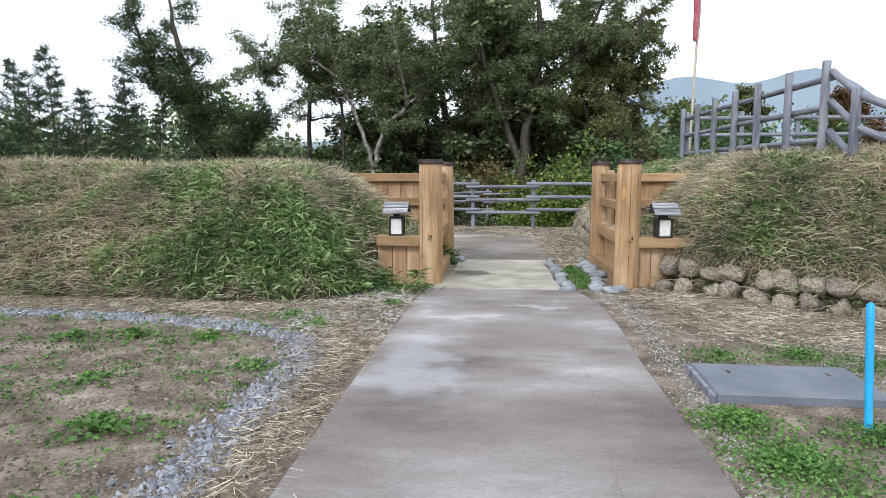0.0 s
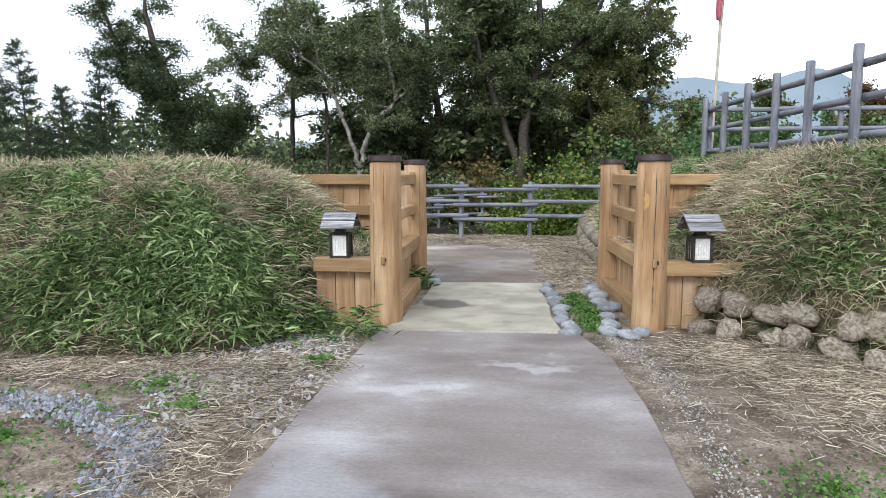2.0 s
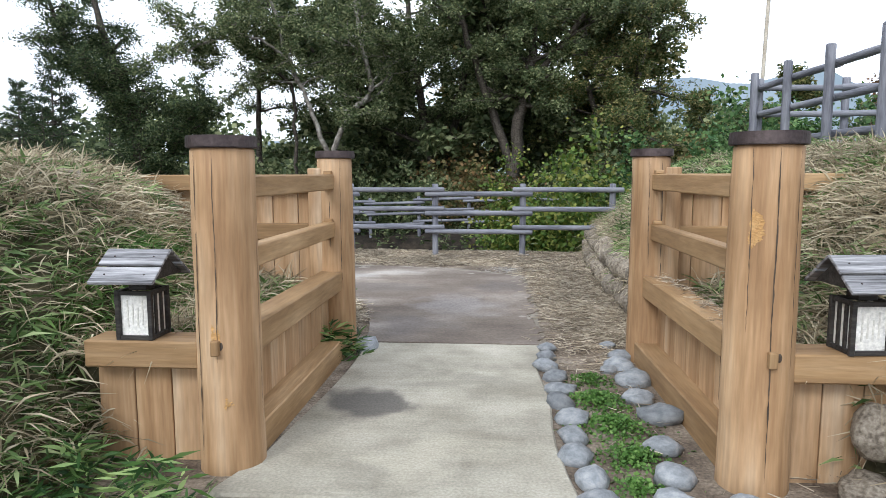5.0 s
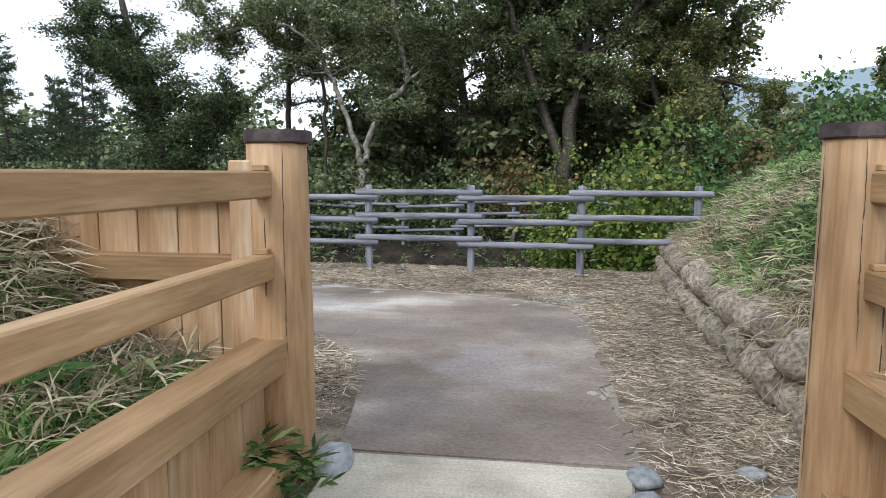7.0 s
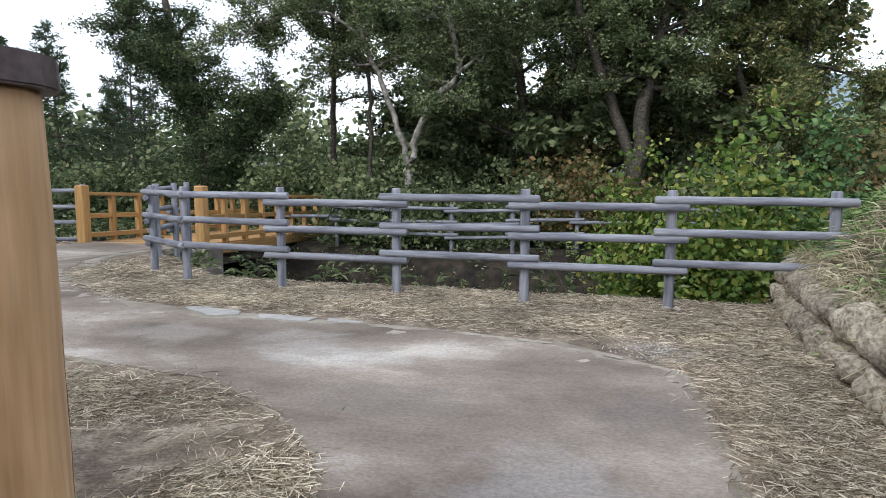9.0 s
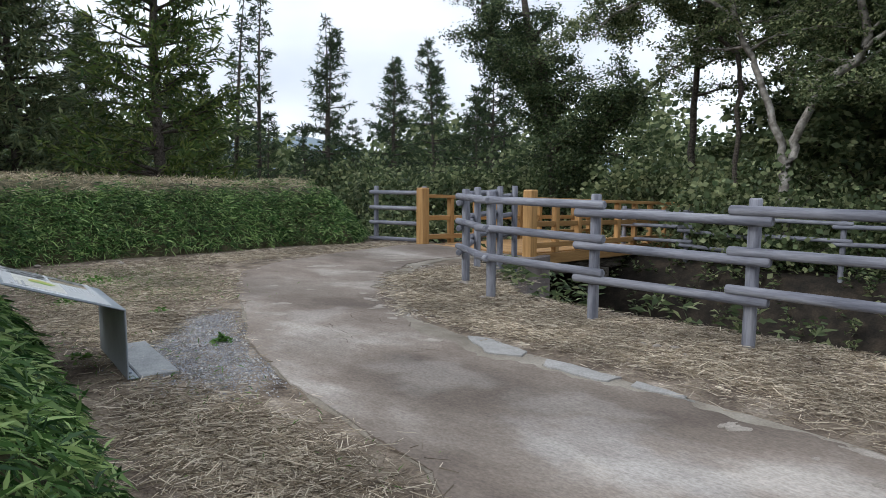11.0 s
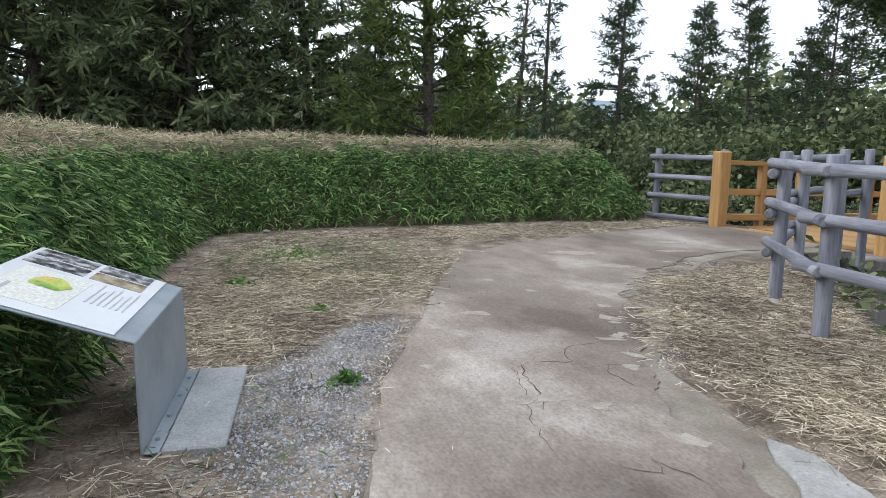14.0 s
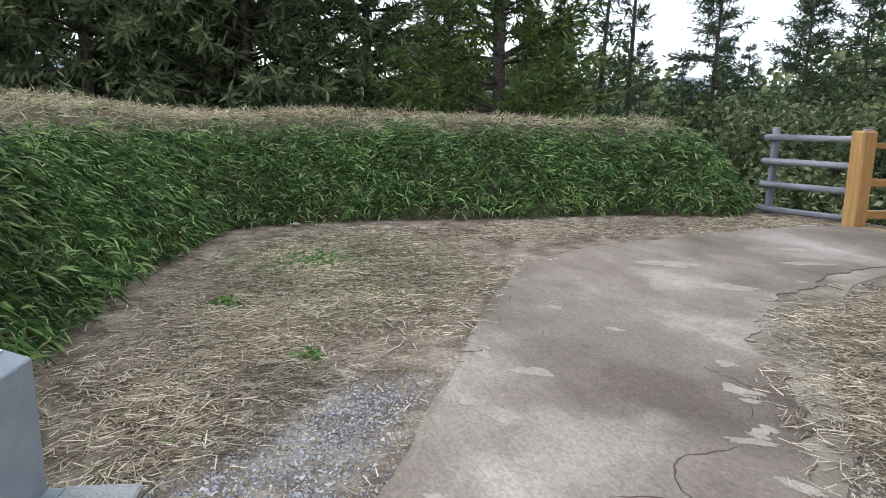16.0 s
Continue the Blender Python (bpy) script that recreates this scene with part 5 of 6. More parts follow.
x, y = RNG.normal(-9.0, 0.8, 7000), RNG.normal(14.5, 0.5, 7000)
x2, y2 = RNG.normal(-5.3, 1.6, 500), RNG.normal(13.2, 0.3, 500)
x, y = np.concatenate([x, x2]), np.concatenate([y, y2])
p, nr = on_surface(ground_height, x, y)
blades("grass", p, sprout(nr, 0.7, 0.7), RNG.uniform(0.03, 0.10, len(x)), RNG.uniform(0.004, 0.009, len(x)), 0.3, M["weed"], "short green grass coming through the straw", "grass")
x, y = RNG.uniform(-14, -2.5, 2600), RNG.uniform(8.4, 12.2, 2600)
x2, y2 = RNG.uniform(-14.0, -12.4, 1500), RNG.uniform(12.5, 20.5, 1500)
x, y = np.concatenate([x, x2]), np.concatenate([y, y2])
p, nr = on_surface(left_bank, x, y)
k = p[:, 2] > 1.1
blades("dry_grass", p[k], sprout(nr[k], 1.2, 0.35), RNG.uniform(0.10, 0.26, k.sum()), RNG.uniform(0.002, 0.005, k.sum()), 0.25, M["dry_grass"], "thin dry stalks on the crest", "grass")

PATH_A = [(-0.98, -4.0), (1.08, -4.0), (1.1, 6.2), (0.9, 8.0), (0.84, 13.4), (0.80, 14.35), (-0.1, 15.0), (-2.56, 15.36), (-2.35, 13.38), (-1.61, 12.93), (-1.13, 12.38), (-0.72, 11.2), (-0.7, 9.0), (-0.9, 7.9)]
PATH_B = [(-2.56, 15.36), (-4.96, 15.68), (-6.1, 16.35), (-7.1, 17.4), (-7.9, 19.2), (-7.55, 20.6), (-9.75, 20.85), (-10.0, 20.2), (-9.75, 18.6), (-9.3, 16.9), (-8.8, 16.1), (-7.81, 15.45), (-6.56, 14.82),
          (-5.25, 14.12), (-3.2, 13.55), (-2.35, 13.38)]


GRAVEL_BED = [(-5.6, 13.35), (-5.9, 13.75), (-6.4, 14.15), (-6.3, 14.6), (-5.25, 14.14), (-4.1, 13.76), (-4.2, 13.25), (-4.8, 13.2)]


def flat_straw(name, regions, label, mat="straw", size=(0.03, 0.13), w=0.0042, lift=0.03):
    xs, ys = [], []
    for cx, cy, rx, ry, n in regions:
        n = int(n * 2.3)
        xs.append(cx + RNG.normal(0, 0.5, n) * rx)
        ys.append(cy + RNG.normal(0, 0.5, n) * ry)
    x, y = np.concatenate(xs), np.concatenate(ys)
    keep = (left_bank(x, y) < 0.25) & (right_bank(x, y) < 0.62)
    on = np.maximum(inside_distance(x, y, PATH_A), inside_distance(x, y, PATH_B))
    keep &= on < RNG.exponential(0.05, len(x))
    keep &= ~((((x > 1.36) & (x < 1.80)) | ((x > -1.1) & (x < -0.66))) & (y > 8.15) & (y < 10.55))
    keep &= inside_distance(x, y, GRAVEL_BED) < RNG.exponential(0.06, len(x))
    x, y, on = x[keep], y[keep], on[keep]
    n = len(x)
    z = np.maximum(np.maximum(np.maximum(ground_height(x, y), left_bank(x, y)), right_bank(x, y)), np.where(on > -0.06, 0.0, -9)) + RNG.uniform(0.003, lift, n)
    a = RNG.uniform(0, 2 * np.pi, n)
    d = np.stack([np.cos(a), np.sin(a), RNG.normal(0, 0.10, n)], -1)
    return blades(name, np.stack([x, y, z], -1), d, RNG.uniform(*size, n), RNG.uniform(0.6, 1.5, n) * w, 0.03, M[mat], label, "straw", leaf=False)

flat_straw("straw", [(1.4, 12.3, 0.55, 2.6, 9000), (1.45, 14.6, 0.7, 1.6, 6000), (0.2, 15.8, 2.2, 0.6, 5000), (-2.6, 16.2, 2.4, 0.55, 8000), (-5.2, 16.7, 0.9, 0.6, 5500), (-6.3, 17.5, 0.7, 0.7, 3500), (-3.9, 16.3, 1.2, 0.5, 4000),
                     (-6.6, 18.3, 0.6, 1.1, 2500), (-1.3, 11.7, 0.45, 0.8, 4000), (-3.2, 12.9, 1.3, 0.45, 4500), (-6.6, 13.6, 1.6, 0.7, 6000), (-8.8, 14.6, 1.6, 1.1, 9000),
                     (-10.4, 16.6, 0.6, 2.2, 5000), (-10.3, 19.6, 0.5, 1.0, 2500), (-2.6, 17.0, 3.0, 0.35, 5000), (-5.4, 17.6, 0.8, 0.5, 2500), (1.0, 16.9, 1.5, 0.35, 2500)], "pale cut straw strewn beside the path")
flat_straw("straw", [(2.2, 7.2, 0.7, 0.6, 2800), (2.7, 6.2, 1.2, 0.7, 1800), (-3.8, 6.75, 2.8, 0.35, 6500), (-1.35, 6.0, 0.4, 1.5, 1500), (-1.2, 3.8, 0.25, 1.6, 900), (3.4, 5.2, 0.8, 0.6, 700),
                     (2.0, 9.3, 0.35, 0.8, 2500)], "straw raked out below the embankment", lift=0.045)


n_ = 260
a_ = RNG.uniform(0, 6.28, n_)
blades("straw", np.stack([RNG.uniform(1.57, 1.66, n_), RNG.uniform(8.6, 10.15, n_), RNG.uniform(0.634, 0.66, n_)], -1), np.stack([np.cos(a_) * 0.5, np.sin(a_), RNG.normal(0.02, 0.06, n_)], -1),
       RNG.uniform(0.05, 0.15, n_), RNG.uniform(0.002, 0.005, n_), 0.05, M["straw"], "loose straw lying on the ledge of the gate wing", "straw", leaf=False)


def overhang(pts, count, z, label):
    x, y = strip(pts, 0.10, count)
    n = len(x)
    d = np.stack([RNG.normal(-0.25, 0.5, n), RNG.normal(-0.25, 0.5, n), RNG.uniform(-0.8, 0.3, n)], -1)
    zz = z + RNG.uniform(-0.12, 0.10, n)
    return blades("dry_grass", np.stack([x, y, zz], -1), d, RNG.uniform(0.08, 0.26, n), RNG.uniform(0.002, 0.005, n), 0.45, M["dry_grass"], label, "grass", leaf=False)


def strip(pts, width, n):
    """Random places along a bent strip."""
    segs = list(zip(pts, pts[1:]))
    ls = np.array([math.hypot(b[0] - a[0], b[1] - a[1]) for a, b in segs])
    k = RNG.choice(len(segs), n, p=ls / ls.sum())
    f = RNG.uniform(0, 1, n)
    A, B = np.array([q[0] for q in segs])[k], np.array([q[1] for q in segs])[k]
    return A[:, 0] + (B[:, 0] - A[:, 0]) * f + RNG.normal(0, width / 2.4, n), A[:, 1] + (B[:, 1] - A[:, 1]) * f + RNG.normal(0, width / 2.4, n)


overhang([(2.15, 8.25), (2.98, 7.42), (3.75, 6.52), (4.8, 5.5)], 1100, 0.42, "dry grass drooping over the front footing")
overhang([(1.98, 10.6), (1.98, 13.0), (2.05, 15.6), (2.25, 17.4)], 2300, 0.50, "dry grass drooping over the inner footing")
overhang([(1.80, 11.0), (1.85, 13.5), (1.95, 16.8)], 800, 0.2, "straw caught between the footing stones")
x, y = RNG.uniform(-22, 12, 60000), RNG.uniform(17.2, 28.5, 60000)
k = (y > moat_edge(x) + 0.05) & (ground_height(x, y) > -2.3) & (left_bank(x, y) < 0) & (right_bank(x, y) < 0) & ~((np.abs(x + 8.9) < 1.6) & (y < 21.6))
x, y = tufts(x[k], y[k], 14)
p, nr = on_surface(ground_height, x, y)
p = p + nr * RNG.uniform(0.0, 0.35, len(x))[:, None]
blades("undergrowth", p, sprout(nr, 0.5, 0.8), RNG.uniform(0.08, 0.2, len(x)), RNG.uniform(0.03, 0.07, len(x)), 0.3, M["leaf_a"], "green undergrowth covering the banks of the moat", "undergrowth")


def pebbles(name, x, y, size, mat, label, fn=ground_height):
    """Small angular stones lying on the ground, all in one mesh."""
    n = len(x)
    base = np.array([(1, 0, -0.2), (0, 1, -0.2), (-1, 0, -0.2), (0, -1, -0.2), (0, 0, 0.8)], float)
    tri = np.array([(0, 1, 4), (1, 2, 4), (2, 3, 4), (3, 0, 4)])
    v = base[None] * (1 + 0.35 * RNG.standard_normal((n, 5, 1))) * size[:, None, None] + RNG.normal(0, 0.25, (n, 5, 3)) * size[:, None, None]
    a = RNG.uniform(0, 6.28, n)
    c, s = np.cos(a)[:, None], np.sin(a)[:, None]
    vx, vy = v[:, :, 0] * c - v[:, :, 1] * s, v[:, :, 0] * s + v[:, :, 1] * c
    z = fn(x, y)
    v = np.stack([vx + x[:, None], vy + y[:, None], v[:, :, 2] + (z + size * 0.25)[:, None]], -1)
    f = (np.arange(n)[:, None, None] * 5 + tri[None]).reshape(-1, 3)
    return tagged(link(name, mesh_of(name, v.reshape(-1, 3), f), mat), label, "gravel", kind="stuff")


x, y = strip([(-1.45, -1.0), (-1.48, 4.6), (-1.55, 5.3), (-2.4, 5.9), (-3.9, 6.2), (-7.5, 6.6)], 0.22, 9000)
pebbles("gravel", x, y, RNG.uniform(0.006, 0.022, len(x)), M["gravel"], "bluish crushed stone filling a shallow drain")
for n_, size_, mat_, label_ in ((34000, (0.0025, 0.008), "gravel", "grey crushed stone round the information board"), (20000, (0.0025, 0.010), "pale_gravel", "pale stones mixed into the gravel beside the board")):
    x, y = RNG.uniform(-6.9, -3.7, n_), RNG.uniform(12.9, 14.9, n_)
    k = (inside_distance(x, y, GRAVEL_BED) > 0.14 - RNG.exponential(0.17, n_)) & (left_bank(x, y) < 0) & (inside_distance(x, y, PATH_B) < 0.03)
    pebbles("gravel", x[k], y[k], RNG.uniform(*size_, k.sum()), M[mat_], label_)
x, y = RNG.uniform(-2.4, -0.95, 2600), RNG.uniform(5.6, 7.8, 2600)
k = inside_distance(x, y, [(-1.75, 7.6), (-0.92, 7.87), (-0.97, 6.6), (-0.96, 5.7), (-1.75, 5.7), (-2.3, 6.7)]) > -RNG.exponential(0.08, 2600)
pebbles("gravel", x[k], y[k], RNG.uniform(0.006, 0.028, k.sum()) * RNG.uniform(0.5, 1.2, k.sum()), M["pale_gravel"], "pale rounded stones in the soil below the embankment")
x, y = strip([(1.2, 2.6), (1.3, 5.0), (1.4, 6.8), (1.2, 8.0)], 0.20, 3000)
x2, y2 = strip([(0.5, 14.9), (1.2, 14.9)], 0.35, 1500)
x3, y3 = strip([(2.6, 4.2), (3.2, 6.0)], 1.0, 3000)
x5, y5 = strip([(-4.9, 15.75), (-6.15, 16.5), (-7.15, 17.55), (-7.7, 18.6)], 0.26, 3500)
x4, y4 = strip([(-3.0, 6.6), (-1.2, 6.7), (-1.1, 7.5)], 0.3, 1500)
x, y = np.concatenate([x, x2, x3, x4, x5]), np.concatenate([y, y2, y3, y4, y5])
pebbles("gravel", x, y, RNG.uniform(0.003, 0.010, len(x)), M["pale_gravel"], "pale loose gravel beside the path")
x, y = RNG.uniform(-7.5, -1.0, 30000), RNG.uniform(1.2, 6.9, 30000)
pebbles("soil_crumbs", x, y, RNG.uniform(0.004, 0.015, len(x)), M["soil"], "crumbled brown soil")
x, y = RNG.uniform(1.2, 5.0, 9000), RNG.uniform(2.0, 8.0, 9000)
pebbles("soil_crumbs", x, y, RNG.uniform(0.004, 0.012, len(x)), M["soil"], "crumbled brown soil")


def weeds(name, spots, label, size=(0.02, 0.045), height=0.09, mat="weed", width=0.9):
    px, py, pz, ln = [], [], [], []
    for cx, cy, r, n in spots:
        n = int(n * 0.75)
        a, q = RNG.uniform(0, 6.28, n), np.abs(RNG.normal(0, 0.75, n)) * r
        px.append(cx + np.cos(a) * q)
        py.append(cy + np.sin(a) * q)
        pz.append(RNG.uniform(0.01, height, n) * np.exp(-(q / r) ** 2))
        ln.append(RNG.uniform(*size, n))
    x, y, z, l = map(np.concatenate, (px, py, pz, ln))
    z = z + np.maximum(np.maximum(ground_height(x, y), left_bank(x, y)), np.maximum(right_bank(x, y), -0.03))
    n = len(x)
    a = RNG.uniform(0, 6.28, n)
    d = np.stack([np.cos(a), np.sin(a), RNG.normal(0.15, 0.3, n)], -1)
    return blades(name, np.stack([x, y, z], -1), d, l, l * width, 0.1, M[mat], label, "weeds")


weeds("clover", [(1.45, 3.2, 0.30, 4160), (1.35, 3.75, 0.22, 2340), (1.5, 2.6, 0.3, 3120), (2.05, 3.55, 0.28, 2080), (2.3, 5.15, 0.35, 1300), (1.7, 5.1, 0.3, 910), (2.7, 4.9, 0.35, 910),
                 (1.08, 8.9, 0.17, 1820), (1.05, 9.3, 0.16, 1820), (1.10, 8.5, 0.15, 1300), (1.06, 9.7, 0.13, 780), (1.05, 8.15, 0.12, 520)], "fresh green clover in the gravel", size=(0.012, 0.028), height=0.07)
weeds("weeds", [(-2.2, 3.4, 0.2, 450), (-2.75, 4.2, 0.14, 180), (-3.1, 5.4, 0.28, 420), (-2.45, 5.35, 0.22, 260), (-3.6, 5.3, 0.22, 240), (-1.75, 4.55, 0.18, 220), (-3.3, 3.9, 0.2, 150), (-1.9, 2.4, 0.2, 250),
                (-1.1, 6.9, 0.2, 160), (-1.6, 5.9, 0.2, 120), (-2.0, 6.3, 0.3, 150), (-6.8, 14.1, 0.08, 60), (-5.29, 13.94, 0.07, 120), (-9.2, 14.3, 0.5, 300), (-8.0, 13.6, 0.12, 110), (-5.6, 12.95, 0.1, 60)],
      "low green weeds in the bare soil", size=(0.025, 0.06), height=0.07, width=0.6)
weeds("weeds", [(RNG.uniform(-8, -1.6), RNG.uniform(1.0, 6.4), RNG.uniform(0.04, 0.16), 22) for _ in range(800)], "scattered seedlings", size=(0.015, 0.035), height=0.03, width=0.7)
weeds("weeds", [(-0.80, 10.12, 0.09, 200), (-0.66, 10.22, 0.08, 120), (-1.35, 9.6, 0.2, 300), (-0.95, 7.75, 0.22, 260), (-1.35, 7.9, 0.25, 420), (-1.6, 7.6, 0.25, 300)], "green grass at the foot of the gate posts", size=(0.06, 0.16), height=0.28, mat="sasa", width=0.16)

# ---------------------------------------------------------------- trees
def limb_mesh(chains, sides=7):
    """Tapered tubes along chains of (x, y, z, r)."""
    vs, fs, off = [], [], 0
    ang = np.linspace(0, 2 * np.pi, sides, endpoint=False)
    for ch in chains:
        ch = np.asarray(ch, float)
        t = np.gradient(ch[:, :3], axis=0)
        t /= np.linalg.norm(t, axis=1, keepdims=True) + 1e-9
        ref = np.where(np.abs(t[:, 2:3]) > 0.9, np.array([[1.0, 0, 0]]), np.array([[0, 0, 1.0]]))
        u = np.cross(t, ref)
        u /= np.linalg.norm(u, axis=1, keepdims=True) + 1e-9
        w = np.cross(t, u)
        ring = ch[:, None, :3] + ch[:, None, 3:4] * (u[:, None] * np.cos(ang)[None, :, None] + w[:, None] * np.sin(ang)[None, :, None])
        n = len(ch)
        vs.append(ring.reshape(-1, 3))
        i, j = np.meshgrid(np.arange(n - 1), np.arange(sides), indexing="ij")
        a, b = (i * sides + j).ravel(), (i * sides + (j + 1) % sides).ravel()
        fs.append(np.stack([a, b, b + sides, a + sides], -1) + off)
        off += n * sides
    me = mesh_of("trunk", np.concatenate(vs), np.concatenate(fs))
    me.polygons.foreach_set("use_smooth", [True] * len(me.polygons))
    return me


def chain(rng, start, way, length, r0, r1, steps=6, wander=0.18, lift=0.0):
    p, d = np.array(start, float), np.array(way, float)
    d /= np.linalg.norm(d)
    out = [(*p, r0)]
    for i in range(steps):
        d = d + rng.normal(0, wander, 3) + np.array((0, 0, lift))
        d /= np.linalg.norm(d)
        p = p + d * length / steps
        out.append((*p, r0 + (r1 - r0) * (i + 1) / steps))
    return out, d


def leaf_mesh(name, centres, spread_r, per, size, rng, droop=0.3, aspect=0.55):
    """Leaves in clumps round the centres."""
    c = np.repeat(np.asarray(centres), per, axis=0)
    n = len(c)
    p = c + rng.normal(0, 1, (n, 3)) * np.asarray(spread_r)
    d = rng.normal(0, 1, (n, 3))
    d[:, 2] = d[:, 2] * 0.5 - droop
    d /= np.linalg.norm(d, axis=1, keepdims=True)
    s = np.cross(d, rng.normal(0, 1, (n, 3)))
    s /= np.linalg.norm(s, axis=1, keepdims=True) + 1e-9
    L = rng.uniform(0.6, 1.4, n)[:, None] * size
    v = np.stack([p, p + d * L * 0.5 + s * L * aspect / 2, p + d * L, p + d * L * 0.5 - s * L * aspect / 2], 1)
    return mesh_of(name, v.reshape(-1, 3), np.arange(n * 4).reshape(n, 4))


def broadleaf(m, height, seed, leaf="leaf_a", bark="bark", trunk_r=0.16, lean=(0, 0), crown_from=0.3, reach=0.42, forks=1, leaves=26000, size=0.13, label="", boughs=16, name="tree", clump=0.21):
    rng = np.random.default_rng(seed)
    chains, tips = [], []
    fork_z = 0.13 * height if forks > 1 else -0.4
    if forks > 1:
        chains.append(chain(rng, (0, 0, -0.4), (0, 0, 1), fork_z + 0.45, trunk_r * 1.35, trunk_r * 1.1, 4, 0.03)[0])
    for k in range(forks):
        way = np.array([lean[0] + (k - (forks - 1) / 2) * 0.75, lean[1] + 0.1 * k, 1.0])
        trunk, _ = chain(rng, (0.03 * k, 0, fork_z), way, height * 0.86, trunk_r * (1 - 0.2 * k), trunk_r * 0.22, 9, 0.13, 0.05)
        chains.append(trunk)
        for b in range(boughs):
            f = crown_from + (1 - crown_from) * (b + rng.uniform(0, 1)) / boughs
            i = min(int(f * 9), 8)
            g = f * 9 - i
            q = np.array(trunk[i]) * (1 - g) + np.array(trunk[i + 1]) * g
            a = rng.uniform(0, 6.28)
            out = height * reach * (1.15 - 0.75 * f) * rng.uniform(0.6, 1.15)
            bough, d = chain(rng, q[:3], (math.cos(a), math.sin(a), rng.uniform(0.1, 0.8)), out, q[3] * 0.55, 0.012, 6, 0.22, 0.02)
            chains.append(bough)
            for i2 in range(2, 7):
                base = np.array(bough[i2][:3])
                for _ in range(2):
                    tw, d2 = chain(rng, base, rng.normal(0, 1, 3) + np.array((0, 0, 0.25)), rng.uniform(0.4, 1.0) * (0.35 + 0.12 * height / 3), bough[i2][3] * 0.5 + 0.004, 0.004, 3, 0.3)
                    chains.append(tw)
                    tips.extend([tw[-1][:3], tw[2][:3]])
            tips.append(bough[-1][:3])
    tips = np.array(tips)
    g = empty(name, m, label or "broad-leaved tree in full dull-green leaf beyond the moat", "tree", "trees beyond the moat")
    tr = limb_mesh(chains, 5)
    link("trunk", tr, M[bark], g, m)
    per = max(3, leaves // len(tips))
    link("crown", leaf_mesh("crown", tips, (clump, clump, clump * 0.75), per, size, rng), M[leaf], g, m)
    return g


def conifer(m, height, seed, needles="needle", width=0.22, first=0.12, tiers=22, per_tier=7, density=30, droop=-0.25, gaps=0.15, label="", size=0.27):
    rng = np.random.default_rng(seed)
    chains = []
    trunk, _ = chain(rng, (0, 0, -0.4), (0, 0, 1), height + 0.4, 0.012 * height + 0.02, 0.012, 10, 0.015)
    chains.append(trunk)
    tr = np.array(trunk)
    ps, ds = [], []
    for t in range(tiers):
        f = first + (1 - first) * (t / tiers) ** 0.95
        for b in range(per_tier):
            if rng.uniform() < gaps:
                continue
            a = rng.uniform(0, 6.28)
            out = height * width * (1.02 - f) ** 0.8 * rng.uniform(0.55, 1.2) + 0.12
            zf = f + rng.uniform(-0.22, 0.22) / tiers
            z = np.clip(zf, 0.02, 0.99) * height
            k = np.interp(z, tr[:, 2], np.arange(len(tr)))
            i = min(int(k), len(tr) - 2)
            q = tr[i] * (1 - (k - i)) + tr[i + 1] * (k - i)
            br, _ = chain(rng, q[:3], (math.cos(a), math.sin(a), droop + rng.uniform(-0.1, 0.25) + 0.5 * f), out, 0.012 + 0.012 * out, 0.004, 4, 0.08, 0.04)
            chains.append(br)
            pts = np.array(br)[:, :3]
            n = max(6, int(density * (0.25 + out / (height * width))))
            u = rng.uniform(0.15, 1, n) ** 0.8 * (len(pts) - 1)
            iu = np.minimum(u.astype(int), len(pts) - 2)
            base = pts[iu] + (pts[iu + 1] - pts[iu]) * (u - iu)[:, None]
            ps.append(base + rng.normal(0, 0.05, (n, 3)))
            d = rng.normal(0, 0.6, (n, 3)) + (pts[-1] - pts[0]) / (out + 1e-6) * 0.7 + np.array((0, 0, -0.2))
            ds.append(d)
    p, d = np.concatenate(ps), np.concatenate(ds)
    d /= np.linalg.norm(d, axis=1, keepdims=True)
    n = len(p)
    s = np.cross(d, rng.normal(0, 1, (n, 3)))
    s /= np.linalg.norm(s, axis=1, keepdims=True)
    L = rng.uniform(0.6, 1.4, n)[:, None] * size
    v = np.stack([p, p + d * L * 0.5 + s * L * 0.10, p + d * L, p + d * L * 0.5 - s * L * 0.10], 1)
    g = empty("conifer", m, label or "dark tapering conifer behind the embankment", "tree", "conifers")
    link("trunk", limb_mesh(chains, 4), M["bark"], g, m)
    link("crown", mesh_of("crown", v.reshape(-1, 3), np.arange(n * 4).reshape(n, 4)), M[needles], g, m)
    return g


def base_z(x, y):
    return float(ground_height(np.array([float(x)]), np.array([float(y)]))[0])


def put(x, y, yaw=0, scale=1.0, dz=0.0):
    return pose(x, y, base_z(x, y) + dz, 0, 0, yaw) @ Matrix.Scale(scale, 4)


def grown(points, rng, per=5, wander=0.03):
    """A crooked stem through a few waypoints of (x, y, z, r)."""
    p = np.asarray(points, float)
    q = np.vstack([2 * p[0] - p[1], p, 2 * p[-1] - p[-2]])
    out = []
    for i in range(1, len(q) - 2):
        for k in range(per):
            t = k / per
            out.append(0.5 * (2 * q[i] + (q[i + 1] - q[i - 1]) * t + (2 * q[i - 1] - 5 * q[i] + 4 * q[i + 1] - q[i + 2]) * t * t
                              + (3 * q[i] - q[i - 1] - 3 * q[i + 1] + q[i + 2]) * t ** 3))
    out = np.array(out + [p[-1]])
    out[1:-1, :3] += rng.normal(0, wander, (len(out) - 2, 3))
    return out


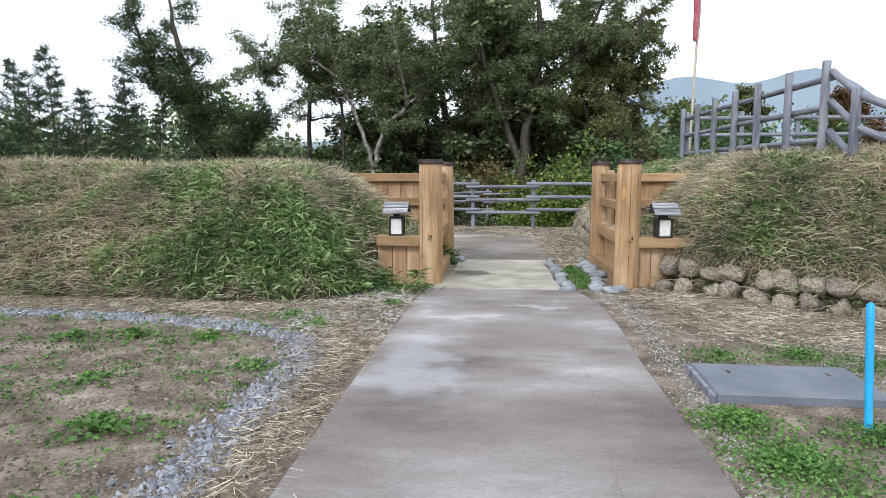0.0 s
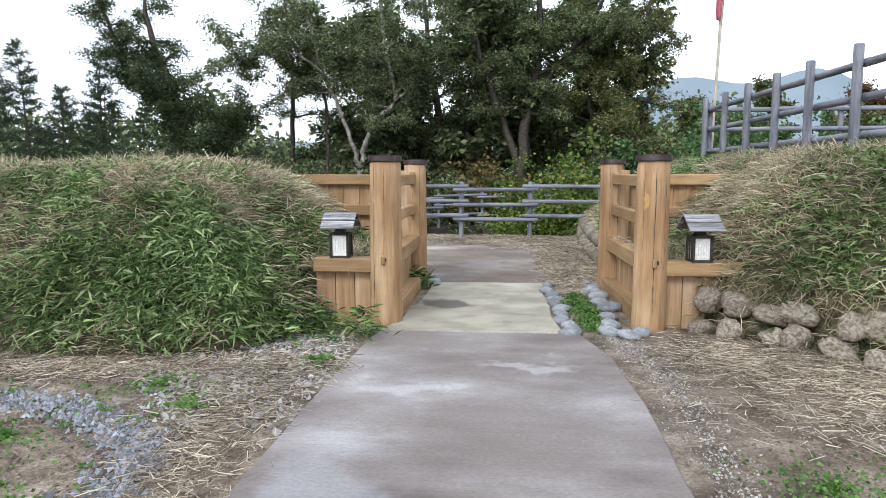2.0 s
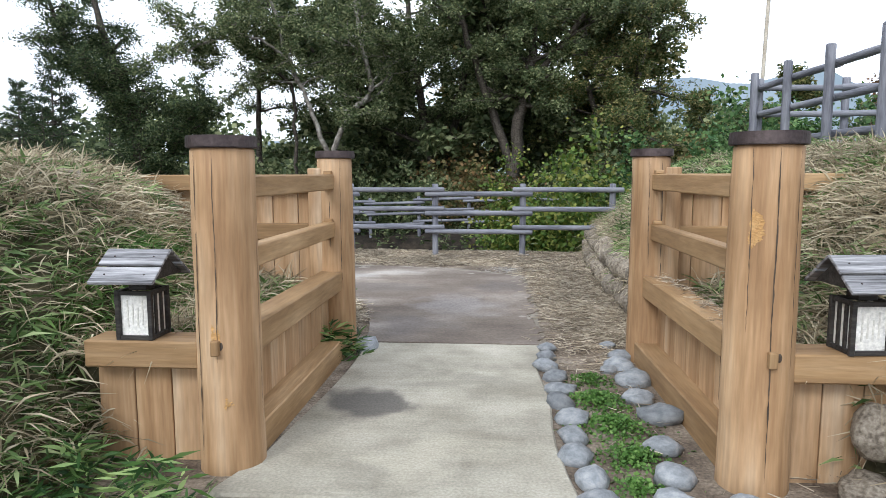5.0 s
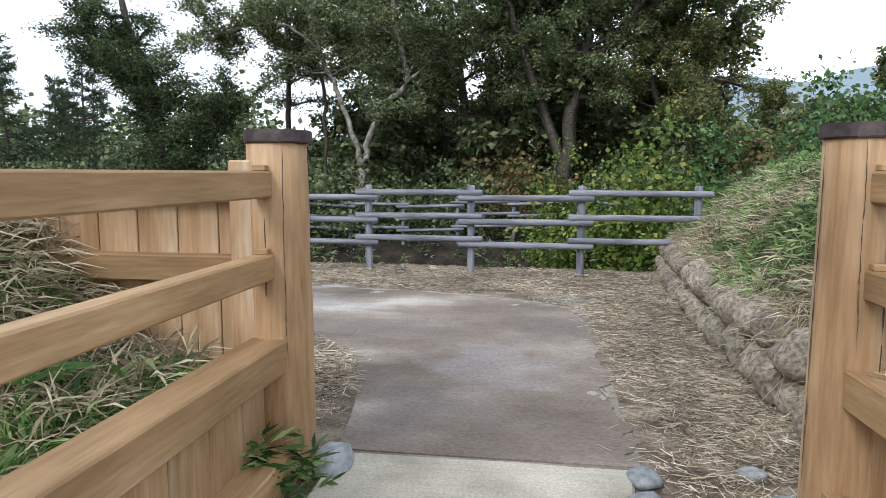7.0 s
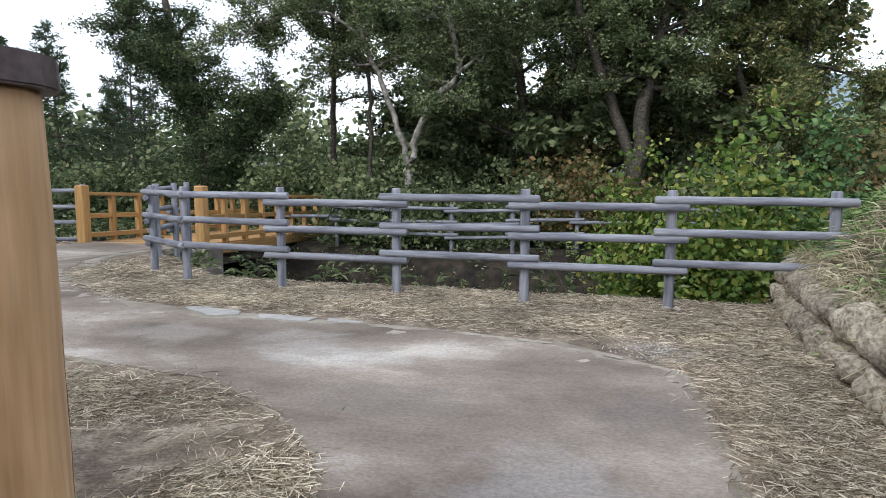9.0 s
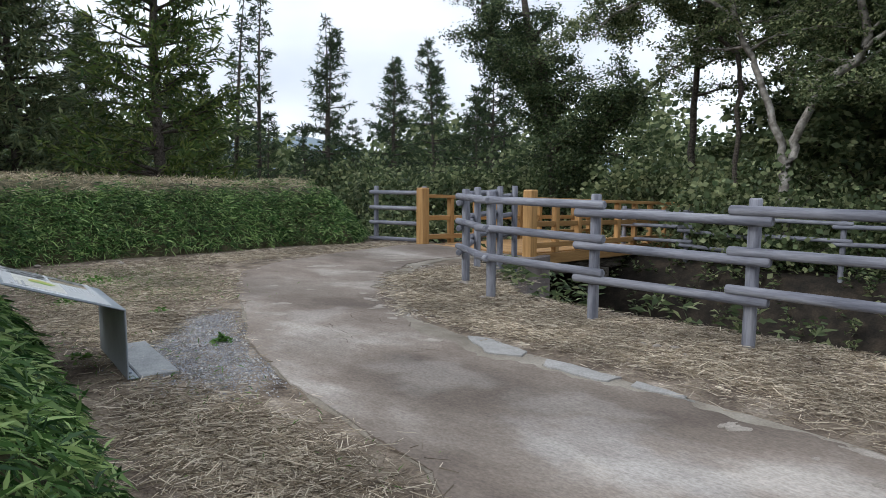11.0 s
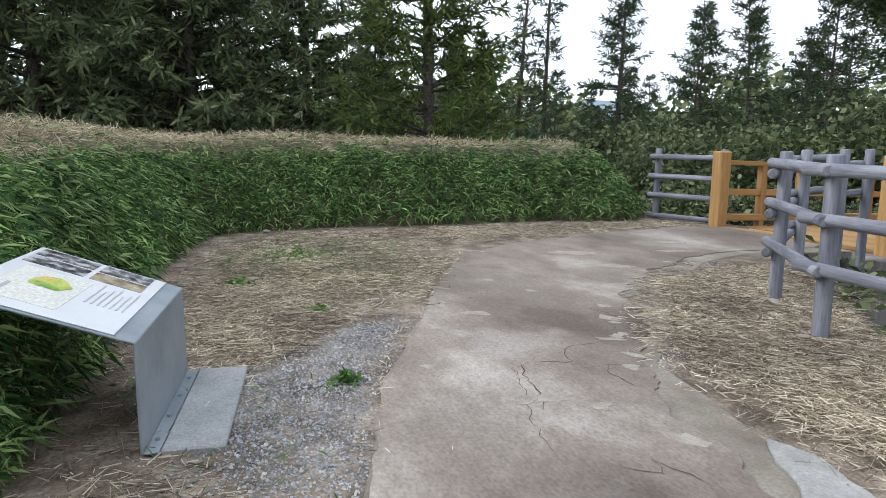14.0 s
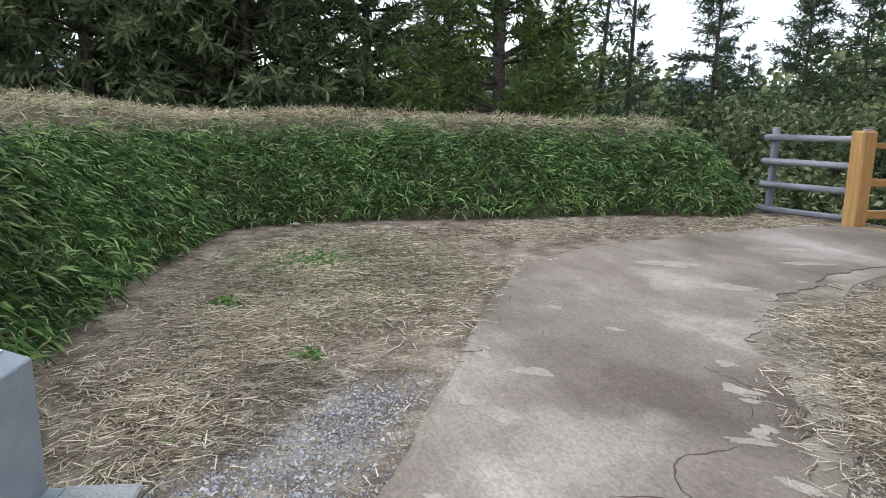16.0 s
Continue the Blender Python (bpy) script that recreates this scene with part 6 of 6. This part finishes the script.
def wild_tree(m, stems, seed, leaf, bark, label, boughs=12, crown_from=0.3, reach=2.5, leaves=40000, size=0.11, rise=0.35, twigs=4, sleeve=0.0, ivy=0, fringe=0.12, name="tree"):
    """A tree of crooked stems: boughs, side branches and twigs, with leaves strung along the twigs; ivy may wrap the stems."""
    rng = np.random.default_rng(seed)
    chains, ends, sleeves = [], [], []
    for stem in stems:
        st = grown(stem, rng)
        chains.append(st)
        sleeves.append(st)
        n = len(st) - 1
        for b in range(boughs):
            f = crown_from + (1 - crown_from) * (b + rng.uniform(0, 1)) / boughs
            k = min(int(f * n), n - 1)
            q = st[k] + (st[k + 1] - st[k]) * (f * n - k)
            a = b * 2.4 + rng.uniform(-0.5, 0.5)
            out = reach * (1.15 - 0.55 * f) * rng.uniform(0.5, 1.15)
            bough, _ = chain(rng, q[:3], (math.cos(a), math.sin(a), rng.normal(rise, 0.25)), out, max(0.014, q[3] * 0.5), 0.008, 7, 0.17, -0.01)
            chains.append(bough)
            bp = np.array(bough)
            for i in range(2, 8):
                way = bp[i, :3] - bp[i - 1, :3]
                way /= np.linalg.norm(way)
                for side in (-1, 1):
                    lat = np.cross(way, (0, 0, 1)) * side
                    sub, sd = chain(rng, bp[i, :3], way * rng.uniform(0.3, 0.9) + lat * rng.uniform(0.4, 1.0) + rng.normal(0, 0.25, 3), out * rng.uniform(0.14, 0.34), bp[i, 3] * 0.55 + 0.003, 0.004, 3, 0.2)
                    chains.append(sub)
                    ends.append((sub[1][:3], sub[3][:3]))
                    for _ in range(twigs):
                        p = np.array(sub[rng.integers(1, 4)][:3])
                        d = sd * 0.5 + rng.normal(0, 0.6, 3) + np.array((0, 0, -0.15))
                        ends.append((p, p + d / np.linalg.norm(d) * rng.uniform(0.18, 0.5)))
    ends = np.array(ends)
    k = rng.integers(0, len(ends), leaves)
    c = ends[k, 0] + (ends[k, 1] - ends[k, 0]) * rng.uniform(0, 1.1, leaves)[:, None]
    if ivy:
        st = np.concatenate([s_[: int(len(s_) * 0.8)] for s_ in sleeves])
        k = rng.integers(0, len(st) - 1, ivy)
        u = rng.normal(0, 1, (ivy, 3))
        u /= np.linalg.norm(u, axis=1, keepdims=True)
        lump = 0.55 + 0.45 * np.sin(st[k, 2] * 2.3 + u[:, 0] * 2)
        c = np.concatenate([c, st[k, :3] + u * (st[k, 3:4] + sleeve * lump[:, None] * rng.uniform(0.3, 1.1, ivy)[:, None]) + np.array((0, 0, 1)) * rng.uniform(-0.3, 0.3, (ivy, 1))])
    g = empty(name, m, label, "tree", "trees beyond the moat")
    link("trunk", limb_mesh(chains, 4), M[bark], g, m)
    link("crown", leaf_mesh("crown", c, (fringe * 0.5, fringe * 0.5, fringe * 0.5), 1, size, rng, 0.35, 0.5), M[leaf], g, m)
    return g


wild_tree(put(-5.25, 28.0), [[(0.02, 0, -0.4, 0.15), (0, 0, 1.0, 0.13), (0.04, 0, 2.1, 0.11), (0.26, 0, 2.95, 0.10), (0.7, 0, 3.85, 0.095), (1.42, 0.05, 4.6, 0.09), (1.15, 0.1, 6.0, 0.075), (0.95, 0.1, 7.2, 0.06), (0.7, 0, 9.6, 0.03)],
                             [(0.03, 0, 2.0, 0.10), (-0.43, 0, 3.3, 0.085), (-0.93, 0, 4.6, 0.075), (-1.35, 0, 5.6, 0.065), (-1.8, 0, 7.2, 0.05), (-2.5, 0, 9.4, 0.02)],
                             [(-1.3, 0, 5.5, 0.055), (-2.1, 0.0, 6.2, 0.05), (-3.3, -0.1, 6.4, 0.04), (-4.6, -0.2, 6.05, 0.03), (-5.0, -0.2, 5.5, 0.015)],
                             [(1.42, 0.05, 4.55, 0.05), (2.0, 0.0, 5.05, 0.045), (2.2, 0, 5.9, 0.035), (2.7, 0, 7.0, 0.02)]],
          1, "leaf_a", "pale_bark", "forked tree with crooked pale stems and thin dull-green leaves", 14, 0.40, 2.5, 50000, 0.095)
wild_tree(put(-6.8, 29.0), [[(0, 0, -0.4, 0.08), (0.05, 0, 3.5, 0.065), (-0.1, 0, 4.9, 0.06), (-1.0, 0, 5.7, 0.05), (-1.1, 0, 6.5, 0.045), (-0.6, 0, 8.5, 0.03)]],
          21, "leaf_a", "bark", "slender contorted tree with sparse fine leaves", 16, 0.42, 2.4, 22000, 0.092)
wild_tree(put(-13.2, 30.6), [[(0, 0, -0.4, 0.32), (-0.25, 0, 2.2, 0.28), (-0.45, 0, 3.9, 0.25), (-0.9, 0, 5.5, 0.21), (-1.5, 0, 7.1, 0.16), (-2.0, 0.1, 9.8, 0.06)],
                              [(-0.5, 0, 3.2, 0.2), (-1.6, -0.1, 5.2, 0.17), (-2.6, -0.2, 6.1, 0.14), (-3.1, -0.2, 7.5, 0.10), (-3.9, -0.2, 9.6, 0.04)],
                              [(0, 0, 0.8, 0.12), (0.9, 0, 2.4, 0.10), (1.6, 0.1, 3.7, 0.06), (2.1, 0.1, 4.6, 0.02)]],
          2, "ivy", "bark", "leaning tree smothered in dark ivy", 20, 0.14, 1.8, 44000, 0.105, ivy=22000, sleeve=0.58, fringe=0.2)
wild_tree(put(1.0, 28.8), [[(0, 0, -0.4, 0.25), (0.12, 0, 3.2, 0.21), (0.5, 0, 5.0, 0.18), (0.7, 0, 7.2, 0.14), (0.5, 0.1, 10.2, 0.05)],
                           [(0.02, 0.1, 1.8, 0.17), (-1.0, 0.2, 4.6, 0.14), (-1.9, 0.3, 7.4, 0.09), (-2.4, 0.3, 10.2, 0.04)],
                           [(0.35, 0, 4.4, 0.12), (1.7, -0.1, 6.2, 0.10), (2.9, -0.2, 8.0, 0.07), (3.6, -0.2, 10.0, 0.03)]],
          3, "leaf_a", "bark", "broad dark-leaved tree with a leaning trunk and hanging sprays", 18, 0.34, 3.0, 66000, 0.10, rise=0.1)
wild_tree(put(4.5, 29.6), [[(0, 0, -0.4, 0.18), (0.2, 0, 2.6, 0.15), (0.9, 0, 5.6, 0.11), (1.5, 0, 8.6, 0.05)],
                           [(0.1, 0, 2.0, 0.12), (-0.8, 0, 4.6, 0.09), (-1.1, 0, 8.2, 0.04)]],
          4, "leaf_b", "bark", "tree with leaves turning yellow and rust", 20, 0.22, 3.0, 56000, 0.10, rise=0.12)
wild_tree(put(-1.9, 31.4), [[(0, 0, -0.4, 0.2), (-0.3, 0, 3.0, 0.17), (-0.9, 0, 6.5, 0.12), (-1.2, 0, 10.5, 0.05)],
                            [(0.1, 0, 1.0, 0.16), (0.8, 0, 4.0, 0.13), (1.2, 0.1, 7.0, 0.09), (1.4, 0.1, 10.5, 0.04)]],
          5, "leaf_a", "bark", "dark spreading tree with two stems", 18, 0.14, 2.9, 54000, 0.105)
wild_tree(put(-8.6, 31.2), [[(0, 0, -0.4, 0.13), (-0.3, 0, 3.2, 0.11), (-0.2, 0, 6.2, 0.08), (-0.6, 0, 10.2, 0.03)]],
          9, "leaf_a", "bark", "slender airy tree with fine dull-green leaves", 16, 0.42, 2.2, 15000, 0.092)
for k_, (x_, y_, h_, l_) in enumerate(((7.6, 24.0, 4.9, 0.5), (8.3, 24.6, 4.2, 0.7), (6.9, 23.8, 3.8, -0.3), (9.2, 24.2, 3.9, 0.6), (6.2, 23.2, 3.1, 0.2))):
    wild_tree(put(x_, y_), [[(0, 0, -0.3, 0.03), (0.02, 0, h_ * 0.5, 0.024), (l_ * 0.35, 0, h_ * 0.82, 0.016), (l_, -0.1, h_, 0.006)]], 70 + k_, "bamboo_leaf", "vine",
              "arching green bamboo culm with feathery sprays", 14, 0.2, 0.9, 3600, 0.12, rise=0.5, twigs=3, fringe=0.08, name="bamboo")
a_tree = broadleaf(put(-3.2, 36.5, 140), 12.5, 6, "leaf_a", "bark", 0.2, (0, 0), 0.08, 0.36, 1, 13000, 0.25, "tall dull-green tree deeper in the wood", 15)
b_tree = broadleaf(put(4.4, 35.5), 12.0, 7, "leaf_b", "bark", 0.2, (0.04, 0), 0.08, 0.34, 1, 13000, 0.24, "yellowing tree deeper in the wood", 15)
broadleaf(put(19.5, 38.0), 6.5, 8, "leaf_brown", "bark", 0.15, (0, 0), 0.1, 0.55, 1, 20000, 0.18, "small tree with red-brown autumn leaves", 14)
for x, y, yaw, sc, t in [(8.0, 35.0, 120, 0.6, a_tree), (0.2, 38.5, 300, 1.1, b_tree), (-6.0, 40.5, 20, 1.1, a_tree), (-4.9, 35.2, 200, 0.95, a_tree), (10.2, 37.0, 310, 0.55, b_tree), (13.0, 33.0, 90, 0.48, a_tree), (9.5, 28.0, 160, 0.5, b_tree),
                         (12.2, 26.5, 210, 0.42, b_tree), (22.0, 44.0, 30, 0.55, a_tree), (-3.8, 33.4, 70, 0.9, a_tree), (2.6, 33.8, 170, 1.05, a_tree), (5.6, 31.8, 40, 0.85, b_tree), (-0.6, 35.5, 210, 1.1, b_tree)]:
    copy_thing(t, put(x, y, yaw, sc))

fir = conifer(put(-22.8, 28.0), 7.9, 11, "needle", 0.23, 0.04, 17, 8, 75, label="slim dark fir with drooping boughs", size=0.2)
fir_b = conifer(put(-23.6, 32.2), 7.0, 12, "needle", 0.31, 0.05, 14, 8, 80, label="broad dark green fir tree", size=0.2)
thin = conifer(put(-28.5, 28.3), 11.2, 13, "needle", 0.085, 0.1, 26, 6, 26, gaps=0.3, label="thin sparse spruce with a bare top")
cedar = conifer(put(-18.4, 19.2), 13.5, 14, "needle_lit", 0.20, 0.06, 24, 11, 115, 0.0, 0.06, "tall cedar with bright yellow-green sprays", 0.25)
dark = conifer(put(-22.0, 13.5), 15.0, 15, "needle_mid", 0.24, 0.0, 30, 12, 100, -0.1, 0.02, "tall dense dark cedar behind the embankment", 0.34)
for x, y, yaw, sc, t in [
    (-25.7, 25.4, 50, 0.85, thin), (-30.5, 33.5, 140, 0.95, thin), (-25.0, 36.5, 90, 1.15, fir), (-22.0, 38.5, 20, 0.95, fir_b),
    (-19.0, 33.0, 200, 0.75, fir_b), (-27.0, 42.0, 310, 1.05, fir_b), (-32.0, 40.0, 30, 1.2, fir), (-29.5, 46.0, 77, 1.1, fir_b),
]:
    copy_thing(t, put(x, y, yaw, sc))
for x, y, yaw, sc, t in [
    (-36.0, 48.0, 190, 1.3, fir), (-24.0, 46.0, 290, 0.9, fir), (-20.5, 43.5, 120, 0.7, fir_b), (-28.0, 33.5, 70, 0.7, fir_b),
    (-31.5, 30.5, 10, 0.75, fir_b), (-26.5, 29.5, 130, 0.6, fir_b), (-33.5, 36.5, 200, 0.85, fir_b), (-20.7, 36.0, 250, 1.12, fir_b),
]:
    copy_thing(t, put(x, y, yaw, sc))
for x, y, yaw, sc, t in [
    (-21.5, 9.8, 200, 1.0, dark), (-24.0, 5.8, 300, 1.05, dark), (-27.5, 11.0, 33, 1.1, dark), (-22.5, 1.5, 130, 1.0, dark),
    (-21.8, 16.6, 160, 0.76, dark), (-25.5, 13.0, 160, 1.0, dark), (-22.0, 22.5, 60, 0.5, cedar), (-24.5, 19.5, 60, 0.45, dark),
    (-25.5, 22.8, 200, 0.5, dark), (-30.0, 5.0, 40, 1.1, dark), (-20.0, 5.8, 20, 0.75, cedar),
]:
    copy_thing(t, put(x, y, yaw, sc))


def shrub(m, w, d, h, seed, leaf, count, size, label, stems=9):
    rng = np.random.default_rng(seed)
    chains, tips = [], []
    for k in range(stems):
        st, _ = chain(rng, (rng.uniform(-0.3, 0.3) * w, rng.uniform(-0.3, 0.3) * d, -0.3), (rng.normal(0, 0.5), rng.normal(0, 0.5), 1), h * rng.uniform(0.6, 1.0), 0.025, 0.006, 6, 0.2)
        chains.append(st)
    n = 220
    u = rng.uniform(-1, 1, (n, 3))
    u = u[np.linalg.norm(u, axis=1) < 1]
    lumps = 0.75 + 0.35 * np.sin(u[:, 0] * 5 + seed) * np.cos(u[:, 1] * 4)
    c = np.stack([u[:, 0] * w * 0.6, u[:, 1] * d * 0.6, (u[:, 2] * 0.5 + 0.5) * h * lumps], -1)
    g = empty("shrub", m, label, "shrub", "shrubs by the moat")
    link("branch", limb_mesh(chains, 5), M["bark"], g, m)
    link("foliage", leaf_mesh("foliage", c, (0.25, 0.25, 0.2), max(4, count // len(c) // 2), size * 1.25, rng, 0.5, 0.75), M[leaf], g, m)
    return g


v1 = shrub(put(2.2, 20.2), 2.2, 1.5, 5.4, 31, "vine", 24000, 0.085, "creeper-covered shrub with yellowing leaves behind the fence")
v2 = shrub(put(5.0, 20.5), 3.4, 2.0, 5.0, 32, "bamboo_leaf", 26000, 0.085, "bushy green shrub at the edge of the moat")
v3 = shrub(put(-5.2, 26.0), 3.2, 1.8, 2.4, 33, "leaf_a", 9000, 0.11, "dark undergrowth on the far bank")
v4 = shrub(put(0.2, 26.6), 3.2, 1.6, 2.2, 34, "leaf_rust", 9000, 0.11, "rust-tinged undergrowth on the far bank")
for x, y, yaw, sc, t in [
    (0.9, 21.0, 100, 0.9, v1), (3.6, 22.0, 50, 1.0, v2), (7.4, 21.5, 130, 1.1, v2), (9.5, 23.5, 10, 1.2, v2), (-2.4, 27.4, 160, 1.0, v3),
    (3.4, 26.6, 20, 1.1, v3), (6.4, 26.6, 80, 1.1, v4), (-16.0, 29.5, 33, 1.2, v3), (-14.2, 24.6, 60, 1.0, v3), (-17.5, 26.0, 140, 1.1, v3),
]:
    copy_thing(t, put(x, y, yaw, sc))
for x, y, yaw, sc, t in [
    (-6.8, 30.5, 20, 1.3, v3), (-1.0, 30.0, 260, 1.3, v4), (3.0, 30.5, 300, 1.4, v3), (-10.5, 33.0, 120, 1.4, v3), (-19.0, 31.0, 220, 1.2, v3),
    (-20.5, 28.0, 10, 1.3, v3), (-13.0, 22.4, 10, 0.5, v3), (11.5, 22.6, 200, 1.1, v2), (5.8, 22.6, 30, 1.2, v2), (7.6, 22.9, 130, 1.15, v2), (13.0, 28.0, 70, 1.5, v3), (-15.0, 33.0, 100, 1.6, v3),
    (9.5, 31.0, 100, 1.5, v3), (-9.4, 30.0, 40, 1.25, v3),
]:
    copy_thing(t, put(x, y, yaw, sc))

# far woods and the hills
wx, wy = [], []
rw = np.random.default_rng(50)
ang = rw.uniform(-2.05, 0.75, 2100)
rad = rw.uniform(46, 66, 2100)
cx, cy = np.sin(ang) * rad, 8 + np.cos(ang) * rad
cz = rw.uniform(0, 1, 2100) ** 0.8 * (5.0 + 1.5 * np.sin(ang * 9) + 1.2 * np.sin(ang * 23))
far = link("distant_woods", leaf_mesh("distant_woods", np.stack([cx, cy, cz - 0.4], -1), (0.9, 0.9, 0.7), 36, 0.5, rw, 0.2, 0.7), M["leaf_a"], None)
tagged(far, "dark mixed woodland in the distance", "woods", kind="stuff")


def ridge(x, y):
    a = np.arctan2(x, y)
    r = np.hypot(x, y)
    top = 120 + 85 * np.exp(-((a - 0.34) / 0.17) ** 4) + 38 * np.exp(-((a - 0.41) / 0.06) ** 2) + 30 * np.sin(a * 6 + 1) - 70 * np.exp(-((a + 0.8) / 0.4) ** 2) + 12 * np.sin(a * 31)
    return top * np.exp(-((r - 1700) / 260) ** 2) - 5


aa, rr = np.meshgrid(np.linspace(-2.2, 1.2, 140), np.linspace(1100, 2300, 14))
mx, my = np.sin(aa) * rr, np.cos(aa) * rr
mz = ridge(mx, my)
k = np.array([(i * 140 + j, i * 140 + j + 1, (i + 1) * 140 + j + 1, (i + 1) * 140 + j) for i in range(13) for j in range(139)])
hills = link("backdrop", mesh_of("backdrop", np.stack([mx, my, mz], -1).reshape(-1, 3), k), M["mountain_haze"], None, None, "", True)
tagged(hills, "mountains on the horizon with blue haze painted into their colour", "mountains", kind="structure")
